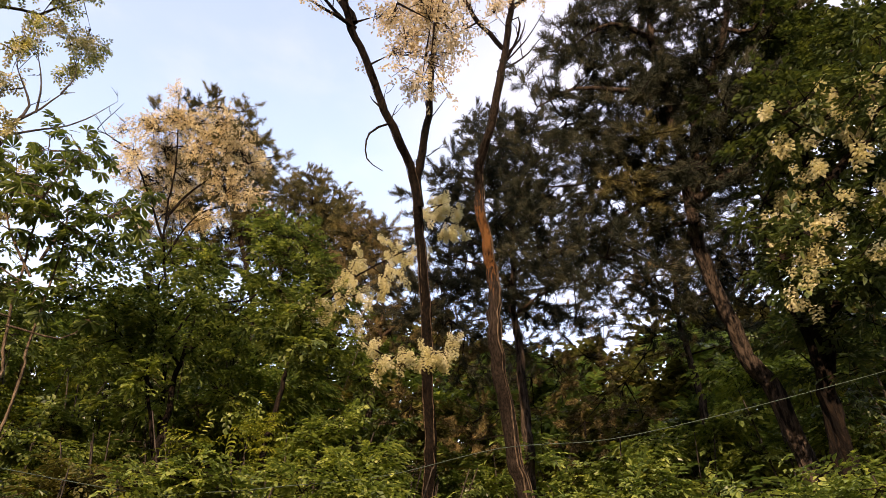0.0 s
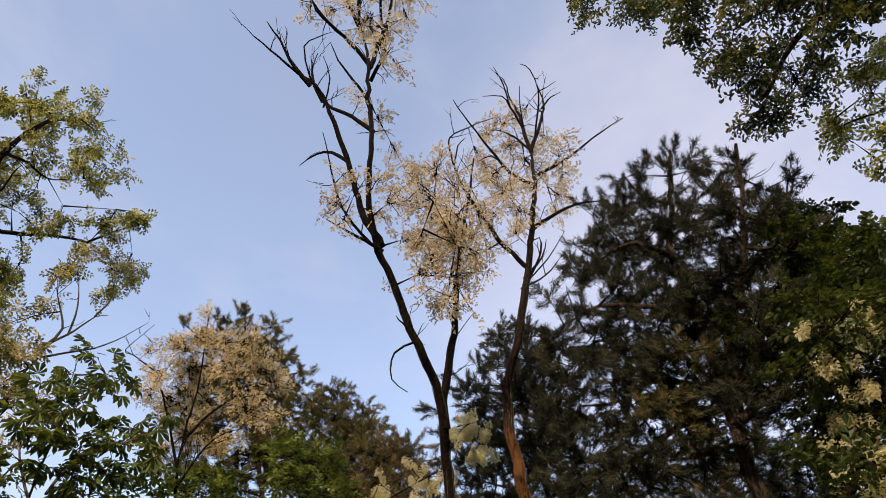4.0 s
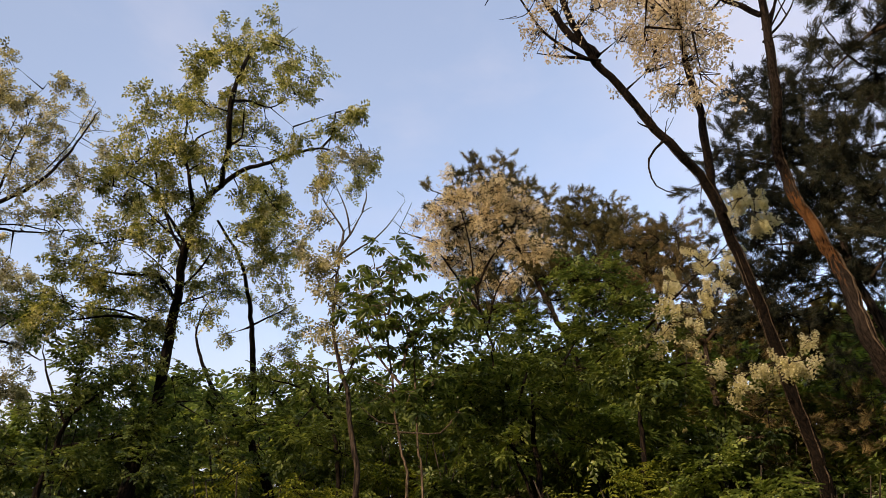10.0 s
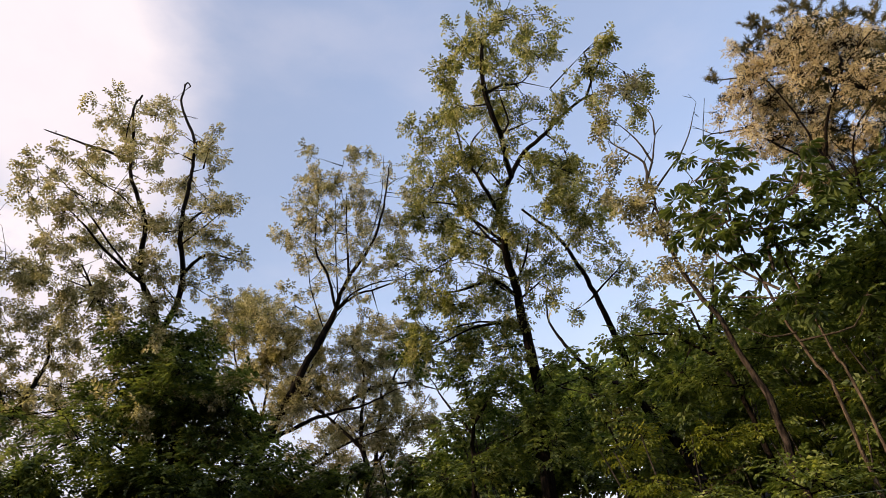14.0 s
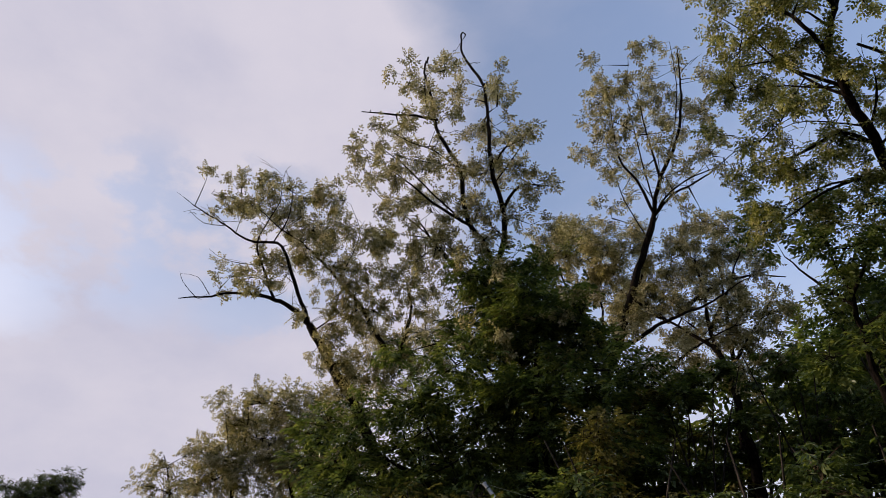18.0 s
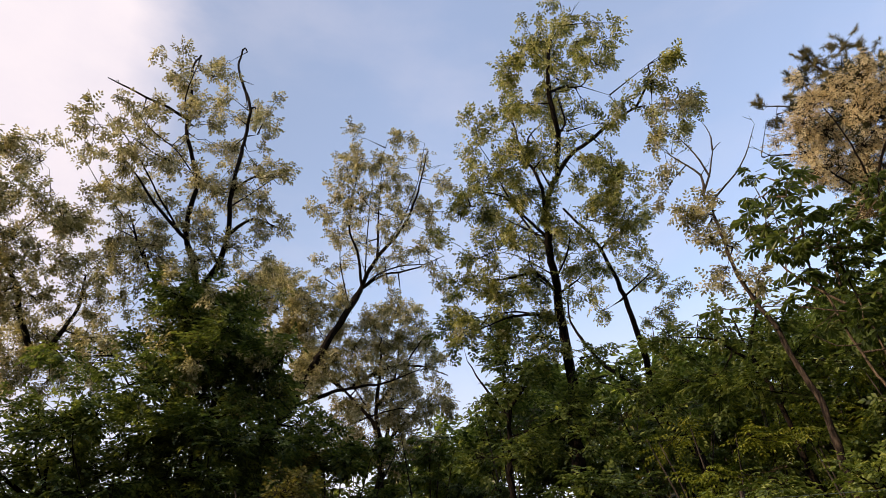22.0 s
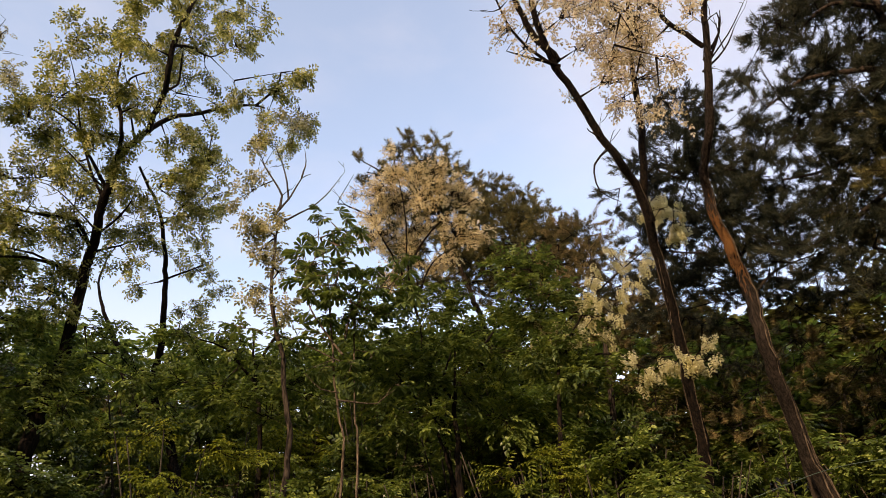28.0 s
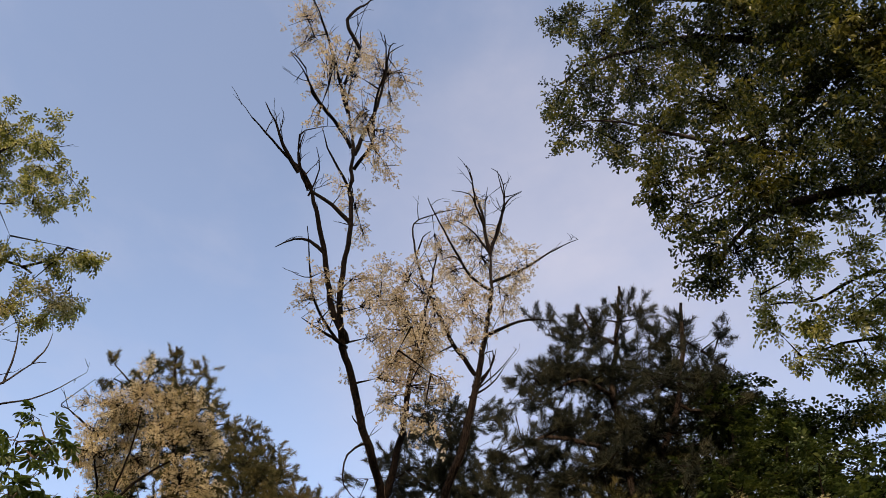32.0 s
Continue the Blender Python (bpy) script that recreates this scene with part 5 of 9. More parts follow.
clumps(snag_locust, [(-12.00, -0.35, 12.26, 0.36), (-12.24, -0.04, 13.13, 0.24), (-12.81, 0.43, 14.01, 0.23), (-12.85, 1.35, 12.89, 0.39), (-11.87, 1.44, 11.59, 0.25), (-12.92, -1.53, 11.26, 0.44), (-12.87, -1.63, 10.90, 0.32), (-13.06, -0.79, 12.05, 0.49), (-11.28, 0.28, 10.90, 0.40), (-13.02, 1.06, 11.81, 0.48), (-11.66, 1.89, 10.53, 0.40), (-11.89, -0.87, 9.73, 0.44), (-12.65, -0.17, 10.54, 0.52), (-13.11, 0.89, 10.72, 0.49), (-13.18, 1.74, 11.01, 0.44), (-12.41, 2.26, 9.79, 0.33), (-13.16, 2.65, 10.42, 0.23), (-12.24, -0.88, 9.21, 0.41), (-13.89, -0.01, 10.44, 0.53), (-12.80, 0.97, 9.43, 0.48), (-13.30, 1.79, 9.62, 0.42), (-12.95, -0.52, 8.92, 0.45), (-13.00, 0.36, 8.66, 0.49), (-13.32, -0.11, 8.31, 0.47)], density=0.80)

reaching_locust = tree("locust_tree", (-17.09, -0.74, 2.60), "locust with long bare limbs reaching over the slope", "tree", LOCUST_GREY, 27)
limb(reaching_locust, "trunk", 0.153, 0.085, [(-17.09, -0.74, 2.45), (-16.89, -1.23, 4.75), (-16.66, -1.80, 6.18), (-16.42, -2.53, 7.35), (-16.08, -3.14, 8.39)])
limb(reaching_locust, "limb", 0.060, 0.010, [(-16.08, -3.14, 8.39), (-15.67, -3.47, 8.61), (-15.34, -3.96, 8.76), (-15.13, -4.71, 8.78), (-15.06, -5.42, 8.72), (-15.03, -6.04, 8.62)])
limb(reaching_locust, "limb", 0.051, 0.010, [(-16.08, -3.14, 8.39), (-15.15, -3.33, 8.92), (-14.57, -3.54, 9.52), (-14.41, -3.73, 9.70), (-14.28, -4.35, 9.69), (-13.91, -4.95, 9.97), (-13.53, -5.52, 10.24)])
limb(reaching_locust, "limb", 0.068, 0.017, [(-16.56, -1.04, 7.54), (-16.25, -1.68, 8.46), (-15.33, -2.22, 9.00), (-14.93, -2.74, 9.49), (-14.65, -3.20, 9.88)])
limb(reaching_locust, "limb", 0.034, 0.009, [(-15.38, -3.89, 8.74), (-14.71, -4.08, 9.30), (-14.32, -4.16, 9.68), (-14.05, -3.94, 9.98), (-13.92, -3.65, 10.52)])
limb(reaching_locust, "limb", 0.010, 0.003, [(-15.05, -5.67, 8.68), (-14.66, -5.84, 8.84), (-14.29, -5.81, 8.93)])
limb(reaching_locust, "limb", 0.010, 0.003, [(-15.06, -5.34, 8.72), (-14.62, -5.52, 8.96), (-14.48, -5.86, 8.97)])
limb(reaching_locust, "limb", 0.010, 0.003, [(-13.96, -4.87, 9.93), (-13.78, -5.28, 9.89), (-13.50, -5.54, 10.06)])
limb(reaching_locust, "limb", 0.012, 0.003, [(-14.72, -4.07, 9.29), (-14.37, -4.84, 9.26), (-14.11, -5.18, 9.41)])
limb(reaching_locust, "limb", 0.012, 0.003, [(-13.56, -5.47, 10.21), (-13.58, -5.35, 11.03), (-13.51, -5.42, 11.27)])
limb(reaching_locust, "limb", 0.010, 0.003, [(-13.92, -3.65, 10.52), (-13.95, -3.64, 11.46), (-14.01, -3.53, 11.69)])
limb(reaching_locust, "limb", 0.060, 0.017, [(-16.56, -1.04, 7.54), (-16.12, -0.65, 8.61), (-15.40, -0.73, 9.17)])
limb(reaching_locust, "limb", 0.019, 0.005, [(-14.65, -3.20, 9.88), (-14.33, -3.75, 10.13), (-13.99, -4.17, 10.43), (-13.72, -4.69, 10.53), (-13.53, -5.14, 10.53)])
limb(reaching_locust, "limb", 0.017, 0.004, [(-15.22, -2.37, 9.14), (-15.01, -2.09, 9.59), (-14.68, -1.84, 10.19), (-14.29, -2.05, 10.72)])
limb(reaching_locust, "limb", 0.017, 0.004, [(-14.39, -3.82, 9.70), (-14.14, -3.47, 10.25), (-13.79, -3.36, 10.79), (-13.49, -3.48, 11.13)])
limb(reaching_locust, "limb", 0.022, 0.005, [(-16.13, -3.05, 8.24), (-16.06, -2.13, 8.77), (-16.48, -1.42, 8.07), (-16.69, -1.06, 7.65)])
clumps(reaching_locust, [(-13.45, -5.38, 11.14, 0.10), (-12.89, -4.71, 10.03, 0.26), (-14.44, -4.92, 11.33, 0.41), (-14.05, -4.09, 11.11, 0.45), (-13.32, -3.39, 10.55, 0.34), (-14.45, -4.42, 10.73, 0.46), (-14.53, -3.72, 10.53, 0.53), (-14.59, -3.17, 11.07, 0.49), (-14.59, -2.41, 11.14, 0.43), (-15.21, -3.02, 10.55, 0.61), (-13.57, -1.88, 9.48, 0.48), (-15.35, -5.03, 9.52, 0.38), (-15.12, -5.14, 8.96, 0.28), (-14.45, -4.25, 8.70, 0.35), (-14.84, -3.92, 9.37, 0.44), (-14.57, -2.39, 9.19, 0.53), (-15.27, -1.69, 9.43, 0.58), (-15.02, -1.15, 10.07, 0.50), (-15.86, -1.99, 8.66, 0.56), (-15.57, -2.57, 7.94, 0.43), (-15.39, -0.72, 8.71, 0.57), (-16.06, -2.34, 7.42, 0.47), (-16.92, -1.38, 8.22, 0.58), (-17.23, -0.24, 8.65, 0.63)], density=0.85)
clumps(reaching_locust, [(-15.10, -3.21, 9.83, 0.53), (-15.28, -2.21, 8.98, 0.49), (-15.26, -1.37, 8.36, 0.48), (-14.91, -1.69, 10.18, 0.47), (-15.88, -2.75, 7.79, 0.36), (-17.37, -2.26, 7.64, 0.50), (-15.92, -2.38, 6.55, 0.46), (-17.38, -0.54, 8.24, 0.51), (-14.08, -3.75, 8.50, 0.36), (-14.70, -3.33, 10.39, 0.48)], density=0.85)

blossom_shrub = tree("tall_shrub", (-19.67, -3.33, 2.60), "low yellow-green thicket sloping down to the open sky", "shrub", THICKET, 28)
limb(blossom_shrub, "trunk", 0.09, 0.014, [(-19.67, -3.33, 2.45), (-19.39, -3.82, 4.87), (-19.18, -4.18, 5.83), (-19.00, -4.53, 6.53)])
limb(blossom_shrub, "limb", 0.04, 0.01, [(-19.03, -5.33, 4.81), (-18.75, -5.52, 6.02), (-18.53, -5.68, 6.93)])
limb(blossom_shrub, "limb", 0.03, 0.01, [(-19.02, -5.34, 4.90), (-18.79, -5.15, 6.47), (-18.68, -5.21, 7.39)])
limb(blossom_shrub, "limb", 0.03, 0.01, [(-18.57, -6.76, 4.87), (-18.43, -6.92, 5.53), (-18.35, -7.04, 5.86)])
limb(blossom_shrub, "limb", 0.04, 0.01, [(-19.24, -4.07, 5.53), (-19.09, -3.32, 6.39), (-18.98, -2.76, 7.28)])
clumps(blossom_shrub, [(-17.60, -7.12, 5.01, 0.37), (-18.33, -6.95, 5.50, 0.48), (-18.38, -6.34, 5.94, 0.48), (-18.16, -5.68, 5.87, 0.53), (-18.53, -5.34, 6.70, 0.45), (-19.55, -5.04, 7.00, 0.54), (-18.30, -4.15, 7.15, 0.53), (-18.55, -3.47, 7.38, 0.51), (-18.36, -2.68, 7.39, 0.50), (-18.54, -4.37, 6.11, 0.69), (-18.41, -3.34, 6.35, 0.68), (-20.28, -2.78, 7.04, 0.75), (-18.61, -5.04, 5.56, 0.70), (-19.71, -6.25, 5.52, 0.68), (-17.85, -6.50, 4.86, 0.56), (-20.09, -4.04, 5.59, 0.81), (-19.46, -2.72, 5.73, 0.77), (-19.41, -4.32, 7.84, 0.24), (-18.97, -5.74, 6.99, 0.17), (-18.35, -5.09, 7.17, 0.13), (-18.86, -1.98, 7.23, 0.57)])

distant_tree = tree("distant_tree", (-37.33, -19.28, 2.60), "dark rounded treetop far below the clouds", "tree", DARKLEAF_FAR, 29)
limb(distant_tree, "trunk", 0.25, 0.014, [(-37.33, -19.28, 2.45), (-36.94, -19.98, 7.96), (-36.80, -20.24, 9.04)])
clumps(distant_tree, [(-36.79, -20.56, 9.18, 0.85), (-36.61, -19.63, 9.34, 0.77), (-37.22, -21.60, 8.91, 0.87), (-35.43, -21.35, 8.50, 0.70), (-35.64, -22.28, 8.82, 0.57), (-36.45, -19.91, 8.55, 1.05), (-36.06, -21.03, 8.21, 1.05)])

ivy_tree = tree("broadleaf_tree", (-13.11, 1.55, 2.27), "dense dark green broadleaf tree under the locusts", "tree", DARKLEAF, 30)
limb(ivy_tree, "trunk", 0.14, 0.014, [(-13.11, 1.55, 2.12), (-13.10, 1.64, 3.66), (-13.08, 1.78, 4.91), (-13.06, 1.93, 6.18), (-13.05, 2.00, 7.11)])
limb(ivy_tree, "limb", 0.05, 0.01, [(-13.06, 1.89, 5.79), (-12.97, 2.57, 6.36), (-12.86, 3.14, 6.77)])
limb(ivy_tree, "limb", 0.05, 0.01, [(-13.07, 1.83, 5.27), (-13.04, 1.18, 5.96), (-12.97, 0.65, 6.16)])
clumps(ivy_tree, [(-12.14, 1.71, 7.26, 0.38), (-13.31, 2.31, 7.74, 0.42), (-12.54, 1.40, 6.88, 0.43), (-12.55, 2.03, 6.76, 0.47), (-12.73, 2.60, 6.96, 0.44), (-13.44, 1.11, 6.58, 0.50), (-14.06, 1.84, 6.70, 0.57), (-12.89, 2.44, 6.22, 0.52), (-13.79, 3.31, 6.82, 0.52), (-14.16, 0.79, 6.15, 0.51), (-12.61, 1.42, 5.37, 0.49), (-12.16, 2.14, 5.21, 0.48), (-12.17, 2.92, 5.31, 0.48), (-13.33, 3.88, 6.04, 0.50), (-13.36, 1.06, 8.18, 0.35)], size=1.15)
clumps(ivy_tree, [(-12.40, 2.09, 6.90, 0.10), (-13.40, 1.55, 7.12, 0.08), (-13.11, 1.76, 7.27, 0.10), (-13.81, 1.80, 7.45, 0.07), (-13.93, 2.13, 7.46, 0.07), (-13.12, 1.81, 6.76, 0.07), (-12.27, 1.25, 6.36, 0.06), (-14.02, 1.27, 6.94, 0.07), (-14.02, 1.41, 7.33, 0.07)], BLOSSOM, size=1.35)

top_tree = tree("broadleaf_tree", (-17.16, 3.44, 2.60), "grey-green treetop in the gap between locust crowns", "tree", LOCUST_GREY, 31)
limb(top_tree, "trunk", 0.14, 0.014, [(-17.16, 3.44, 2.45), (-17.09, 3.76, 5.52), (-17.00, 4.14, 7.58), (-16.98, 4.25, 9.63)])
limb(top_tree, "limb", 0.05, 0.012, [(-17.00, 4.15, 7.74), (-16.67, 5.20, 9.46), (-16.47, 5.71, 11.06), (-16.33, 6.01, 11.70)])
limb(top_tree, "limb", 0.04, 0.01, [(-16.99, 4.19, 8.37), (-16.97, 3.39, 9.98), (-16.79, 3.32, 11.11)])
clumps(top_tree, [(-16.95, 3.41, 11.77, 0.39), (-17.42, 3.98, 11.98, 0.47), (-16.51, 2.97, 10.95, 0.46), (-16.17, 4.26, 10.80, 0.49), (-16.59, 3.55, 10.63, 0.59), (-17.32, 4.97, 11.04, 0.56), (-16.28, 4.14, 9.76, 0.60), (-17.74, 2.95, 10.95, 0.49), (-17.04, 5.25, 10.16, 0.57), (-16.14, 4.57, 8.87, 0.52), (-17.15, 3.83, 9.55, 0.56), (-16.54, 5.40, 9.06, 0.54), (-16.66, 4.76, 8.49, 0.54)], density=1.00)

gap_tree = tree("broadleaf_tree", (-15.77, 6.35, 2.60), "slender trees with thin leaves against bright sky", "tree", LOCUST_GREY, 32)
limb(gap_tree, "trunk", 0.09, 0.014, [(-15.77, 6.35, 2.45), (-15.68, 6.57, 5.62), (-15.61, 6.74, 7.01), (-15.55, 6.87, 8.85), (-15.53, 6.90, 10.28)])
limb(gap_tree, "limb", 0.05, 0.01, [(-15.64, 6.66, 6.39), (-15.59, 6.24, 7.70), (-15.57, 5.69, 8.28)])
limb(gap_tree, "limb", 0.04, 0.01, [(-15.60, 6.74, 7.09), (-15.12, 7.45, 8.04), (-14.75, 7.86, 8.72)])
limb(gap_tree, "limb", 0.05, 0.012, [(-16.47, 4.20, 5.87), (-16.18, 4.89, 6.56), (-15.86, 5.56, 7.12)])
limb(gap_tree, "limb", 0.06, 0.012, [(-15.57, 5.69, 8.28), (-15.50, 6.61, 8.98), (-15.42, 7.45, 9.21), (-15.28, 8.33, 9.15)])
clumps(gap_tree, [(-15.44, 7.10, 10.99, 0.41), (-15.69, 7.62, 10.71, 0.47), (-14.95, 6.23, 9.93, 0.47), (-15.53, 6.97, 9.94, 0.55), (-15.80, 7.95, 10.10, 0.57), (-15.88, 6.18, 9.67, 0.51), (-16.45, 7.03, 9.48, 0.56), (-16.03, 7.65, 9.09, 0.56), (-15.60, 6.07, 8.14, 0.51), (-14.66, 6.41, 7.56, 0.49), (-15.75, 7.66, 7.90, 0.53), (-14.31, 7.71, 7.92, 0.50), (-15.10, 5.36, 7.22, 0.48), (-16.17, 6.59, 7.23, 0.50), (-16.05, 7.43, 7.04, 0.50), (-15.71, 8.10, 7.17, 0.50)], density=0.68)

oak = tree("oak_tree", (5.26, 5.57, 0.67), "overhanging oak branch with glossy dark leaves", "tree", OAK, 33)
limb(oak, "trunk", 0.3, 0.2, [(5.26, 5.57, 0.48), (5.87, 4.67, 3.55), (6.54, 3.68, 5.25), (7.02, 2.50, 7.02)])
limb(oak, "limb", 0.12, 0.02, [(7.02, 2.50, 7.02), (6.16, 1.62, 8.76), (5.43, 1.27, 10.19), (4.67, 1.35, 11.80), (3.75, 2.07, 13.59), (2.70, 2.97, 14.63), (2.12, 3.45, 14.38)])
limb(oak, "limb", 0.09, 0.02, [(6.13, 1.60, 8.82), (5.55, 2.30, 9.38), (4.98, 2.88, 9.92), (4.45, 3.50, 10.15), (3.98, 4.27, 9.84)])
limb(oak, "limb", 0.05, 0.012, [(5.03, 1.31, 11.03), (4.68, 2.24, 11.25), (4.19, 2.92, 11.51), (3.04, 3.40, 13.02), (2.29, 3.78, 13.45)])
limb(oak, "limb", 0.05, 0.012, [(5.81, 1.45, 9.44), (5.25, 1.18, 10.50), (4.93, 1.82, 10.76), (4.60, 2.50, 10.79), (4.18, 3.25, 10.63), (3.74, 3.66, 10.69)])
limb(oak, "limb", 0.05, 0.012, [(4.83, 1.33, 11.45), (4.45, 1.21, 12.50), (3.79, 1.54, 14.41), (2.88, 2.56, 16.86)])
clumps(oak, [(2.90, 3.34, 18.80, 0.54), (2.40, 4.14, 15.36, 0.37), (1.93, 3.29, 12.18, 0.33), (2.15, 4.17, 13.24, 0.21), (2.96, 2.79, 15.63, 0.68), (2.64, 3.20, 13.97, 0.56), (3.31, 4.08, 14.15, 0.58), (2.88, 3.77, 12.24, 0.30), (3.33, 2.04, 14.42, 0.68), (3.89, 3.13, 15.03, 0.74), (3.63, 3.32, 12.60, 0.62), (3.19, 3.42, 10.97, 0.45), (3.19, 3.61, 10.70, 0.22), (3.89, 1.91, 13.29, 0.75), (3.33, 2.14, 11.05, 0.57), (4.14, 3.24, 11.54, 0.64), (3.96, 4.13, 11.20, 0.39), (3.81, 3.93, 10.04, 0.40), (4.24, 4.75, 10.39, 0.31), (4.31, 5.00, 10.30, 0.14), (4.40, 1.54, 12.70, 0.78), (4.65, 2.27, 12.23, 0.72), (3.97, 2.37, 10.09, 0.59), (3.81, 2.87, 9.53, 0.53)])
clumps(oak, [(4.84, 4.31, 10.87, 0.55), (4.35, 1.11, 11.21, 0.69), (4.40, 1.62, 10.43, 0.61), (5.47, 2.74, 11.22, 0.60), (5.07, 3.33, 10.54, 0.48), (4.41, 0.76, 10.28, 0.64), (4.90, 1.24, 10.26, 0.57), (4.86, 2.02, 9.54, 0.46), (4.93, 0.68, 10.10, 0.64), (4.67, 1.22, 9.14, 0.55), (5.13, 2.69, 9.94, 0.36), (4.39, 0.48, 11.44, 0.74), (4.02, 0.82, 13.05, 0.83), (3.06, 1.22, 14.12, 0.66), (4.97, 1.89, 8.86, 0.48), (4.04, 3.06, 8.94, 0.32), (4.49, 4.70, 10.24, 0.24)])

right_locust = tree("locust_tree", (4.26, 7.42, 0.93), "leafy locust at the clearing edge hung with cream blossom", "tree", LOCUST, 34)
limb(right_locust, "trunk", 0.10, 0.014, [(4.26, 7.42, 0.54), (3.85, 6.71, 3.88), (3.69, 6.44, 4.57), (3.50, 6.26, 5.13), (3.45, 6.09, 5.69)])
limb(right_locust, "limb", 0.06, 0.015, [(3.68, 6.43, 4.59), (3.97, 6.15, 4.81), (4.25, 5.88, 5.01)])
limb(right_locust, "limb", 0.06, 0.015, [(3.49, 6.23, 5.23), (3.95, 5.76, 5.87), (4.41, 5.32, 6.23), (4.84, 4.91, 6.43)])
limb(right_locust, "limb", 0.04, 0.01, [(6.08, 3.28, 8.09), (5.84, 3.47, 9.22), (5.38, 4.25, 9.46), (5.06, 4.70, 9.81)])
limb(right_locust, "limb", 0.04, 0.01, [(6.00, 3.62, 7.65), (5.73, 4.05, 8.47), (5.38, 4.67, 8.85)])
clumps(right_locust, [(5.24, 4.93, 10.42, 0.30), (4.94, 4.04, 9.49, 0.36), (5.98, 4.19, 10.52, 0.46), (5.56, 3.32, 9.61, 0.41), (5.44, 3.39, 8.76, 0.43), (4.35, 4.20, 8.57, 0.27), (5.13, 4.40, 8.96, 0.34), (4.99, 3.69, 8.35, 0.37), (4.63, 4.46, 8.37, 0.24), (5.32, 4.62, 8.45, 0.34), (5.83, 4.46, 8.49, 0.41), (5.72, 4.72, 7.90, 0.35), (5.28, 2.24, 10.68, 0.33), (5.31, 2.14, 9.93, 0.36), (5.60, 2.74, 9.15, 0.44), (5.86, 3.68, 8.52, 0.53)], density=0.8)
clumps(right_locust, [(4.00, 6.39, 6.10, 0.31), (4.34, 6.02, 6.27, 0.31), (4.83, 5.85, 6.63, 0.33), (3.78, 5.85, 6.43, 0.27), (3.99, 6.11, 5.58, 0.29), (3.98, 5.47, 5.20, 0.30), (3.44, 5.93, 5.02, 0.27), (3.64, 5.69, 4.74, 0.26), (4.22, 5.98, 4.95, 0.28), (3.60, 6.09, 6.16, 0.20)], LEAF_SHADED, density=0.85)
clumps(right_locust, [(3.24, 5.01, 6.21, 0.05), (3.32, 5.13, 6.01, 0.05), (4.12, 5.93, 7.54, 0.06), (3.93, 5.87, 6.17, 0.09), (4.18, 6.13, 6.76, 0.09), (3.97, 6.51, 6.52, 0.07), (4.03, 5.56, 6.66, 0.07), (4.19, 6.10, 6.67, 0.07), (3.84, 5.58, 6.02, 0.06), (4.30, 5.44, 6.71, 0.07), (3.78, 4.94, 6.12, 0.07), (4.08, 5.31, 6.42, 0.08), (4.01, 4.53, 6.24, 0.06), (4.39, 5.07, 6.50, 0.07), (4.85, 5.75, 7.11, 0.08), (5.06, 5.65, 7.11, 0.06), (4.69, 5.56, 6.48, 0.06), (3.95, 4.68, 5.66, 0.04), (4.06, 6.39, 7.10, 0.06), (3.75, 5.67, 6.62, 0.05), (3.78, 5.98, 6.63, 0.06), (3.70, 5.74, 5.67, 0.06), (3.79, 6.32, 6.25, 0.07), (3.57, 5.60, 5.67, 0.05)], BLOSSOM)
clumps(right_locust, [(3.49, 5.41, 5.10, 0.05), (3.76, 5.84, 5.60, 0.06), (3.62, 5.47, 5.18, 0.05), (3.57, 5.66, 4.99, 0.05), (3.55, 5.62, 4.99, 0.04), (3.90, 6.38, 5.38, 0.05), (4.69, 5.63, 5.80, 0.07), (4.02, 5.28, 5.15, 0.07), (4.43, 5.87, 5.75, 0.07), (3.27, 5.53, 4.66, 0.04), (4.10, 6.71, 5.61, 0.06), (3.43, 5.91, 4.69, 0.05), (4.18, 5.41, 6.38, 0.05), (4.09, 5.19, 6.19, 0.06), (4.77, 5.66, 6.74, 0.06), (3.46, 6.04, 5.45, 0.05), (3.29, 5.58, 5.30, 0.04), (3.93, 6.53, 5.94, 0.04)], BLOSSOM)

green_tree = tree("broadleaf_tree", (3.87, 7.60, 0.92), "green tree with pointed leaves, darkened for shade, beside the pine", "tree", LEAF_SHADED, 35)
limb(green_tree, "trunk", 0.12, 0.014, [(3.87, 7.60, 0.54), (3.98, 6.62, 4.98), (4.03, 6.17, 6.08), (4.11, 5.82, 7.04), (4.13, 5.53, 8.02)])
limb(green_tree, "limb", 0.04, 0.01, [(4.07, 5.99, 6.59), (4.48, 5.53, 7.18), (4.71, 5.16, 7.85)])
clumps(green_tree, [(4.34, 5.70, 8.88, 0.23), (4.44, 5.70, 8.52, 0.28), (4.29, 6.03, 8.61, 0.30), (4.04, 5.31, 7.40, 0.28), (5.12, 5.62, 8.53, 0.23), (4.58, 5.40, 7.74, 0.26), (5.02, 5.40, 7.86, 0.27), (5.17, 5.26, 7.90, 0.24), (4.69, 6.07, 7.85, 0.35), (4.39, 5.16, 6.91, 0.30), (4.71, 5.09, 6.92, 0.28), (4.22, 5.99, 7.75, 0.31), (3.87, 6.11, 7.16, 0.26), (4.98, 5.69, 7.00, 0.30), (4.29, 5.16, 7.83, 0.10)], size=0.8)

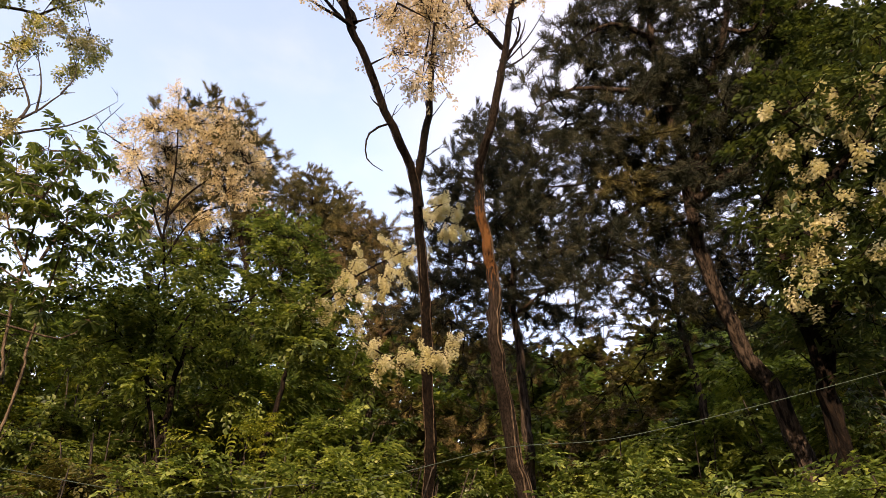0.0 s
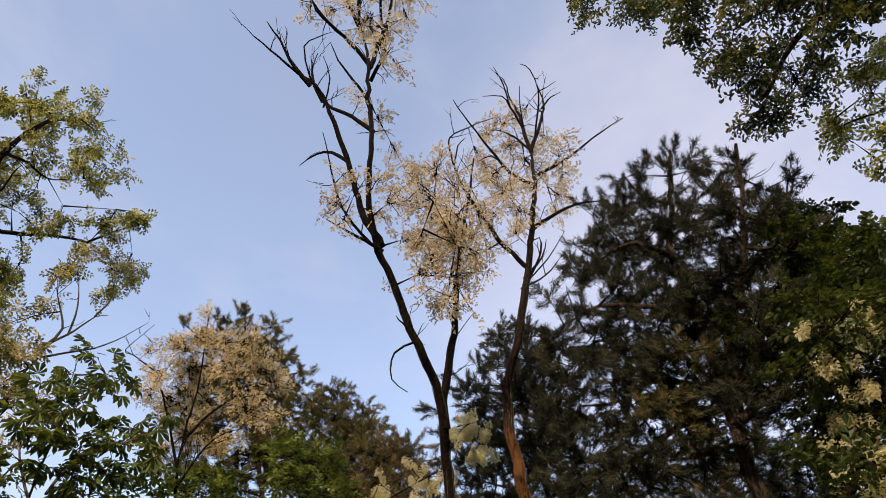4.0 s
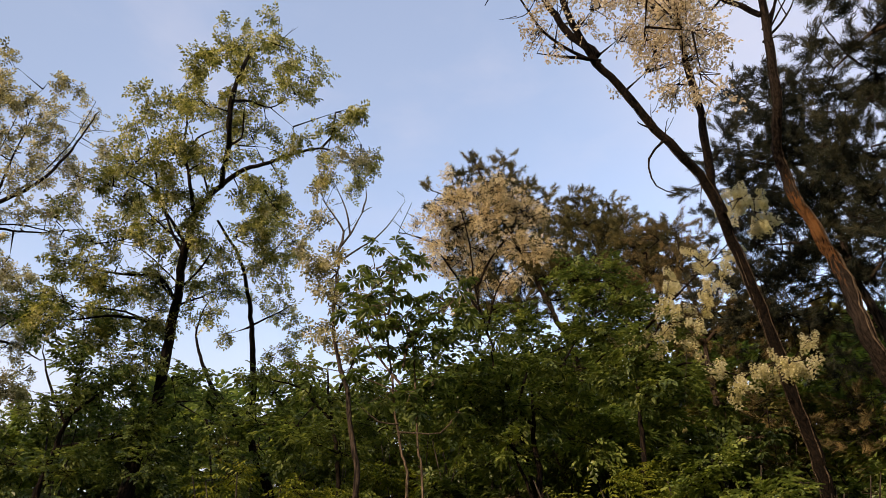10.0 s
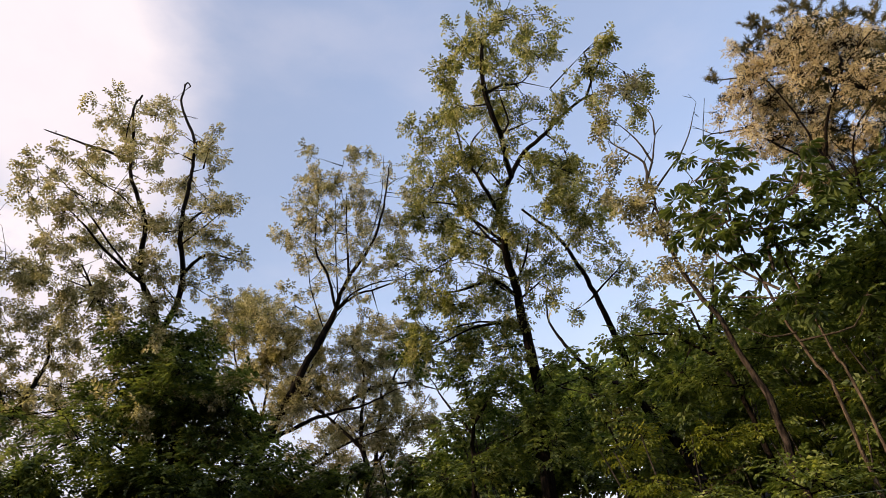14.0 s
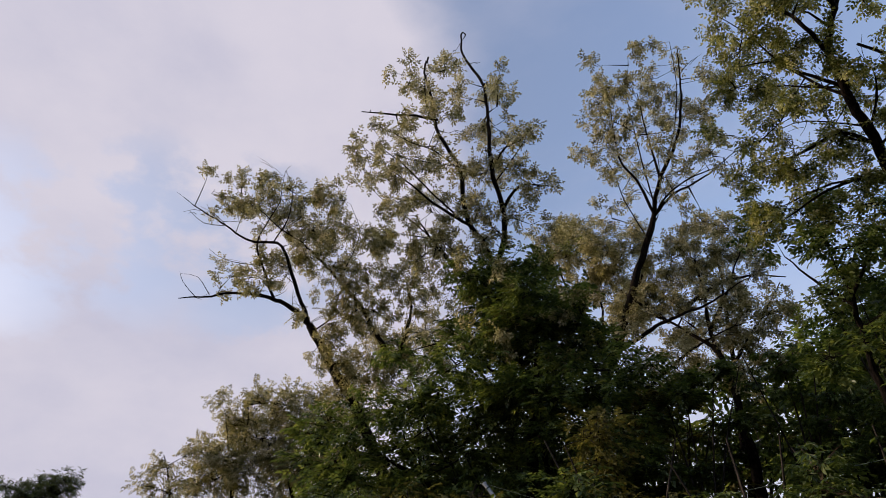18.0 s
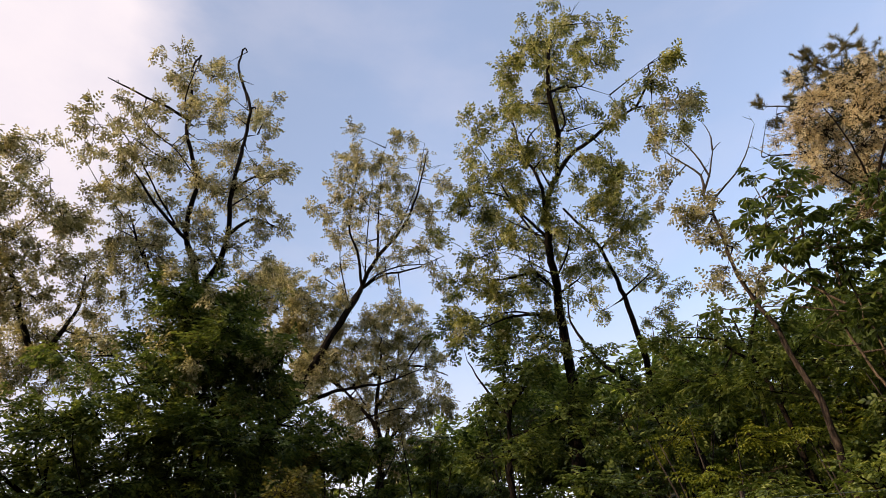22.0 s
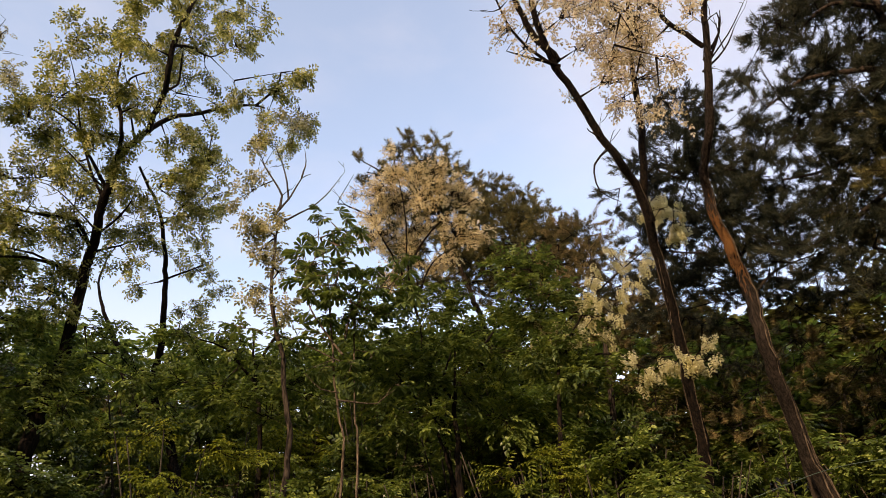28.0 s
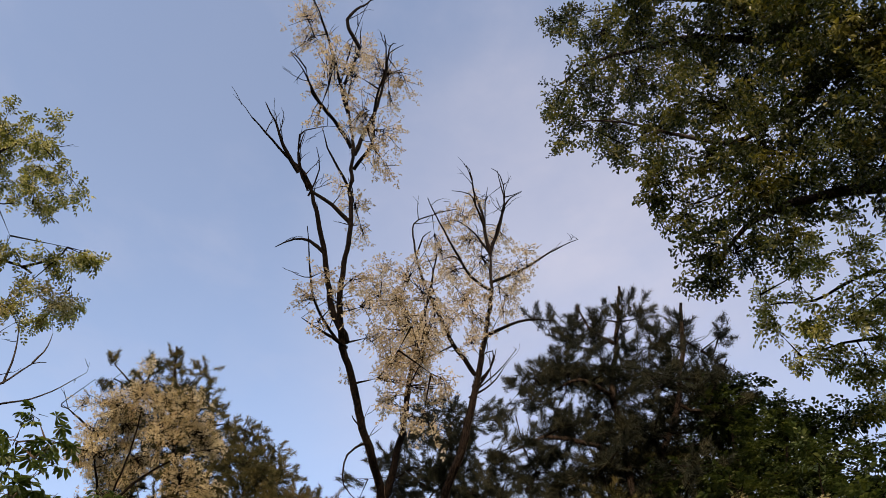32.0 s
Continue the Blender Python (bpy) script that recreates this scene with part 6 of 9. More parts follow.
blossom_locust = tree("locust_tree", (-2.16, 8.62, 1.03), "young locust carrying hanging white blossom", "tree", DARKLEAF, 36)
limb(blossom_locust, "trunk", 0.06, 0.014, [(-2.16, 8.62, 0.94), (-1.97, 8.84, 4.71), (-1.89, 8.93, 5.51), (-1.81, 9.02, 6.41), (-1.69, 9.09, 7.01)])
limb(blossom_locust, "limb", 0.02, 0.006, [(-1.83, 9.00, 6.21), (-1.45, 9.07, 6.76), (-1.22, 9.10, 7.34)])
limb(blossom_locust, "limb", 0.02, 0.006, [(-1.88, 8.94, 5.62), (-1.27, 9.17, 6.13), (-0.59, 9.29, 5.83), (-0.09, 9.40, 5.98)])
limb(blossom_locust, "limb", 0.02, 0.006, [(-1.77, 9.04, 6.62), (-0.97, 9.30, 7.41), (-0.27, 9.46, 8.04), (0.19, 9.57, 8.61)])
clumps(blossom_locust, [(0.19, 8.88, 8.40, 0.04), (0.20, 9.36, 8.70, 0.03), (0.09, 9.28, 8.76, 0.03), (-0.17, 9.28, 8.63, 0.04), (0.01, 9.41, 8.67, 0.04), (0.00, 9.50, 8.78, 0.03), (-0.67, 9.13, 7.26, 0.03), (-0.50, 9.32, 7.22, 0.03), (-0.48, 8.99, 7.17, 0.03), (-1.06, 9.66, 7.27, 0.03), (-0.75, 9.39, 7.28, 0.03), (-0.81, 9.41, 7.15, 0.04), (-0.78, 9.44, 7.05, 0.04), (-0.93, 8.71, 6.57, 0.03), (-1.03, 8.84, 6.54, 0.03), (-0.03, 9.03, 5.75, 0.03), (0.02, 9.09, 5.80, 0.03), (0.07, 9.05, 5.83, 0.03), (0.09, 9.16, 5.77, 0.03), (0.13, 9.28, 5.88, 0.03), (0.14, 9.39, 5.80, 0.03), (-0.86, 9.32, 6.07, 0.03), (-0.89, 9.03, 5.97, 0.03), (-0.91, 9.47, 6.12, 0.02)], BLOSSOM)
clumps(blossom_locust, [(-1.20, 9.52, 7.70, 0.04), (-1.20, 9.67, 7.80, 0.03), (-1.10, 8.74, 7.36, 0.03), (-1.45, 9.18, 6.72, 0.04), (-1.31, 8.80, 6.57, 0.03), (-1.43, 9.50, 7.22, 0.03), (-1.78, 9.49, 6.80, 0.03), (-1.78, 9.21, 6.63, 0.04), (-1.70, 8.86, 6.33, 0.03), (-2.09, 9.34, 6.59, 0.03), (-1.89, 9.01, 6.35, 0.03), (-2.17, 9.14, 6.44, 0.03), (0.18, 9.00, 7.88, 0.03), (0.29, 8.92, 7.85, 0.04), (0.30, 9.65, 8.31, 0.03), (0.33, 9.71, 8.95, 0.04), (0.45, 9.22, 8.65, 0.04), (0.37, 8.92, 8.29, 0.03)], BLOSSOM)
clumps(blossom_locust, [(-1.32, 8.99, 6.97, 0.05), (-1.21, 9.05, 7.37, 0.06), (-1.46, 9.39, 7.23, 0.06), (-1.12, 8.79, 6.73, 0.06), (-1.30, 9.40, 7.07, 0.06), (-1.29, 8.90, 7.06, 0.06), (-1.41, 8.63, 6.31, 0.07), (-1.54, 9.51, 6.61, 0.09), (-1.65, 9.41, 6.84, 0.07), (-1.65, 9.33, 6.45, 0.07), (-2.17, 9.29, 6.63, 0.08), (-1.80, 9.07, 6.69, 0.07), (-2.26, 9.33, 6.60, 0.04), (-1.98, 9.11, 6.55, 0.04), (-2.10, 8.94, 6.64, 0.04), (-1.14, 9.39, 6.53, 0.05), (-1.07, 9.40, 6.32, 0.04), (-1.14, 9.28, 6.48, 0.05), (-0.59, 8.98, 5.66, 0.06), (-0.75, 9.12, 5.54, 0.06), (-0.67, 8.78, 5.60, 0.06), (-0.39, 9.06, 5.82, 0.05), (-0.54, 9.31, 5.79, 0.06), (-0.31, 9.39, 5.90, 0.07)], BLOSSOM)
clumps(blossom_locust, [(-0.35, 9.16, 5.83, 0.05), (-0.14, 9.15, 5.99, 0.04), (-0.19, 9.51, 5.95, 0.05), (0.34, 9.22, 6.11, 0.06), (0.37, 9.21, 6.15, 0.04), (0.20, 8.78, 5.65, 0.04), (-0.62, 9.56, 7.94, 0.07), (-0.64, 9.63, 7.93, 0.06), (-0.65, 9.77, 8.30, 0.05), (-0.18, 9.55, 7.87, 0.06), (-0.34, 8.82, 7.24, 0.05), (-0.28, 9.17, 7.66, 0.06), (0.14, 9.09, 8.72, 0.05), (0.09, 9.49, 8.72, 0.05), (-0.05, 9.02, 8.32, 0.06), (-0.72, 9.31, 7.75, 0.04), (-0.79, 9.71, 8.08, 0.05), (-0.85, 9.49, 8.18, 0.05), (0.13, 9.23, 8.89, 0.05), (0.02, 9.68, 9.19, 0.05), (0.13, 9.27, 8.84, 0.05), (0.30, 9.58, 8.55, 0.05), (0.23, 9.04, 8.03, 0.05), (0.45, 9.71, 8.57, 0.04)], BLOSSOM)
clumps(blossom_locust, [(-2.18, 8.99, 7.88, 0.30), (-2.35, 8.50, 7.18, 0.31), (-1.90, 8.82, 7.09, 0.32), (-2.28, 8.87, 6.78, 0.32), (-1.69, 8.75, 6.08, 0.30), (-2.17, 9.04, 6.10, 0.34), (-1.26, 8.79, 5.69, 0.28), (-1.62, 8.98, 5.49, 0.33), (-1.04, 9.33, 5.48, 0.31)])
clumps(dark_pine, [(2.40, 6.27, 10.01, 0.44), (3.24, 5.39, 9.92, 0.34), (3.09, 4.98, 8.22, 0.32), (3.96, 5.50, 8.83, 0.36), (1.76, 5.71, 8.83, 0.23), (1.93, 5.97, 8.10, 0.36), (2.40, 5.95, 7.65, 0.39), (3.19, 5.94, 8.10, 0.42), (3.37, 5.26, 7.31, 0.34), (4.57, 5.55, 9.07, 0.25), (1.59, 7.63, 9.69, 0.32), (1.79, 6.62, 7.99, 0.38), (2.64, 7.23, 8.35, 0.45), (3.51, 7.20, 9.07, 0.49), (3.28, 5.54, 6.89, 0.33), (3.65, 5.72, 6.73, 0.30), (1.59, 7.81, 8.34, 0.38), (2.29, 7.82, 8.02, 0.46), (2.79, 7.33, 7.36, 0.43), (3.01, 6.18, 6.57, 0.34), (1.89, 7.17, 6.91, 0.36), (3.22, 7.90, 6.97, 0.36), (1.48, 8.30, 7.45, 0.37), (3.81, 7.09, 8.11, 0.42)])
clumps(behind_pine, [(0.74, 10.44, 11.97, 0.30), (0.03, 11.24, 11.39, 0.43), (0.72, 10.37, 10.72, 0.51), (1.54, 10.63, 10.83, 0.52), (1.11, 10.27, 9.32, 0.52), (1.86, 10.36, 9.41, 0.48), (0.41, 11.76, 10.71, 0.55), (-0.04, 10.85, 9.50, 0.44), (0.99, 11.74, 9.66, 0.58), (1.64, 10.78, 8.68, 0.47), (2.36, 10.92, 8.54, 0.53), (3.29, 11.12, 8.96, 0.56), (0.72, 11.28, 8.63, 0.48), (0.00, 10.38, 7.88, 0.44), (1.32, 11.06, 8.13, 0.47), (-0.64, 11.20, 8.43, 0.48), (-0.63, 10.47, 7.26, 0.38), (0.02, 10.35, 7.20, 0.38), (2.06, 11.41, 8.01, 0.48), (2.48, 10.74, 7.27, 0.40)], density=1.35)
clumps(shade_pine, [(-2.04, 13.48, 10.47, 0.61), (-1.16, 13.44, 9.97, 0.60), (-0.49, 13.26, 9.16, 0.58), (-2.16, 12.05, 8.76, 0.53), (0.16, 12.93, 8.59, 0.56), (-1.05, 13.16, 8.51, 0.56), (0.12, 12.67, 9.55, 0.50), (0.98, 12.52, 9.16, 0.49), (1.38, 12.62, 8.48, 0.55), (0.22, 12.61, 7.66, 0.53), (1.08, 13.42, 8.18, 0.57), (-2.78, 12.45, 10.26, 0.39), (1.94, 12.73, 8.98, 0.56), (1.95, 13.09, 8.13, 0.56)])
clumps(tip_pine, [(-4.52, 10.40, 11.81, 0.40), (-4.36, 11.19, 11.95, 0.50), (-4.48, 9.95, 11.15, 0.42), (-3.71, 11.04, 10.79, 0.44), (-4.68, 11.18, 11.23, 0.54), (-5.13, 10.97, 10.07, 0.51), (-3.84, 10.90, 9.90, 0.49), (-3.18, 10.86, 9.45, 0.45), (-4.52, 11.86, 9.93, 0.56), (-5.10, 11.05, 9.15, 0.47), (-5.41, 11.03, 11.40, 0.46)], density=1.3)
clumps(broad_pine, [(-3.64, 13.91, 12.67, 0.57), (-3.06, 14.51, 13.20, 0.59), (-3.17, 14.82, 12.67, 0.70), (-3.85, 14.28, 11.85, 0.67), (-2.25, 13.94, 11.97, 0.58), (-1.94, 15.04, 12.29, 0.61), (-3.10, 15.06, 11.91, 0.69), (-4.68, 13.90, 12.07, 0.52), (-4.17, 14.80, 11.52, 0.63), (-2.10, 14.66, 11.28, 0.58), (-1.34, 15.64, 11.81, 0.55), (-3.56, 14.54, 13.95, 0.45)], density=1.3)
clumps(fork_locust, [(-0.55, 6.16, 10.38, 0.40), (-0.35, 6.46, 9.50, 0.42), (-0.02, 5.75, 9.55, 0.40), (-0.47, 5.51, 8.35, 0.25), (0.29, 5.46, 8.06, 0.24), (-0.40, 5.97, 8.05, 0.18), (0.04, 5.73, 7.53, 0.23), (-1.13, 5.51, 10.00, 0.25), (-1.25, 4.95, 8.96, 0.19), (-0.36, 5.44, 10.39, 0.34)])
clumps(fork_locust, [(-1.85, 3.39, 12.83, 0.35), (-1.83, 4.09, 16.22, 0.38), (-2.41, 4.18, 14.14, 0.28), (-1.99, 3.28, 10.62, 0.18), (-0.87, 4.43, 11.66, 0.19), (-1.19, 6.34, 12.45, 0.24), (-1.18, 6.43, 10.53, 0.24), (-0.39, 7.21, 11.83, 0.38), (-0.73, 5.87, 11.00, 0.24), (-0.02, 6.36, 9.23, 0.34), (-0.31, 7.52, 9.57, 0.33), (0.32, 6.94, 11.48, 0.36)])
clumps(fibre_locust, [(0.79, 6.33, 13.83, 0.35), (1.67, 6.92, 14.10, 0.37), (0.63, 6.20, 10.96, 0.37), (1.09, 6.20, 11.07, 0.29), (0.48, 7.27, 13.65, 0.34), (1.80, 6.64, 12.14, 0.30), (0.82, 6.52, 10.20, 0.28), (0.47, 7.81, 11.55, 0.33), (1.76, 7.46, 12.08, 0.25)])
clumps(dark_pine, [(2.28, 6.94, 11.32, 0.41), (2.91, 6.69, 11.13, 0.52), (3.41, 7.10, 11.15, 0.38), (3.26, 6.07, 9.66, 0.39), (3.48, 5.99, 9.35, 0.34), (3.97, 6.09, 9.61, 0.42), (4.45, 6.34, 9.76, 0.32), (1.97, 5.70, 9.00, 0.34), (2.29, 5.92, 9.25, 0.33), (2.62, 5.69, 9.00, 0.42), (3.10, 6.01, 9.12, 0.32), (3.50, 5.87, 8.85, 0.35), (4.45, 7.06, 9.80, 0.32), (1.69, 6.13, 9.13, 0.42), (2.66, 7.46, 10.57, 0.46), (2.52, 6.17, 9.10, 0.36), (2.88, 6.07, 8.47, 0.30), (3.90, 7.39, 9.77, 0.37), (3.30, 5.72, 8.01, 0.29), (3.53, 5.69, 7.93, 0.30), (1.54, 6.16, 8.66, 0.27), (2.04, 6.06, 8.25, 0.25), (2.67, 6.55, 8.84, 0.35), (2.80, 6.23, 8.31, 0.31)], density=0.62)
clumps(dark_pine, [(3.03, 6.04, 8.08, 0.39), (3.05, 5.82, 7.50, 0.27), (4.10, 6.83, 8.57, 0.30), (1.07, 6.19, 8.29, 0.31), (1.72, 6.64, 8.30, 0.27), (2.29, 7.12, 9.07, 0.43), (2.79, 7.76, 9.24, 0.41), (3.02, 7.16, 8.94, 0.33), (3.56, 7.13, 8.65, 0.37), (3.73, 7.08, 8.43, 0.43), (1.64, 7.87, 9.17, 0.42), (2.35, 7.87, 9.05, 0.47), (2.12, 6.52, 7.68, 0.34), (2.42, 6.29, 7.22, 0.26), (3.08, 7.25, 8.17, 0.42), (3.41, 6.92, 7.83, 0.43), (3.67, 6.83, 7.74, 0.28), (1.32, 7.99, 8.75, 0.31), (1.62, 6.77, 7.45, 0.39), (2.38, 7.68, 8.30, 0.39), (2.52, 7.12, 7.59, 0.31), (2.88, 6.97, 7.60, 0.31), (3.05, 6.61, 7.05, 0.29), (3.32, 6.61, 6.98, 0.25)], density=0.62)
clumps(dark_pine, [(1.45, 7.65, 8.05, 0.33), (2.09, 7.53, 7.77, 0.41), (2.66, 8.15, 8.10, 0.47), (2.53, 6.92, 7.02, 0.29), (3.10, 7.71, 7.40, 0.37), (2.86, 6.47, 6.57, 0.30), (1.26, 7.97, 7.68, 0.28), (1.62, 6.92, 6.89, 0.26), (2.33, 8.22, 7.75, 0.44), (2.74, 8.38, 7.69, 0.44), (2.49, 7.02, 6.56, 0.34), (3.27, 7.98, 7.06, 0.28), (3.20, 6.72, 6.36, 0.36), (1.34, 7.34, 6.88, 0.32), (1.77, 6.91, 6.39, 0.30), (2.24, 7.52, 6.75, 0.34), (2.19, 6.87, 6.20, 0.34), (3.04, 7.88, 6.85, 0.28), (3.30, 7.56, 6.48, 0.40), (1.34, 7.69, 6.67, 0.39), (1.86, 8.28, 6.69, 0.40), (1.91, 7.31, 6.08, 0.33), (2.31, 7.40, 6.21, 0.26), (2.65, 7.43, 6.05, 0.25)], density=0.62)
clumps(dark_pine, [(2.63, 6.70, 5.55, 0.29), (1.69, 8.78, 6.56, 0.34), (1.69, 7.15, 5.69, 0.31), (1.90, 7.18, 5.54, 0.29), (2.85, 8.35, 6.28, 0.38), (3.15, 8.35, 6.10, 0.33), (3.00, 7.61, 5.74, 0.31)], density=0.62)
clumps(dark_pine, [(2.95, 6.51, 9.66, 0.31), (3.83, 6.80, 9.61, 0.36), (3.45, 7.09, 9.15, 0.39), (3.86, 7.14, 8.41, 0.33), (2.80, 7.92, 8.66, 0.44), (3.22, 7.19, 7.61, 0.39), (3.73, 6.97, 7.48, 0.38), (2.38, 6.82, 6.76, 0.32), (2.64, 6.90, 6.65, 0.31), (1.88, 7.56, 6.86, 0.36), (2.47, 7.68, 6.46, 0.37), (3.45, 8.25, 6.69, 0.38)], NEEDLE_OLIVE, density=0.5)
clumps(behind_pine, [(0.85, 10.71, 12.46, 0.44), (1.84, 10.46, 11.86, 0.40), (1.21, 10.29, 11.26, 0.42), (1.44, 10.42, 10.84, 0.38), (0.50, 11.30, 11.47, 0.49), (1.13, 10.36, 10.17, 0.43), (1.73, 10.47, 10.18, 0.47), (0.38, 10.91, 10.03, 0.40), (1.38, 10.99, 9.56, 0.36), (1.68, 10.68, 9.41, 0.45), (-0.15, 11.46, 9.60, 0.55), (0.72, 10.59, 9.02, 0.44), (1.60, 10.67, 8.95, 0.39), (0.15, 10.88, 8.46, 0.42), (0.80, 10.38, 8.15, 0.32), (1.35, 10.47, 7.79, 0.42), (-0.27, 10.43, 7.45, 0.37), (0.47, 11.35, 8.34, 0.36), (0.95, 10.39, 7.57, 0.46), (1.68, 11.14, 7.88, 0.44), (0.25, 10.55, 7.15, 0.44), (0.64, 11.22, 7.30, 0.43), (1.45, 11.16, 7.05, 0.41), (-0.18, 10.76, 6.70, 0.37)], density=0.57)
clumps(behind_pine, [(0.50, 11.68, 6.95, 0.47), (0.75, 11.23, 6.53, 0.42), (1.27, 11.02, 6.36, 0.39)], density=0.57)
clumps(ivy_tree, [(-12.74, 0.79, 7.98, 0.58), (-13.31, 1.44, 8.43, 0.56), (-13.37, 2.37, 8.20, 0.59), (-12.87, 0.95, 7.42, 0.42), (-13.18, 1.52, 7.60, 0.48), (-12.76, 2.39, 7.24, 0.48), (-11.98, 2.72, 6.84, 0.42), (-13.88, 0.55, 7.12, 0.55), (-13.22, 1.02, 6.89, 0.53), (-13.78, 2.06, 7.12, 0.46), (-13.23, 2.57, 7.09, 0.45), (-13.15, 2.89, 6.82, 0.43), (-12.42, 0.36, 5.83, 0.46), (-13.41, 0.88, 6.39, 0.37), (-12.93, 1.86, 6.15, 0.54), (-12.56, 2.19, 5.85, 0.37), (-12.06, 2.98, 5.84, 0.35), (-12.04, 3.56, 5.63, 0.38), (-12.34, -0.19, 5.40, 0.36), (-13.52, 0.35, 5.57, 0.45), (-13.00, 1.14, 5.49, 0.51), (-12.35, 1.63, 5.20, 0.40), (-13.13, 2.32, 5.67, 0.38), (-13.61, 3.06, 5.68, 0.50)], density=0.6, size=1.15)
clumps(ivy_tree, [(-13.58, 3.61, 5.91, 0.49), (-12.35, -0.41, 5.00, 0.47), (-13.44, 0.18, 5.38, 0.39), (-13.39, 1.02, 5.40, 0.51), (-13.06, 1.64, 4.95, 0.51), (-12.74, 2.29, 4.96, 0.40), (-12.82, 2.88, 5.14, 0.40), (-12.43, 3.40, 4.82, 0.37), (-12.96, -0.75, 4.49, 0.39), (-12.56, -0.04, 4.57, 0.36), (-13.58, 0.47, 4.78, 0.51), (-13.86, 1.13, 4.85, 0.55), (-14.00, 1.98, 4.66, 0.40), (-12.76, 2.21, 4.63, 0.49), (-12.35, 2.80, 4.51, 0.52), (-12.30, 3.21, 4.51, 0.51), (-12.23, -0.46, 3.74, 0.43), (-13.54, -0.07, 4.16, 0.51), (-12.48, 0.49, 3.81, 0.39), (-13.14, 1.32, 4.13, 0.51), (-13.79, 1.99, 4.21, 0.38), (-13.34, 2.67, 4.22, 0.48), (-13.14, 2.93, 4.20, 0.48)], density=0.6, size=1.15)
clumps(reaching_locust, [(-13.81, -4.94, 10.42, 0.42), (-13.99, -4.35, 10.61, 0.50), (-14.43, -3.77, 10.97, 0.50), (-13.38, -2.87, 10.20, 0.41), (-14.85, -2.34, 11.36, 0.51), (-13.34, -3.94, 9.67, 0.37), (-14.69, -3.89, 10.42, 0.36), (-15.14, -3.17, 10.57, 0.49), (-14.43, -2.28, 10.15, 0.43), (-14.45, -1.43, 9.90, 0.36), (-14.74, -4.09, 9.62, 0.51), (-13.79, -3.20, 9.33, 0.32), (-14.88, -2.73, 9.83, 0.45), (-15.34, -2.44, 9.95, 0.42), (-15.41, -1.55, 10.32, 0.53), (-15.25, -0.60, 9.76, 0.46), (-15.19, -3.53, 9.39, 0.51), (-15.78, -2.89, 9.60, 0.53), (-15.04, -2.00, 8.84, 0.36), (-14.79, -1.05, 9.07, 0.34), (-16.13, -0.63, 9.50, 0.37), (-14.95, -2.99, 8.23, 0.32), (-15.22, -2.44, 8.65, 0.42), (-16.05, -1.69, 8.99, 0.40)], density=0.51)
clumps(reaching_locust, [(-16.62, -1.33, 9.05, 0.38), (-16.49, -0.30, 8.87, 0.49), (-15.49, -2.22, 8.22, 0.44), (-16.59, -1.83, 8.76, 0.44), (-15.61, -1.14, 8.27, 0.40), (-16.55, -0.59, 8.25, 0.38), (-16.57, -2.70, 7.74, 0.35), (-17.36, -1.87, 7.93, 0.48), (-16.03, -1.20, 7.43, 0.44), (-16.30, -0.67, 7.49, 0.37), (-16.21, 0.21, 7.65, 0.48), (-16.14, -2.12, 6.97, 0.37), (-15.96, -1.26, 7.13, 0.39), (-16.46, -0.69, 7.02, 0.51), (-16.21, 0.23, 7.05, 0.34)], density=0.51)
clumps(snag_locust, [(-11.18, -0.49, 11.81, 0.44), (-11.57, 0.22, 12.28, 0.46), (-12.79, 0.60, 13.24, 0.39), (-11.10, 1.48, 11.79, 0.37), (-11.20, -0.52, 11.41, 0.30), (-12.27, 0.07, 12.05, 0.32), (-11.69, 0.66, 11.68, 0.44), (-12.11, 1.60, 12.25, 0.42), (-11.71, -1.32, 10.80, 0.45), (-11.71, -0.45, 10.90, 0.29), (-11.73, -0.10, 11.11, 0.30), (-12.64, 0.54, 11.49, 0.37), (-12.51, 1.55, 11.47, 0.45), (-11.52, -0.80, 10.01, 0.33), (-12.72, -0.49, 11.18, 0.31), (-12.84, -0.03, 11.17, 0.40), (-12.28, 1.02, 10.66, 0.44), (-11.58, 1.36, 10.08, 0.41), (-11.32, 1.75, 10.16, 0.34), (-13.33, -1.46, 10.95, 0.33), (-11.73, -0.69, 9.86, 0.37), (-11.55, -0.15, 9.75, 0.38), (-11.65, 0.59, 9.81, 0.43), (-13.38, 1.32, 10.65, 0.43)], density=0.44)
clumps(snag_locust, [(-13.31, 2.03, 10.90, 0.33), (-13.40, -0.64, 10.28, 0.36), (-13.78, -0.38, 10.45, 0.50), (-13.62, 0.42, 10.21, 0.44), (-12.22, 1.05, 9.29, 0.40), (-12.51, 1.88, 9.80, 0.31), (-13.46, -1.14, 9.86, 0.35), (-13.62, -0.41, 9.87, 0.40), (-14.01, 0.05, 9.73, 0.44), (-13.62, 0.76, 9.85, 0.44), (-12.74, 1.34, 8.98, 0.29), (-13.16, 2.22, 9.27, 0.39), (-14.77, -0.39, 9.51, 0.51), (-14.07, -0.04, 9.34, 0.33), (-13.14, 0.91, 8.89, 0.31), (-13.46, 1.26, 9.19, 0.34), (-15.06, -0.80, 9.23, 0.48), (-13.75, 0.18, 8.59, 0.34), (-13.43, 0.82, 8.42, 0.40), (-14.78, 1.65, 9.01, 0.41)], density=0.44)
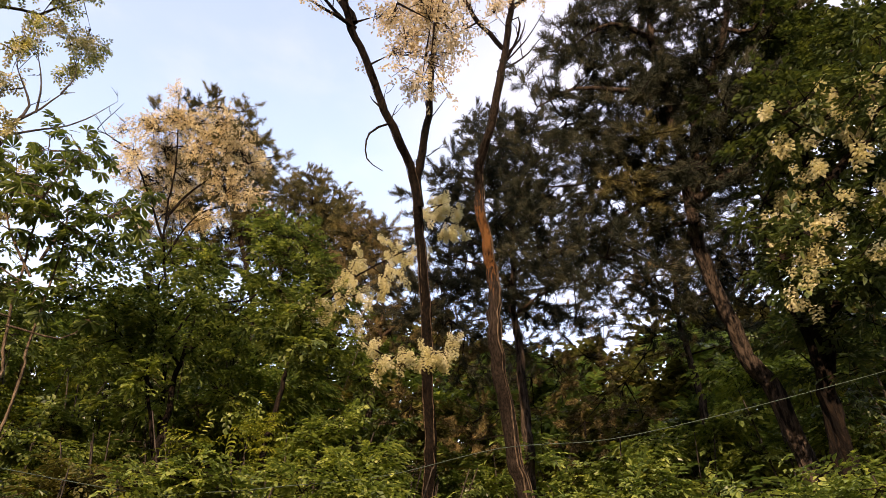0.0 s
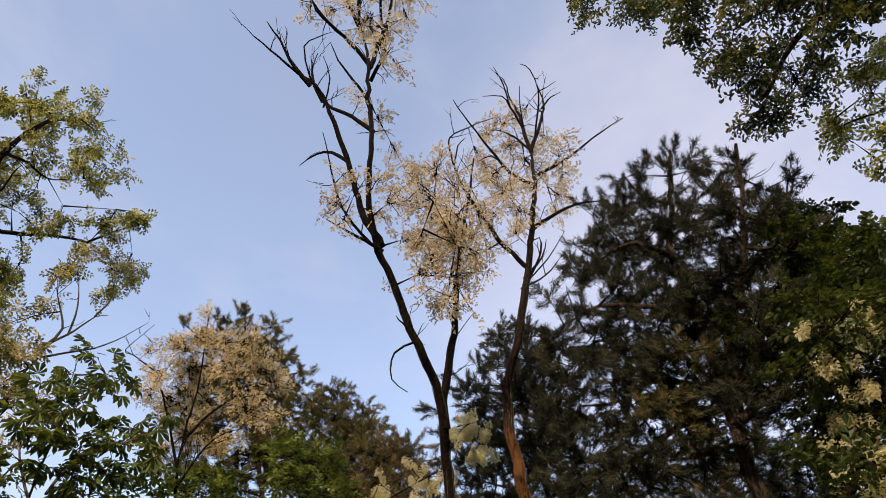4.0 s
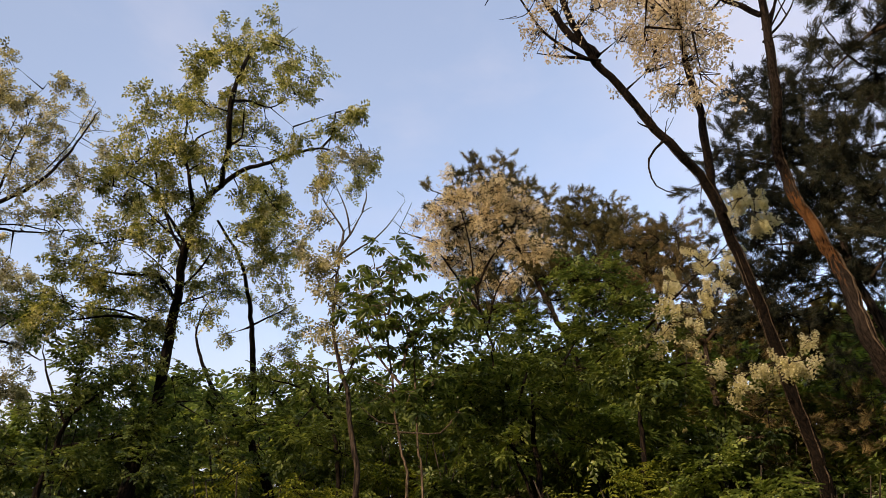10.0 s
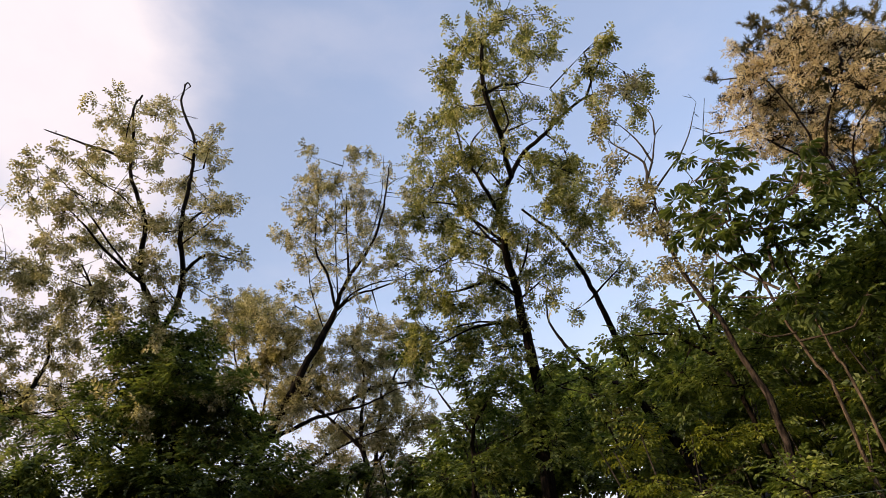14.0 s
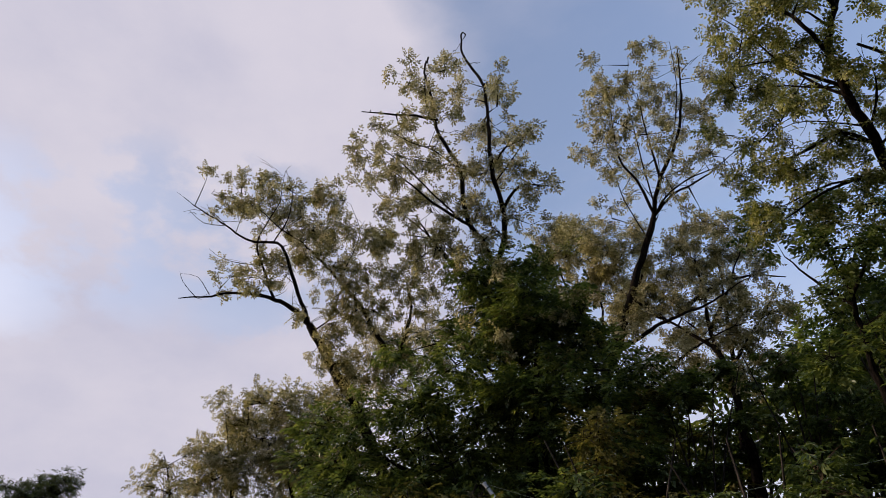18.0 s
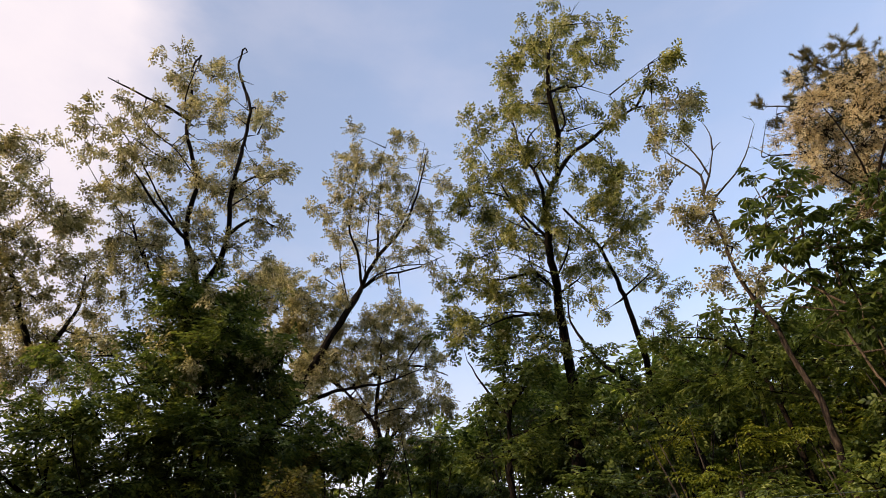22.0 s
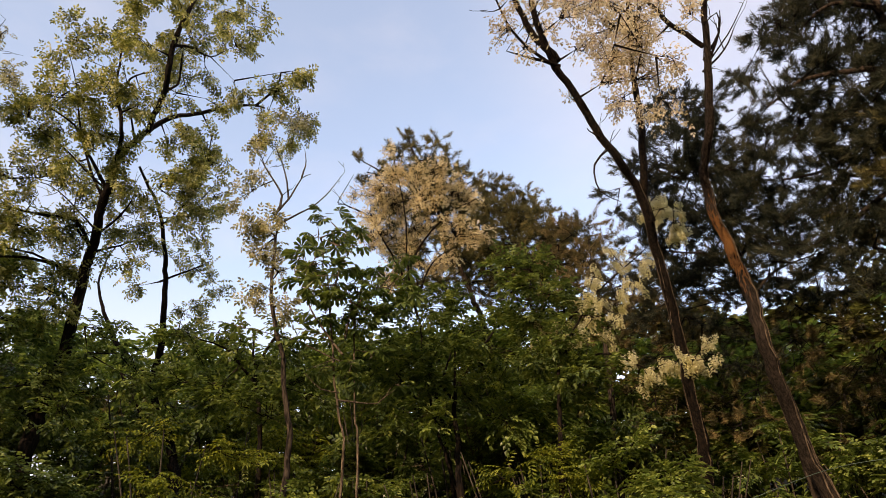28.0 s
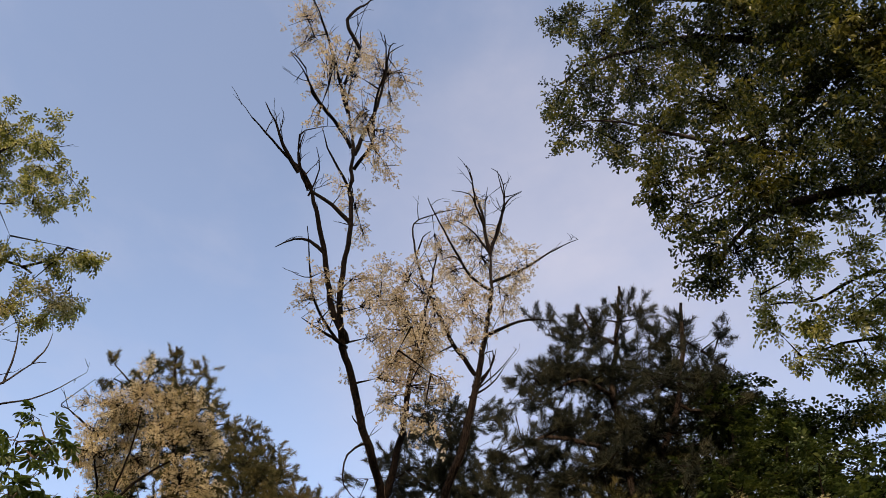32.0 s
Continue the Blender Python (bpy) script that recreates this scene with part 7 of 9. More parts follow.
clumps(bent_locust, [(-7.20, 4.94, 12.07, 0.40), (-6.87, 5.26, 12.03, 0.26), (-6.28, 5.83, 12.22, 0.38), (-7.80, 5.59, 12.65, 0.41), (-8.03, 6.06, 13.12, 0.32), (-7.17, 6.45, 12.78, 0.30), (-8.66, 5.25, 12.71, 0.34), (-8.53, 5.59, 12.43, 0.34), (-7.31, 5.48, 11.63, 0.30), (-7.58, 6.78, 12.80, 0.30), (-8.63, 5.34, 11.66, 0.30), (-8.18, 5.60, 11.68, 0.32), (-8.57, 6.75, 12.68, 0.34), (-7.52, 6.63, 11.64, 0.36), (-9.40, 5.37, 11.46, 0.36), (-9.29, 5.59, 11.80, 0.40), (-8.54, 6.09, 11.07, 0.42), (-7.61, 6.10, 10.64, 0.30), (-7.14, 6.69, 10.75, 0.30), (-8.92, 5.30, 10.50, 0.42), (-8.66, 5.62, 10.22, 0.33), (-8.64, 6.18, 10.64, 0.30), (-7.63, 6.59, 10.04, 0.33), (-8.12, 7.90, 11.17, 0.45)], density=0.50)
clumps(bent_locust, [(-10.20, 5.45, 10.90, 0.34), (-9.60, 5.92, 10.75, 0.44), (-8.81, 5.76, 9.77, 0.35), (-8.49, 6.45, 9.97, 0.35), (-8.99, 7.66, 11.07, 0.30), (-8.58, 8.36, 10.77, 0.36), (-10.31, 5.86, 10.31, 0.33), (-10.25, 6.58, 10.27, 0.30), (-8.81, 6.41, 9.65, 0.38), (-8.79, 6.84, 9.47, 0.31), (-8.52, 7.39, 10.05, 0.29), (-8.29, 7.93, 9.73, 0.27), (-10.20, 5.03, 9.30, 0.29), (-9.55, 5.66, 9.31, 0.36), (-10.20, 6.57, 10.00, 0.32), (-8.88, 6.52, 9.15, 0.31), (-9.13, 7.41, 9.50, 0.39), (-9.09, 8.16, 9.74, 0.40), (-9.88, 5.32, 8.38, 0.26), (-9.78, 6.01, 8.78, 0.28), (-9.53, 6.65, 8.64, 0.34), (-9.13, 6.94, 8.51, 0.41), (-9.51, 8.22, 9.34, 0.39), (-11.24, 5.88, 8.69, 0.37)], density=0.50)
clumps(bent_locust, [(-9.75, 5.78, 7.92, 0.34), (-9.36, 6.10, 8.01, 0.28), (-9.81, 7.11, 8.60, 0.34), (-9.45, 7.42, 8.24, 0.28), (-9.77, 5.53, 7.38, 0.37), (-10.74, 6.77, 8.38, 0.32), (-10.39, 7.36, 8.17, 0.29), (-9.73, 7.26, 8.12, 0.31)], density=0.50)
clumps(low_locust, [(-15.84, 2.79, 10.75, 0.49), (-15.32, 3.43, 10.45, 0.49), (-16.85, 3.54, 10.20, 0.41), (-15.42, 4.02, 9.74, 0.42), (-16.22, 5.16, 10.65, 0.50), (-16.62, 3.38, 9.49, 0.50), (-15.56, 3.72, 8.96, 0.43), (-15.78, 4.47, 9.52, 0.56), (-15.06, 5.39, 9.45, 0.47), (-16.01, 6.37, 10.03, 0.48), (-14.58, 6.55, 9.80, 0.39), (-15.40, 4.18, 8.27, 0.52), (-16.64, 4.94, 9.39, 0.62), (-15.04, 5.36, 8.86, 0.49), (-15.06, 6.37, 8.90, 0.47), (-14.97, 7.02, 9.07, 0.48), (-14.72, 4.19, 7.59, 0.41), (-15.13, 5.16, 8.16, 0.52), (-15.99, 6.01, 8.24, 0.54), (-16.19, 7.04, 8.66, 0.45), (-14.58, 6.89, 8.00, 0.41), (-15.71, 4.86, 7.21, 0.49), (-14.55, 5.16, 7.07, 0.37), (-15.10, 6.58, 7.67, 0.57)], density=0.59)
clumps(low_locust, [(-14.56, 7.02, 7.71, 0.44), (-15.76, 4.89, 6.65, 0.39), (-15.18, 5.10, 6.75, 0.37), (-14.93, 5.91, 6.61, 0.39), (-15.97, 7.13, 7.00, 0.58), (-15.45, 7.48, 7.37, 0.58)], density=0.59)
clumps(blossom_shrub, [(-18.72, -5.10, 7.42, 0.44), (-18.66, -4.23, 7.12, 0.50), (-19.16, -3.70, 7.12, 0.51), (-20.02, -3.33, 7.67, 0.51), (-20.31, -2.43, 7.99, 0.68), (-19.22, -5.34, 6.78, 0.55), (-18.77, -4.69, 6.34, 0.66), (-18.92, -3.81, 6.79, 0.48), (-19.65, -3.13, 6.99, 0.63), (-19.00, -2.44, 6.88, 0.48), (-19.20, -6.21, 6.16, 0.63), (-18.54, -5.31, 5.95, 0.56), (-19.20, -4.69, 5.94, 0.58), (-19.20, -4.12, 6.08, 0.55), (-19.34, -3.33, 6.22, 0.66), (-20.05, -2.89, 6.40, 0.71), (-20.23, -2.27, 6.35, 0.60), (-19.19, -6.56, 5.28, 0.63), (-19.08, -5.81, 5.67, 0.70), (-18.81, -5.03, 5.42, 0.49), (-18.93, -4.44, 5.57, 0.46), (-19.27, -3.52, 5.54, 0.57), (-20.13, -2.94, 5.85, 0.66), (-20.02, -2.37, 5.44, 0.68)], density=0.6)

dark_thicket = tree("broadleaf_tree", (-13.60, 2.37, 2.39), "dark leafy tree wrapped in climbers by the locust trunk", "tree", DARKLEAF, 37)
limb(dark_thicket, "trunk", 0.12, 0.014, [(-13.60, 2.37, 2.24), (-13.65, 2.02, 5.17), (-13.68, 1.80, 6.18), (-13.71, 1.59, 7.19), (-13.72, 1.45, 7.84)])
limb(dark_thicket, "limb", 0.05, 0.012, [(-13.69, 1.76, 6.39), (-13.71, 2.12, 7.33), (-13.74, 2.39, 7.89)])
clumps(dark_thicket, [(-13.30, 0.99, 7.80, 0.56), (-14.00, 1.80, 8.43, 0.55), (-13.52, 2.12, 8.31, 0.41), (-13.76, 1.43, 7.58, 0.45), (-14.34, 1.91, 7.89, 0.51), (-12.77, 2.49, 7.31, 0.54), (-13.41, 0.89, 6.99, 0.43), (-13.81, 1.56, 7.04, 0.57), (-12.93, 2.03, 6.86, 0.48), (-13.99, 2.50, 7.42, 0.44), (-13.58, 1.26, 6.66, 0.51), (-13.37, 1.90, 6.71, 0.49), (-13.14, 2.10, 6.56, 0.39), (-14.20, 3.17, 7.00, 0.61), (-13.03, 1.08, 5.68, 0.49), (-14.21, 1.74, 6.09, 0.52), (-13.97, 2.11, 6.17, 0.49), (-14.19, 2.63, 6.38, 0.40), (-13.76, 3.19, 6.39, 0.38), (-13.47, 1.53, 5.68, 0.50), (-13.75, 1.92, 5.86, 0.59), (-14.27, 2.40, 6.04, 0.50), (-12.77, 2.78, 5.55, 0.44), (-13.88, 3.67, 6.00, 0.45)], density=0.8, size=1.35)
clumps(dark_thicket, [(-14.19, 1.31, 7.30, 0.11), (-13.05, 1.32, 6.75, 0.08), (-13.81, 1.33, 7.06, 0.10), (-14.43, 1.64, 7.31, 0.11), (-13.30, 1.27, 7.15, 0.10), (-13.27, 1.83, 7.30, 0.10), (-13.95, 1.93, 7.31, 0.07), (-13.00, 1.56, 7.10, 0.07), (-14.18, 1.95, 7.44, 0.08), (-14.13, 2.11, 7.95, 0.05), (-14.38, 1.98, 8.30, 0.06), (-14.16, 2.23, 7.92, 0.05), (-13.79, 1.99, 7.68, 0.05), (-13.58, 2.07, 7.44, 0.04), (-13.68, 2.24, 7.49, 0.04), (-13.97, 1.11, 7.51, 0.06), (-14.52, 1.10, 7.87, 0.06), (-13.21, 0.90, 7.36, 0.07)], BLOSSOM, size=1.35)

climber_tree = tree("broadleaf_tree", (-3.53, 9.50, 1.42), "leafy green tree draped with climbing vine", "tree", LEAF_BRIGHT, 38)
limb(climber_tree, "trunk", 0.09, 0.014, [(-3.53, 9.50, 1.30), (-3.63, 9.57, 5.11), (-3.68, 9.60, 6.00), (-3.67, 9.64, 6.80)])
limb(climber_tree, "limb", 0.03, 0.01, [(-3.68, 9.60, 6.00), (-3.20, 9.86, 6.83), (-2.85, 10.05, 7.52)])
limb(climber_tree, "limb", 0.03, 0.01, [(-3.67, 9.59, 5.80), (-4.20, 9.38, 6.55), (-4.40, 9.29, 7.04)])
clumps(climber_tree, [(-4.43, 9.96, 8.05, 0.43), (-3.83, 9.71, 7.55, 0.31), (-4.31, 9.15, 6.94, 0.32), (-3.93, 10.16, 7.30, 0.46), (-3.46, 10.47, 7.50, 0.41), (-4.45, 8.86, 6.37, 0.34), (-4.10, 8.91, 6.25, 0.34), (-3.52, 9.59, 6.25, 0.36), (-3.34, 9.98, 6.59, 0.32), (-4.12, 8.89, 5.60, 0.26), (-3.88, 9.65, 6.10, 0.30), (-3.46, 9.74, 6.04, 0.31), (-3.12, 10.24, 6.19, 0.39), (-4.48, 8.67, 5.32, 0.28), (-3.87, 8.96, 5.39, 0.36), (-3.81, 9.54, 5.38, 0.33), (-3.11, 10.14, 5.54, 0.40), (-2.87, 9.97, 5.47, 0.35)], density=0.8)

leafy_tree = tree("broadleaf_tree", (-6.13, 8.83, 1.61), "small-leaved green tree beside the locust stems", "tree", DARKLEAF, 39)
limb(leafy_tree, "trunk", 0.07, 0.014, [(-6.13, 8.83, 1.48), (-6.54, 8.63, 5.10), (-6.72, 8.55, 5.95), (-6.89, 8.46, 7.00)])
limb(leafy_tree, "limb", 0.03, 0.01, [(-6.74, 8.53, 6.11), (-7.11, 8.12, 6.56), (-7.38, 7.75, 6.61)])
limb(leafy_tree, "limb", 0.03, 0.01, [(-6.78, 8.51, 6.35), (-6.56, 8.67, 7.06), (-6.48, 8.71, 7.49)])
clumps(leafy_tree, [(-7.81, 7.79, 6.84, 0.37), (-7.19, 7.99, 6.90, 0.33), (-6.68, 7.95, 6.58, 0.30), (-6.74, 9.16, 7.52, 0.29), (-7.84, 8.33, 6.61, 0.41), (-7.06, 8.39, 6.49, 0.32), (-6.45, 8.29, 6.38, 0.30), (-6.46, 8.86, 6.83, 0.39), (-7.81, 7.85, 6.01, 0.37), (-7.21, 8.16, 5.91, 0.36), (-7.04, 8.83, 6.04, 0.43), (-6.33, 8.37, 5.99, 0.28), (-6.46, 9.42, 6.52, 0.44), (-7.46, 8.29, 5.70, 0.38), (-6.63, 7.94, 5.51, 0.37), (-6.22, 8.19, 5.43, 0.38), (-6.61, 9.11, 5.99, 0.39), (-5.69, 8.98, 5.84, 0.35)], density=0.7)

edge_tree = tree("broadleaf_tree", (-10.14, 6.28, 1.95), "dark leafy tree at the foot of the crooked locust", "tree", DARKLEAF, 40)
limb(edge_tree, "trunk", 0.09, 0.014, [(-10.14, 6.28, 1.82), (-10.20, 6.33, 5.00), (-10.24, 6.36, 6.06), (-10.32, 6.31, 6.90)])
limb(edge_tree, "limb", 0.03, 0.01, [(-10.24, 6.36, 6.06), (-9.97, 6.81, 6.90), (-9.86, 6.98, 7.47)])
limb(edge_tree, "limb", 0.03, 0.01, [(-10.24, 6.35, 5.90), (-10.63, 6.04, 6.63), (-10.89, 5.92, 7.13)])
clumps(edge_tree, [(-11.14, 5.88, 7.79, 0.50), (-10.62, 6.66, 7.88, 0.39), (-10.44, 7.46, 7.87, 0.33), (-9.75, 5.84, 6.73, 0.39), (-9.65, 6.33, 6.67, 0.45), (-10.33, 7.30, 7.10, 0.33), (-9.06, 7.55, 6.90, 0.38), (-9.28, 8.45, 6.87, 0.33), (-10.24, 5.76, 6.06, 0.34), (-10.11, 6.28, 6.40, 0.32), (-10.29, 6.81, 6.54, 0.45), (-9.55, 7.17, 6.08, 0.44), (-9.38, 7.66, 6.37, 0.31), (-8.31, 7.69, 5.95, 0.37), (-8.99, 8.87, 6.43, 0.33), (-10.55, 6.20, 5.91, 0.31), (-9.71, 6.43, 5.51, 0.33), (-9.70, 7.08, 5.90, 0.38), (-9.64, 7.58, 5.77, 0.30), (-9.77, 8.18, 6.20, 0.38), (-8.11, 7.83, 5.40, 0.28), (-8.72, 9.27, 6.08, 0.31), (-10.66, 5.83, 5.21, 0.44), (-9.64, 5.85, 5.00, 0.29)], density=0.75)
clumps(edge_tree, [(-9.85, 6.49, 5.09, 0.39), (-10.02, 7.28, 5.51, 0.43), (-8.92, 7.10, 5.25, 0.40), (-9.11, 8.06, 5.37, 0.36), (-8.62, 8.52, 5.36, 0.33)], density=0.75)
clumps(far_pine, [(2.10, 12.66, 9.82, 0.54), (2.85, 12.63, 9.98, 0.71), (3.39, 11.76, 8.90, 0.49), (4.32, 12.35, 9.28, 0.53), (4.78, 12.39, 9.27, 0.49), (1.52, 12.67, 9.36, 0.60), (2.22, 12.15, 8.73, 0.54), (2.69, 11.83, 8.24, 0.55), (3.35, 11.43, 8.43, 0.45), (3.53, 11.61, 7.99, 0.59), (0.33, 13.29, 9.19, 0.60), (0.95, 11.76, 8.33, 0.44), (1.42, 13.09, 8.77, 0.68), (2.27, 12.61, 8.40, 0.57), (2.68, 12.67, 8.03, 0.53), (3.04, 11.46, 7.67, 0.61), (3.81, 12.15, 7.59, 0.52), (-0.10, 12.03, 7.96, 0.63), (0.80, 12.76, 7.94, 0.46), (1.39, 12.90, 7.98, 0.66), (2.16, 12.67, 7.53, 0.50), (2.30, 12.34, 7.27, 0.66), (3.15, 12.73, 7.54, 0.57), (3.70, 11.48, 7.07, 0.42)], density=0.38)
clumps(far_pine, [(-0.79, 11.93, 7.05, 0.50), (-0.06, 13.08, 7.44, 0.61), (0.31, 11.79, 7.09, 0.39), (1.00, 12.33, 6.93, 0.50), (1.64, 12.26, 6.83, 0.58), (2.57, 12.85, 7.12, 0.65), (2.89, 11.95, 6.38, 0.62), (3.26, 12.18, 6.54, 0.50), (-0.76, 12.48, 6.64, 0.44), (-0.19, 12.46, 6.32, 0.48), (0.80, 12.43, 6.34, 0.48), (1.18, 12.39, 6.32, 0.57), (1.91, 12.51, 6.55, 0.46), (2.53, 12.13, 5.99, 0.43), (3.06, 11.99, 5.95, 0.48), (3.93, 12.58, 6.28, 0.45), (-1.25, 13.20, 6.19, 0.56), (-0.54, 12.08, 5.67, 0.48), (0.45, 13.21, 6.39, 0.62), (0.55, 11.73, 5.55, 0.57), (1.43, 12.15, 5.63, 0.52), (2.28, 12.94, 5.90, 0.48), (2.43, 11.72, 5.40, 0.41), (3.17, 12.37, 5.56, 0.45)], density=0.38)
clumps(far_pine, [(-0.08, 12.81, 8.34, 0.53), (0.39, 12.79, 8.44, 0.53), (2.15, 12.03, 7.80, 0.59), (3.12, 12.70, 7.74, 0.61), (-0.50, 12.41, 6.60, 0.49), (0.88, 11.95, 6.23, 0.50), (2.44, 12.86, 7.12, 0.47), (3.58, 12.64, 6.58, 0.57)], NEEDLE_BROWN, density=0.38)
clumps(right_locust, [(3.46, 5.11, 6.73, 0.27), (3.51, 4.73, 6.10, 0.26), (4.16, 5.15, 6.82, 0.21), (4.25, 4.75, 6.32, 0.23), (5.27, 5.36, 7.16, 0.35), (3.46, 5.13, 6.34, 0.28), (4.08, 5.41, 6.72, 0.26), (3.98, 4.93, 6.09, 0.22), (4.45, 5.02, 6.24, 0.22), (3.16, 5.42, 6.11, 0.23), (3.49, 5.28, 6.11, 0.20), (4.32, 5.82, 6.50, 0.31), (4.45, 5.79, 6.34, 0.29), (4.67, 5.49, 6.09, 0.21), (4.05, 6.49, 6.80, 0.23), (4.35, 6.25, 6.68, 0.32), (4.06, 5.70, 5.87, 0.20), (4.70, 5.99, 6.10, 0.28), (3.54, 6.30, 6.09, 0.27), (3.89, 6.29, 6.18, 0.24), (3.73, 5.44, 5.42, 0.25), (4.65, 6.23, 5.91, 0.32), (4.64, 5.77, 5.62, 0.26), (3.08, 5.61, 5.26, 0.20)], LEAF_SHADED, density=0.5)
clumps(right_locust, [(3.27, 5.35, 4.95, 0.17), (3.86, 5.69, 5.26, 0.23), (4.29, 6.02, 5.40, 0.29), (3.19, 6.03, 5.22, 0.18), (3.51, 6.01, 5.07, 0.28), (4.00, 6.45, 5.34, 0.21), (3.72, 5.68, 4.83, 0.25), (3.78, 5.28, 4.59, 0.23)], LEAF_SHADED, density=0.5)
clumps(right_locust, [(4.68, 5.23, 7.91, 0.32), (4.22, 4.58, 6.72, 0.31), (4.70, 5.45, 7.49, 0.25), (4.71, 5.27, 7.17, 0.34), (3.59, 5.12, 6.37, 0.30), (3.82, 4.75, 6.05, 0.26), (4.63, 5.33, 6.77, 0.24)], LEAF_SHADED, density=0.5)
clumps(right_locust, [(4.28, 6.01, 7.41, 0.07), (3.90, 5.71, 7.10, 0.05), (4.00, 5.82, 6.85, 0.06), (4.66, 5.71, 7.33, 0.06), (4.02, 5.24, 6.59, 0.04), (3.63, 4.84, 6.27, 0.04), (4.66, 5.29, 6.71, 0.05), (4.69, 5.42, 6.46, 0.04), (4.05, 4.74, 5.90, 0.03), (3.33, 5.24, 5.84, 0.06), (4.23, 5.95, 6.60, 0.06), (3.43, 5.07, 5.52, 0.05), (3.87, 4.99, 5.70, 0.04), (4.41, 5.66, 6.60, 0.04), (4.74, 5.92, 6.83, 0.05), (3.88, 6.21, 6.20, 0.05), (3.74, 6.07, 6.08, 0.05), (3.94, 6.32, 6.36, 0.05), (3.69, 5.67, 5.58, 0.03), (3.74, 5.27, 5.35, 0.03), (4.28, 6.18, 6.11, 0.03), (4.29, 5.19, 5.47, 0.05), (4.45, 5.78, 5.65, 0.05), (4.36, 5.46, 5.66, 0.04)], BLOSSOM)
clumps(right_locust, [(3.70, 6.07, 5.46, 0.06), (3.45, 5.71, 5.03, 0.04), (3.48, 5.75, 4.93, 0.05), (3.95, 5.76, 5.17, 0.04), (4.44, 6.42, 5.56, 0.04), (3.73, 5.19, 4.73, 0.04)], BLOSSOM)
clumps(green_tree, [(4.21, 5.38, 8.65, 0.33), (4.46, 5.37, 8.64, 0.32), (4.07, 5.60, 8.24, 0.26), (4.02, 5.04, 7.48, 0.21), (4.81, 5.26, 7.84, 0.24), (3.59, 5.62, 7.39, 0.27), (4.55, 6.08, 7.95, 0.30), (4.03, 5.06, 6.90, 0.22), (4.93, 5.66, 7.44, 0.28), (4.48, 4.83, 6.42, 0.28), (4.04, 5.90, 7.37, 0.22), (4.06, 5.59, 6.89, 0.25), (4.49, 5.47, 6.99, 0.27), (4.84, 5.67, 7.02, 0.31), (5.15, 5.64, 7.04, 0.23), (3.45, 5.40, 6.46, 0.20), (4.43, 6.31, 7.30, 0.22), (4.41, 5.98, 6.86, 0.23), (4.21, 5.17, 6.19, 0.23), (4.97, 5.65, 6.81, 0.26)], density=0.5, size=0.8)
clumps(reaching_locust, [(-15.57, -2.79, 7.63, 0.37), (-15.72, -2.09, 8.08, 0.36), (-16.68, -1.32, 8.11, 0.57), (-17.19, -1.02, 8.33, 0.44), (-15.93, 0.08, 7.89, 0.44), (-16.54, -2.21, 7.70, 0.48), (-16.51, -1.39, 7.48, 0.52), (-16.81, -0.67, 7.87, 0.53), (-17.41, 0.02, 7.88, 0.45), (-16.26, -2.22, 7.06, 0.51), (-16.71, -1.56, 7.26, 0.48), (-16.63, -0.97, 6.87, 0.44), (-15.99, -0.46, 6.98, 0.40)], density=0.59)

bank_tree = tree("broadleaf_tree", (-13.40, -0.03, 2.31), "dense dark green bush hiding the trunks on the bank", "tree", DARKLEAF, 41)
limb(bank_tree, "trunk", 0.1, 0.014, [(-13.40, -0.03, 2.16), (-13.40, -0.12, 3.43), (-13.40, -0.23, 4.34), (-13.40, -0.31, 4.93)])
limb(bank_tree, "limb", 0.04, 0.01, [(-13.40, -0.21, 4.13), (-13.30, -1.20, 4.66), (-13.20, -1.67, 4.80)])
limb(bank_tree, "limb", 0.04, 0.01, [(-13.40, -0.21, 4.13), (-13.26, 0.96, 4.96), (-13.07, 1.74, 5.15)])
clumps(bank_tree, [(-12.79, -1.96, 4.98, 0.44), (-12.80, -1.29, 5.16, 0.40), (-12.63, -0.74, 5.13, 0.47), (-12.89, -0.24, 5.14, 0.41), (-13.49, -2.17, 5.00, 0.50), (-12.62, -1.48, 4.59, 0.44), (-12.94, -1.05, 4.66, 0.33), (-13.51, -0.24, 4.83, 0.38), (-12.85, 0.25, 4.72, 0.35), (-13.10, 0.77, 5.07, 0.51), (-12.89, 1.36, 4.69, 0.34), (-13.47, -2.42, 4.33, 0.47), (-12.66, -1.81, 4.07, 0.48), (-14.11, -1.52, 4.72, 0.50), (-13.53, -0.85, 4.40, 0.44), (-13.74, -0.35, 4.73, 0.37), (-13.48, 0.27, 4.40, 0.42), (-13.36, 0.94, 4.48, 0.51), (-14.07, 1.56, 4.77, 0.39), (-13.90, 1.89, 4.87, 0.54), (-13.77, -2.00, 3.91, 0.37), (-12.57, -1.44, 3.90, 0.48), (-13.51, -1.01, 3.89, 0.46), (-14.09, -0.60, 3.98, 0.55)], density=0.7)
clumps(bank_tree, [(-13.62, -0.13, 4.06, 0.49), (-13.41, 0.59, 4.05, 0.42), (-13.58, 1.28, 4.16, 0.38), (-12.78, 1.64, 4.00, 0.49), (-13.59, 2.20, 3.94, 0.42), (-13.52, 3.03, 4.02, 0.50)], density=0.7)
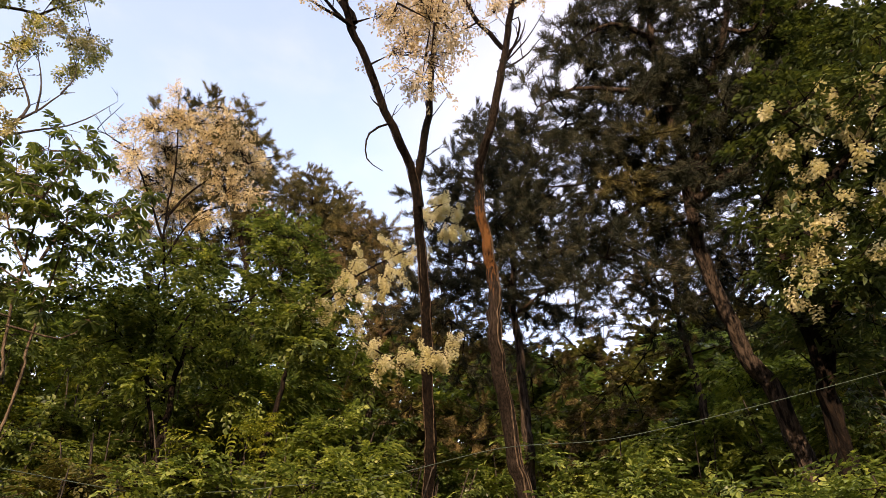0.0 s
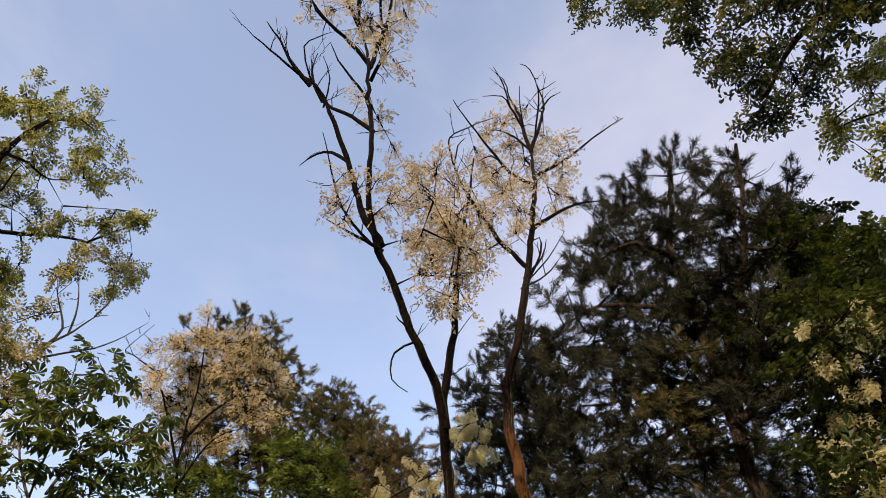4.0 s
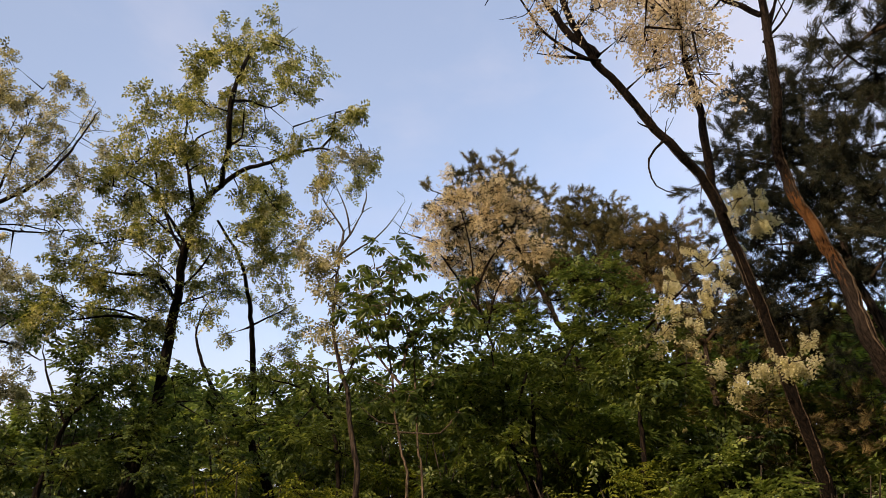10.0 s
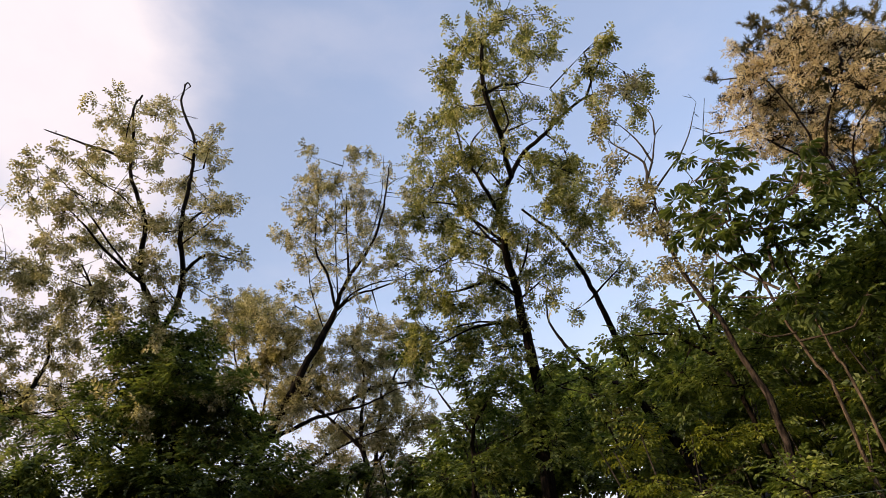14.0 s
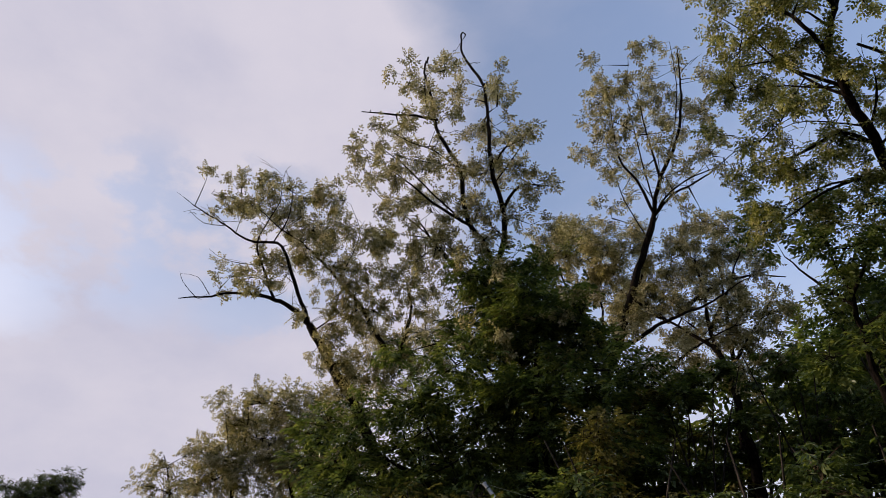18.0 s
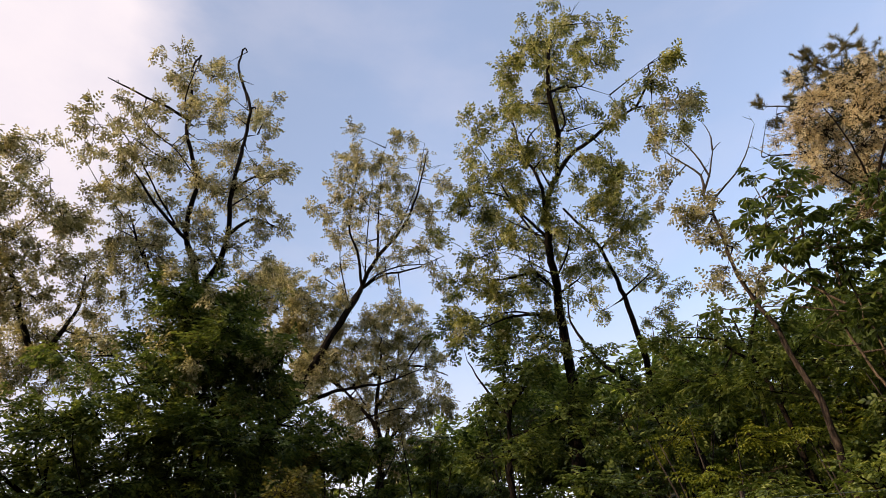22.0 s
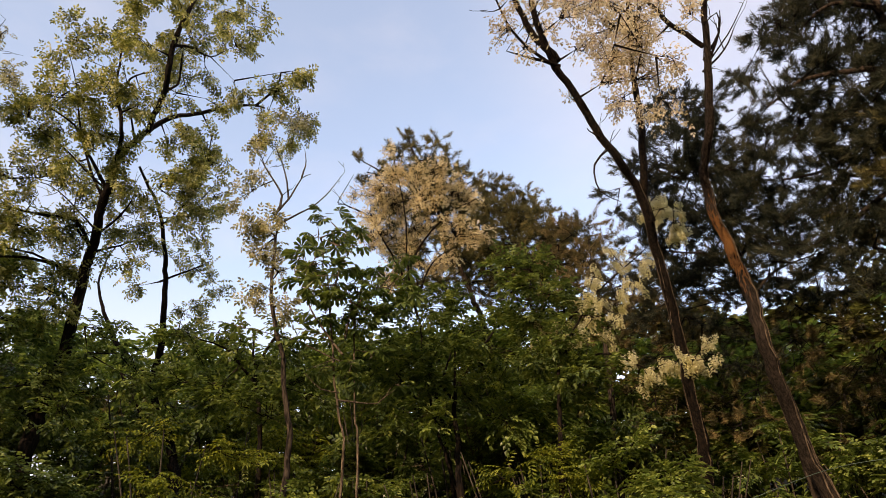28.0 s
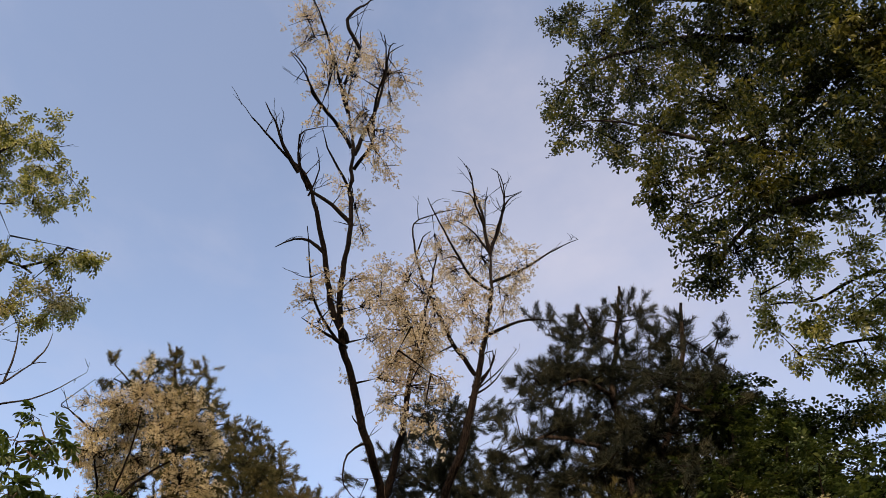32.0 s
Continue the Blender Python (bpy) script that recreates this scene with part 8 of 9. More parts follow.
clumps(dark_pine, [(3.19, 6.36, 7.90, 0.35), (4.17, 7.13, 8.57, 0.30), (4.14, 6.19, 7.69, 0.33), (3.43, 6.61, 7.61, 0.36), (3.42, 5.68, 6.55, 0.26), (4.41, 6.84, 7.75, 0.33), (3.51, 7.01, 7.41, 0.31), (3.49, 6.11, 6.72, 0.34), (3.46, 5.95, 6.25, 0.28)], density=0.5)
clumps(far_pine, [(2.86, 11.77, 9.13, 0.54), (3.80, 11.47, 9.17, 0.59), (4.50, 11.23, 8.95, 0.43), (5.34, 11.29, 8.79, 0.62), (3.43, 11.49, 8.15, 0.45), (4.11, 11.35, 8.19, 0.55), (5.36, 11.83, 8.63, 0.54), (5.95, 11.78, 8.36, 0.60), (3.03, 11.57, 7.70, 0.44), (4.06, 11.85, 7.84, 0.52), (4.46, 11.95, 8.07, 0.43), (5.64, 11.95, 8.03, 0.55), (5.67, 11.25, 7.32, 0.52)], density=0.30)
clumps(right_locust, [(3.19, 6.06, 5.08, 0.22), (3.31, 5.61, 4.71, 0.20), (3.77, 5.98, 4.87, 0.27), (4.17, 5.98, 4.91, 0.30), (3.68, 6.48, 5.03, 0.27), (4.19, 6.85, 5.08, 0.26), (4.36, 6.66, 4.91, 0.28), (4.18, 5.79, 4.42, 0.21), (3.82, 7.21, 5.01, 0.34), (3.74, 6.50, 4.71, 0.30), (4.05, 6.45, 4.59, 0.28), (4.65, 6.60, 4.78, 0.33), (3.96, 7.24, 4.54, 0.23), (4.11, 6.63, 4.43, 0.29), (4.43, 6.99, 4.42, 0.28)], LEAF_SHADED, density=0.5)
clumps(right_locust, [(3.72, 3.85, 5.53, 0.3), (3.76, 3.99, 5.32, 0.3), (3.69, 4.19, 5.14, 0.3), (3.79, 3.66, 5.66, 0.3), (3.91, 3.78, 5.37, 0.3), (3.96, 3.54, 5.57, 0.3)], LEAF_SHADED, density=0.9)
clumps(snag_locust, [(-13.21, 0.44, 9.00, 0.37), (-13.71, 0.99, 9.11, 0.35), (-13.14, 1.80, 8.62, 0.40), (-14.58, 0.62, 9.23, 0.41), (-14.44, 1.22, 8.74, 0.39), (-13.93, 2.14, 8.73, 0.43), (-15.57, 0.22, 8.80, 0.37), (-14.54, 0.80, 8.49, 0.35), (-14.30, 1.86, 8.00, 0.33), (-14.84, 2.33, 8.50, 0.44)], density=0.36)
clumps(far_pine, [(5.17, 10.62, 11.53, 0.65), (6.07, 10.52, 11.56, 0.67), (6.92, 11.18, 12.15, 0.55), (7.05, 9.82, 11.02, 0.57), (7.44, 9.28, 10.31, 0.50), (7.71, 8.95, 9.90, 0.64), (6.04, 11.85, 12.42, 0.74), (6.14, 10.35, 10.28, 0.58), (6.50, 9.87, 10.39, 0.65), (7.27, 9.89, 10.38, 0.59), (7.23, 9.28, 9.59, 0.55), (8.59, 9.58, 9.92, 0.49), (5.11, 11.74, 10.60, 0.47), (5.57, 11.05, 10.37, 0.68), (6.64, 11.01, 9.90, 0.45), (6.51, 9.75, 9.37, 0.54), (7.79, 10.38, 9.71, 0.61), (8.04, 9.87, 9.25, 0.52), (5.28, 11.78, 9.79, 0.69), (5.72, 10.47, 8.66, 0.59), (6.89, 11.28, 9.59, 0.47), (7.57, 10.91, 9.52, 0.68), (7.54, 9.93, 8.66, 0.62), (7.68, 9.49, 8.01, 0.41)], density=0.41)
clumps(far_pine, [(4.74, 11.59, 9.19, 0.65), (5.48, 11.61, 9.01, 0.61), (5.93, 10.93, 8.42, 0.55), (6.49, 10.77, 8.13, 0.56), (7.51, 10.88, 8.34, 0.57), (7.53, 10.39, 7.90, 0.63), (4.80, 11.35, 8.10, 0.43), (5.76, 11.83, 8.28, 0.52), (6.27, 11.34, 8.04, 0.58), (6.12, 10.01, 7.11, 0.51), (7.16, 10.23, 7.07, 0.58), (7.37, 9.70, 7.22, 0.45), (4.33, 11.39, 7.12, 0.45), (5.14, 11.16, 7.08, 0.48), (6.23, 11.45, 7.29, 0.54), (6.32, 10.99, 7.26, 0.55), (6.53, 10.18, 6.62, 0.56), (6.81, 9.64, 6.20, 0.43)], density=0.41)
clumps(far_pine, [(5.54, 11.82, 12.31, 0.67), (6.88, 10.94, 11.37, 0.63), (7.63, 10.60, 10.35, 0.53), (7.70, 8.98, 9.18, 0.62), (6.08, 11.81, 10.22, 0.54), (6.44, 10.91, 9.11, 0.45), (8.26, 10.21, 9.65, 0.54), (4.71, 10.97, 7.90, 0.58), (6.02, 10.99, 8.88, 0.62), (7.30, 10.90, 7.85, 0.46), (8.18, 10.42, 7.86, 0.66)], NEEDLE_OLIVE, density=0.52)
clumps(tip_pine, [(-4.90, 9.85, 11.74, 0.42), (-4.12, 10.34, 12.41, 0.36), (-5.07, 9.69, 11.05, 0.33), (-4.52, 10.99, 12.19, 0.44), (-3.91, 10.94, 12.07, 0.40), (-5.47, 10.27, 11.11, 0.35), (-5.44, 11.06, 11.57, 0.34), (-4.50, 10.58, 11.10, 0.38), (-4.24, 11.08, 11.37, 0.45), (-3.69, 11.75, 11.95, 0.48), (-5.51, 10.61, 10.88, 0.29), (-4.94, 10.98, 10.98, 0.37), (-4.49, 10.85, 10.64, 0.41), (-4.13, 11.85, 11.58, 0.49), (-3.22, 11.78, 11.36, 0.40), (-5.49, 10.44, 10.08, 0.40), (-4.91, 10.83, 10.13, 0.34), (-4.76, 11.20, 10.53, 0.31), (-4.21, 11.31, 10.50, 0.43), (-3.52, 11.65, 10.29, 0.44), (-5.02, 10.63, 9.71, 0.42), (-4.97, 11.36, 9.81, 0.43), (-4.24, 11.79, 10.12, 0.30), (-3.94, 12.02, 10.09, 0.33)], density=1.04)
clumps(tip_pine, [(-5.40, 11.08, 9.39, 0.30), (-4.99, 11.34, 9.25, 0.36), (-4.44, 11.62, 9.43, 0.37), (-3.86, 11.87, 9.49, 0.45), (-3.19, 11.96, 9.52, 0.34)], density=1.04)
clumps(broad_pine, [(-3.08, 14.41, 12.93, 0.43), (-2.49, 14.89, 13.29, 0.58), (-3.23, 15.27, 13.31, 0.55), (-2.66, 15.49, 12.95, 0.40), (-1.68, 15.12, 12.64, 0.41), (-3.73, 14.95, 12.14, 0.47), (-2.87, 15.77, 12.26, 0.61), (-2.30, 14.65, 11.96, 0.46), (-1.73, 15.32, 11.85, 0.44), (-0.97, 14.72, 11.58, 0.46), (-3.36, 15.56, 11.70, 0.46), (-2.60, 15.48, 11.77, 0.43), (-1.89, 15.13, 11.00, 0.39), (-1.47, 15.13, 11.06, 0.52), (-4.12, 15.24, 10.92, 0.44), (-3.39, 15.71, 11.22, 0.45), (-2.38, 15.05, 10.70, 0.50), (-1.54, 15.58, 10.51, 0.39), (-0.95, 15.92, 10.62, 0.38)], density=0.91)
clumps(ivy_tree, [(-13.42, 0.76, 8.10, 0.46), (-13.52, 1.37, 8.66, 0.33), (-12.73, 2.29, 8.67, 0.40), (-13.56, 1.69, 7.41, 0.44), (-12.47, 1.76, 7.53, 0.37), (-12.82, 1.13, 6.57, 0.33), (-13.40, 2.40, 6.71, 0.44), (-13.53, 3.34, 6.93, 0.34), (-13.15, 2.21, 6.10, 0.41), (-13.03, 2.85, 6.27, 0.45)], LOCUST, density=0.4, size=1.15)
clumps(blossom_locust, [(-2.54, 8.55, 7.60, 0.39), (-1.99, 9.20, 7.70, 0.37), (-2.66, 9.34, 7.17, 0.35), (-2.03, 9.17, 6.91, 0.41), (-3.11, 8.80, 6.41, 0.35), (-2.34, 9.27, 6.65, 0.33), (-1.85, 8.56, 6.23, 0.40), (-1.36, 9.49, 6.77, 0.42), (-2.76, 9.18, 6.17, 0.37), (-2.11, 8.63, 5.98, 0.34), (-1.61, 8.59, 5.61, 0.29)], density=0.7)
clumps(blossom_shrub, [(-18.08, -5.74, 7.29, 0.44), (-19.63, -5.49, 7.58, 0.63), (-18.87, -4.79, 7.40, 0.60), (-19.96, -4.31, 8.20, 0.47), (-19.20, -5.81, 6.79, 0.56), (-19.57, -5.34, 6.97, 0.59), (-18.63, -4.41, 6.93, 0.48), (-19.36, -4.07, 6.99, 0.68), (-19.42, -3.33, 7.17, 0.67), (-17.87, -5.66, 5.81, 0.44), (-19.45, -5.59, 6.69, 0.51), (-18.52, -4.80, 6.37, 0.54), (-18.94, -4.10, 6.42, 0.62), (-18.24, -3.25, 6.39, 0.50), (-19.04, -2.94, 6.65, 0.44), (-18.12, -5.14, 5.59, 0.51), (-18.55, -4.82, 5.82, 0.52), (-19.71, -4.73, 6.06, 0.54), (-18.65, -3.67, 5.64, 0.62), (-19.80, -3.27, 6.08, 0.67), (-19.04, -2.70, 5.74, 0.46), (-19.75, -1.87, 6.17, 0.63), (-19.48, -5.75, 5.58, 0.53), (-18.48, -5.18, 5.25, 0.48)], THICKET, density=0.8)
clumps(blossom_shrub, [(-18.49, -4.37, 5.06, 0.48), (-20.07, -4.35, 5.74, 0.48), (-18.97, -3.61, 5.54, 0.64), (-20.01, -3.07, 5.51, 0.65), (-19.03, -2.34, 5.42, 0.58), (-19.94, -5.60, 4.89, 0.48), (-20.07, -4.84, 4.77, 0.71), (-18.79, -4.01, 4.73, 0.47), (-20.04, -4.00, 5.04, 0.50), (-18.93, -2.93, 4.64, 0.49), (-20.25, -2.59, 5.22, 0.71), (-18.74, -1.72, 4.79, 0.54)], THICKET, density=0.8)
clumps(slanting_locust, [(-12.07, 3.57, 12.96, 0.32), (-11.93, 4.45, 13.10, 0.34), (-11.68, 4.87, 13.31, 0.42), (-12.71, 3.93, 12.92, 0.49), (-11.79, 4.27, 12.14, 0.31), (-12.77, 5.32, 13.44, 0.49), (-13.06, 3.68, 12.34, 0.48), (-13.24, 4.19, 12.76, 0.50), (-12.26, 4.47, 12.11, 0.33), (-12.70, 5.42, 12.71, 0.45), (-11.92, 6.23, 12.42, 0.41), (-13.47, 4.22, 12.17, 0.42), (-12.95, 4.38, 11.86, 0.36), (-13.65, 5.63, 12.66, 0.41), (-13.09, 6.25, 12.48, 0.42), (-12.76, 6.89, 12.43, 0.37), (-13.32, 3.58, 11.39, 0.47), (-12.91, 3.99, 11.19, 0.31), (-12.63, 4.68, 11.13, 0.38), (-12.27, 5.40, 11.14, 0.47), (-13.59, 6.74, 11.93, 0.44), (-13.44, 3.97, 10.85, 0.37), (-14.27, 4.81, 11.65, 0.39), (-13.14, 5.14, 10.55, 0.45)], density=0.43)
clumps(slanting_locust, [(-13.27, 6.15, 11.33, 0.37), (-12.64, 6.46, 10.53, 0.38), (-14.00, 3.84, 10.23, 0.35), (-14.57, 4.63, 10.80, 0.38), (-13.99, 5.35, 10.74, 0.32), (-14.27, 6.12, 11.25, 0.49), (-12.95, 6.39, 10.14, 0.47), (-14.09, 4.05, 9.90, 0.33), (-13.68, 4.52, 9.51, 0.30), (-13.54, 5.62, 9.72, 0.43), (-14.80, 6.47, 10.39, 0.49)], density=0.43)
clumps(ivy_tree, [(-12.48, 0.38, 7.92, 0.28), (-12.20, 1.37, 7.81, 0.31), (-13.14, 0.50, 7.27, 0.27), (-13.05, 1.21, 7.23, 0.32), (-11.98, 2.50, 6.76, 0.31), (-12.84, -0.11, 6.72, 0.33), (-12.69, 0.66, 6.64, 0.26), (-12.47, 1.24, 6.44, 0.29), (-12.83, 2.35, 6.27, 0.25)], LOCUST_GREY, density=0.35, size=1.15)
clumps(broad_pine, [(-4.20, 14.75, 10.96, 0.56), (-3.17, 15.99, 11.65, 0.59), (-2.64, 15.24, 11.21, 0.50), (-3.90, 15.94, 11.32, 0.63), (-3.16, 15.06, 10.45, 0.60), (-2.30, 16.04, 10.57, 0.47), (-4.31, 15.56, 10.19, 0.47), (-3.63, 15.99, 10.25, 0.61), (-2.46, 15.90, 10.24, 0.56), (-4.07, 16.38, 9.75, 0.42), (-3.31, 16.13, 9.59, 0.49), (-2.35, 15.58, 9.17, 0.45)], NEEDLE_BROWN, density=0.91)
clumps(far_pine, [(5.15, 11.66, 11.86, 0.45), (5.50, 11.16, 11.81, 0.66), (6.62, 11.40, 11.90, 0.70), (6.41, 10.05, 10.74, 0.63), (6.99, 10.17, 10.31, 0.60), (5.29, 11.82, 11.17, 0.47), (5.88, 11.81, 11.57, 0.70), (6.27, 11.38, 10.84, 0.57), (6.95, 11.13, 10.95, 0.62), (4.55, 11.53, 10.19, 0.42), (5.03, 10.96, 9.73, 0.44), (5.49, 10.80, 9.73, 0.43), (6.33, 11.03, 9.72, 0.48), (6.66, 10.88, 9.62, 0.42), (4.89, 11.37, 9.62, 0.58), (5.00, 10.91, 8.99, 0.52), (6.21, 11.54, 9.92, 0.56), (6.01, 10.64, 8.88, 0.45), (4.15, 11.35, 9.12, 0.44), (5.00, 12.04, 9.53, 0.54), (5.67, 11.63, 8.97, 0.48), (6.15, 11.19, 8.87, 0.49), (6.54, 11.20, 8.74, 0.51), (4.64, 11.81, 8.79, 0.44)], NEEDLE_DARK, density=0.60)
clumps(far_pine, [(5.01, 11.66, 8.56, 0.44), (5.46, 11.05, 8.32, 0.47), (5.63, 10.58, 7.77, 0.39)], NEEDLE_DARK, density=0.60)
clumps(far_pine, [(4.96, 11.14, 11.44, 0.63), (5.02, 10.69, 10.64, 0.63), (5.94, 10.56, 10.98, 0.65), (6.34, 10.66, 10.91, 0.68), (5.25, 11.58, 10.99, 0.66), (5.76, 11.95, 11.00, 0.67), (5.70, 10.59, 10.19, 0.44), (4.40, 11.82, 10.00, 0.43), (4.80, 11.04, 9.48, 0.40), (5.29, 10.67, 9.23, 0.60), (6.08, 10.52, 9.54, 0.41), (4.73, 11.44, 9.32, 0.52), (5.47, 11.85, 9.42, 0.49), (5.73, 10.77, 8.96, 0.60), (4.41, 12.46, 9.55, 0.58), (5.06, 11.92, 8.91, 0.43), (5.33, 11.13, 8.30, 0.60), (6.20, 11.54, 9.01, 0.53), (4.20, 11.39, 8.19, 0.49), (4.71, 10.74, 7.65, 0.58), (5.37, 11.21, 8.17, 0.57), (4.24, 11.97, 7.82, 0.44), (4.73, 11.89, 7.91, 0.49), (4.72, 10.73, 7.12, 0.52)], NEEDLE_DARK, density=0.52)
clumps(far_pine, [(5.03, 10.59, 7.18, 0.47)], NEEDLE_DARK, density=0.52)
clumps(dark_pine, [(2.99, 5.56, 9.56, 0.41), (3.24, 5.07, 9.30, 0.38), (4.37, 6.30, 10.74, 0.41), (3.43, 5.85, 9.72, 0.41), (3.31, 5.11, 8.74, 0.33), (4.48, 6.48, 10.27, 0.49), (3.95, 5.04, 8.41, 0.33), (2.86, 6.11, 9.26, 0.29), (3.64, 6.32, 9.75, 0.38), (3.91, 6.41, 9.58, 0.30), (4.51, 6.68, 9.88, 0.43), (4.15, 5.33, 8.16, 0.39), (4.79, 5.85, 8.83, 0.38), (3.45, 7.13, 10.04, 0.35), (3.54, 6.37, 8.80, 0.38), (4.20, 6.52, 9.34, 0.41), (4.24, 6.00, 8.66, 0.37), (4.78, 6.29, 8.93, 0.36), (5.50, 6.40, 9.16, 0.38), (2.74, 6.51, 8.46, 0.38), (3.48, 7.10, 9.06, 0.36), (3.48, 6.22, 8.32, 0.34), (4.53, 6.96, 8.96, 0.29), (4.70, 6.59, 8.58, 0.35)], density=0.55)
clumps(dark_pine, [(5.02, 6.62, 8.67, 0.41)], density=0.55)
clumps(behind_pine, [(0.72, 11.02, 12.84, 0.44), (1.56, 10.56, 12.00, 0.54), (2.27, 11.53, 13.16, 0.61), (1.23, 10.53, 11.72, 0.53), (1.90, 11.13, 11.70, 0.55), (2.73, 10.90, 11.53, 0.37), (0.93, 10.16, 10.50, 0.35), (1.57, 11.69, 11.66, 0.37), (2.03, 10.38, 10.42, 0.42)], density=0.81)

bank_shrub = tree("tall_shrub", (-3.38, 10.14, 1.59), "tall leafy green shrub beside the chestnut", "shrub", DARKLEAF, 40)
limb(bank_shrub, "trunk", 0.05, 0.012, [(-3.38, 10.14, 1.36), (-3.64, 9.78, 4.00), (-3.87, 9.45, 5.29), (-4.06, 9.18, 6.41), (-4.12, 9.11, 6.96)])
limb(bank_shrub, "limb", 0.025, 0.008, [(-3.87, 9.44, 5.34), (-4.36, 9.11, 5.98), (-4.72, 8.82, 6.46)])
limb(bank_shrub, "limb", 0.025, 0.008, [(-3.95, 9.33, 5.79), (-3.71, 9.43, 6.57), (-3.56, 9.59, 7.19)])
clumps(bank_shrub, [(-5.14, 8.55, 6.93, 0.42), (-4.97, 9.24, 7.51, 0.34), (-4.53, 9.46, 7.55, 0.29), (-3.92, 9.12, 7.43, 0.37), (-3.76, 9.65, 7.69, 0.44), (-4.86, 8.36, 6.26, 0.27), (-4.39, 8.53, 6.54, 0.33), (-4.49, 9.55, 6.96, 0.29), (-3.96, 9.41, 6.89, 0.32), (-3.41, 8.98, 6.84, 0.28), (-5.09, 8.48, 6.03, 0.38), (-4.97, 9.16, 6.23, 0.41), (-4.29, 8.50, 6.02, 0.25), (-3.95, 8.83, 6.17, 0.33), (-4.04, 9.58, 6.63, 0.29), (-3.19, 9.15, 6.43, 0.26), (-4.74, 8.86, 5.67, 0.30), (-4.48, 8.96, 5.95, 0.33), (-4.23, 9.16, 5.89, 0.26), (-3.96, 9.02, 6.03, 0.31), (-3.36, 9.19, 5.94, 0.26), (-3.26, 9.88, 6.53, 0.27)], density=0.75, size=1.15)
clumps(chestnut, [(-5.22, 6.68, 7.09, 0.24), (-5.18, 7.34, 7.54, 0.25), (-4.87, 7.41, 7.79, 0.22), (-4.99, 6.93, 6.59, 0.20), (-5.17, 7.45, 7.34, 0.20), (-4.49, 7.28, 6.99, 0.28), (-4.99, 6.78, 6.18, 0.21), (-5.02, 7.35, 6.51, 0.25), (-4.54, 7.12, 6.57, 0.27), (-4.04, 7.30, 6.46, 0.20), (-5.00, 7.35, 6.02, 0.25), (-4.68, 7.47, 6.38, 0.29), (-4.59, 7.62, 6.41, 0.19), (-4.87, 7.20, 5.59, 0.28), (-4.43, 7.15, 5.48, 0.22), (-4.30, 7.56, 5.82, 0.21), (-4.72, 7.46, 5.47, 0.20), (-4.50, 7.37, 5.39, 0.19), (-3.81, 7.31, 5.21, 0.18)], density=0.6)
clumps(dark_pine, [(2.32, 6.61, 9.92, 0.48), (2.48, 6.53, 9.76, 0.31), (2.96, 6.58, 9.57, 0.35), (3.08, 6.06, 8.94, 0.32), (2.12, 6.60, 9.37, 0.36), (2.82, 7.25, 10.06, 0.51), (3.03, 6.81, 9.24, 0.38), (2.83, 6.04, 8.38, 0.30), (1.67, 6.50, 8.81, 0.39), (2.53, 7.78, 9.81, 0.33), (2.57, 6.75, 8.91, 0.43), (3.45, 7.52, 9.31, 0.40), (2.32, 7.41, 9.26, 0.48), (2.48, 7.40, 9.19, 0.44), (2.71, 6.87, 8.29, 0.32), (3.27, 7.16, 8.50, 0.33), (1.51, 7.30, 8.43, 0.29), (2.04, 7.39, 8.64, 0.45), (2.88, 8.13, 8.90, 0.44), (2.31, 6.57, 7.58, 0.29), (2.88, 6.68, 7.43, 0.28), (2.08, 8.25, 8.94, 0.33), (2.52, 8.24, 8.71, 0.37), (2.76, 7.93, 8.54, 0.38)], density=0.5)
clumps(dark_pine, [(3.10, 8.03, 8.16, 0.33), (1.23, 6.86, 7.44, 0.29), (1.85, 8.02, 8.26, 0.31), (1.86, 6.87, 7.17, 0.28), (2.76, 8.12, 8.13, 0.43), (2.78, 7.24, 7.23, 0.34)], density=0.5)
clumps(behind_pine, [(0.99, 11.24, 10.89, 0.56), (1.59, 11.19, 11.01, 0.46), (1.87, 11.08, 10.53, 0.36), (2.38, 11.19, 10.48, 0.54), (0.91, 10.84, 9.86, 0.45), (1.50, 10.45, 9.70, 0.51), (1.95, 11.22, 10.21, 0.48), (0.61, 11.18, 9.81, 0.49), (1.27, 11.25, 9.71, 0.39), (1.24, 10.42, 8.89, 0.41), (1.97, 10.61, 9.04, 0.35), (0.54, 11.29, 9.33, 0.39), (1.25, 10.74, 8.81, 0.34), (1.81, 11.02, 8.72, 0.34)], density=0.81)
clumps(ivy_tree, [(-12.73, -0.76, 6.28, 0.40), (-14.13, -0.05, 6.78, 0.47), (-12.30, 0.73, 6.16, 0.42), (-14.00, -0.48, 5.79, 0.57), (-12.32, 0.16, 5.34, 0.46), (-12.77, 1.12, 5.51, 0.51), (-12.14, 1.63, 5.54, 0.41), (-13.07, -0.61, 5.06, 0.43), (-13.54, 0.16, 5.33, 0.45), (-13.89, 0.74, 5.47, 0.46), (-13.38, 1.18, 5.22, 0.41), (-12.12, 1.83, 5.06, 0.35), (-12.95, 2.33, 5.32, 0.49), (-14.06, -0.25, 5.10, 0.58), (-13.50, 0.26, 4.95, 0.45), (-12.43, 0.71, 4.31, 0.40), (-14.08, 1.42, 5.18, 0.46), (-12.07, 1.83, 4.45, 0.42), (-13.78, 3.05, 5.00, 0.46), (-13.49, -0.60, 4.19, 0.37), (-12.77, -0.15, 4.21, 0.48), (-13.56, 0.71, 4.43, 0.40), (-13.61, 1.47, 4.18, 0.36), (-13.73, 1.91, 4.14, 0.52)], density=0.6, size=1.15)
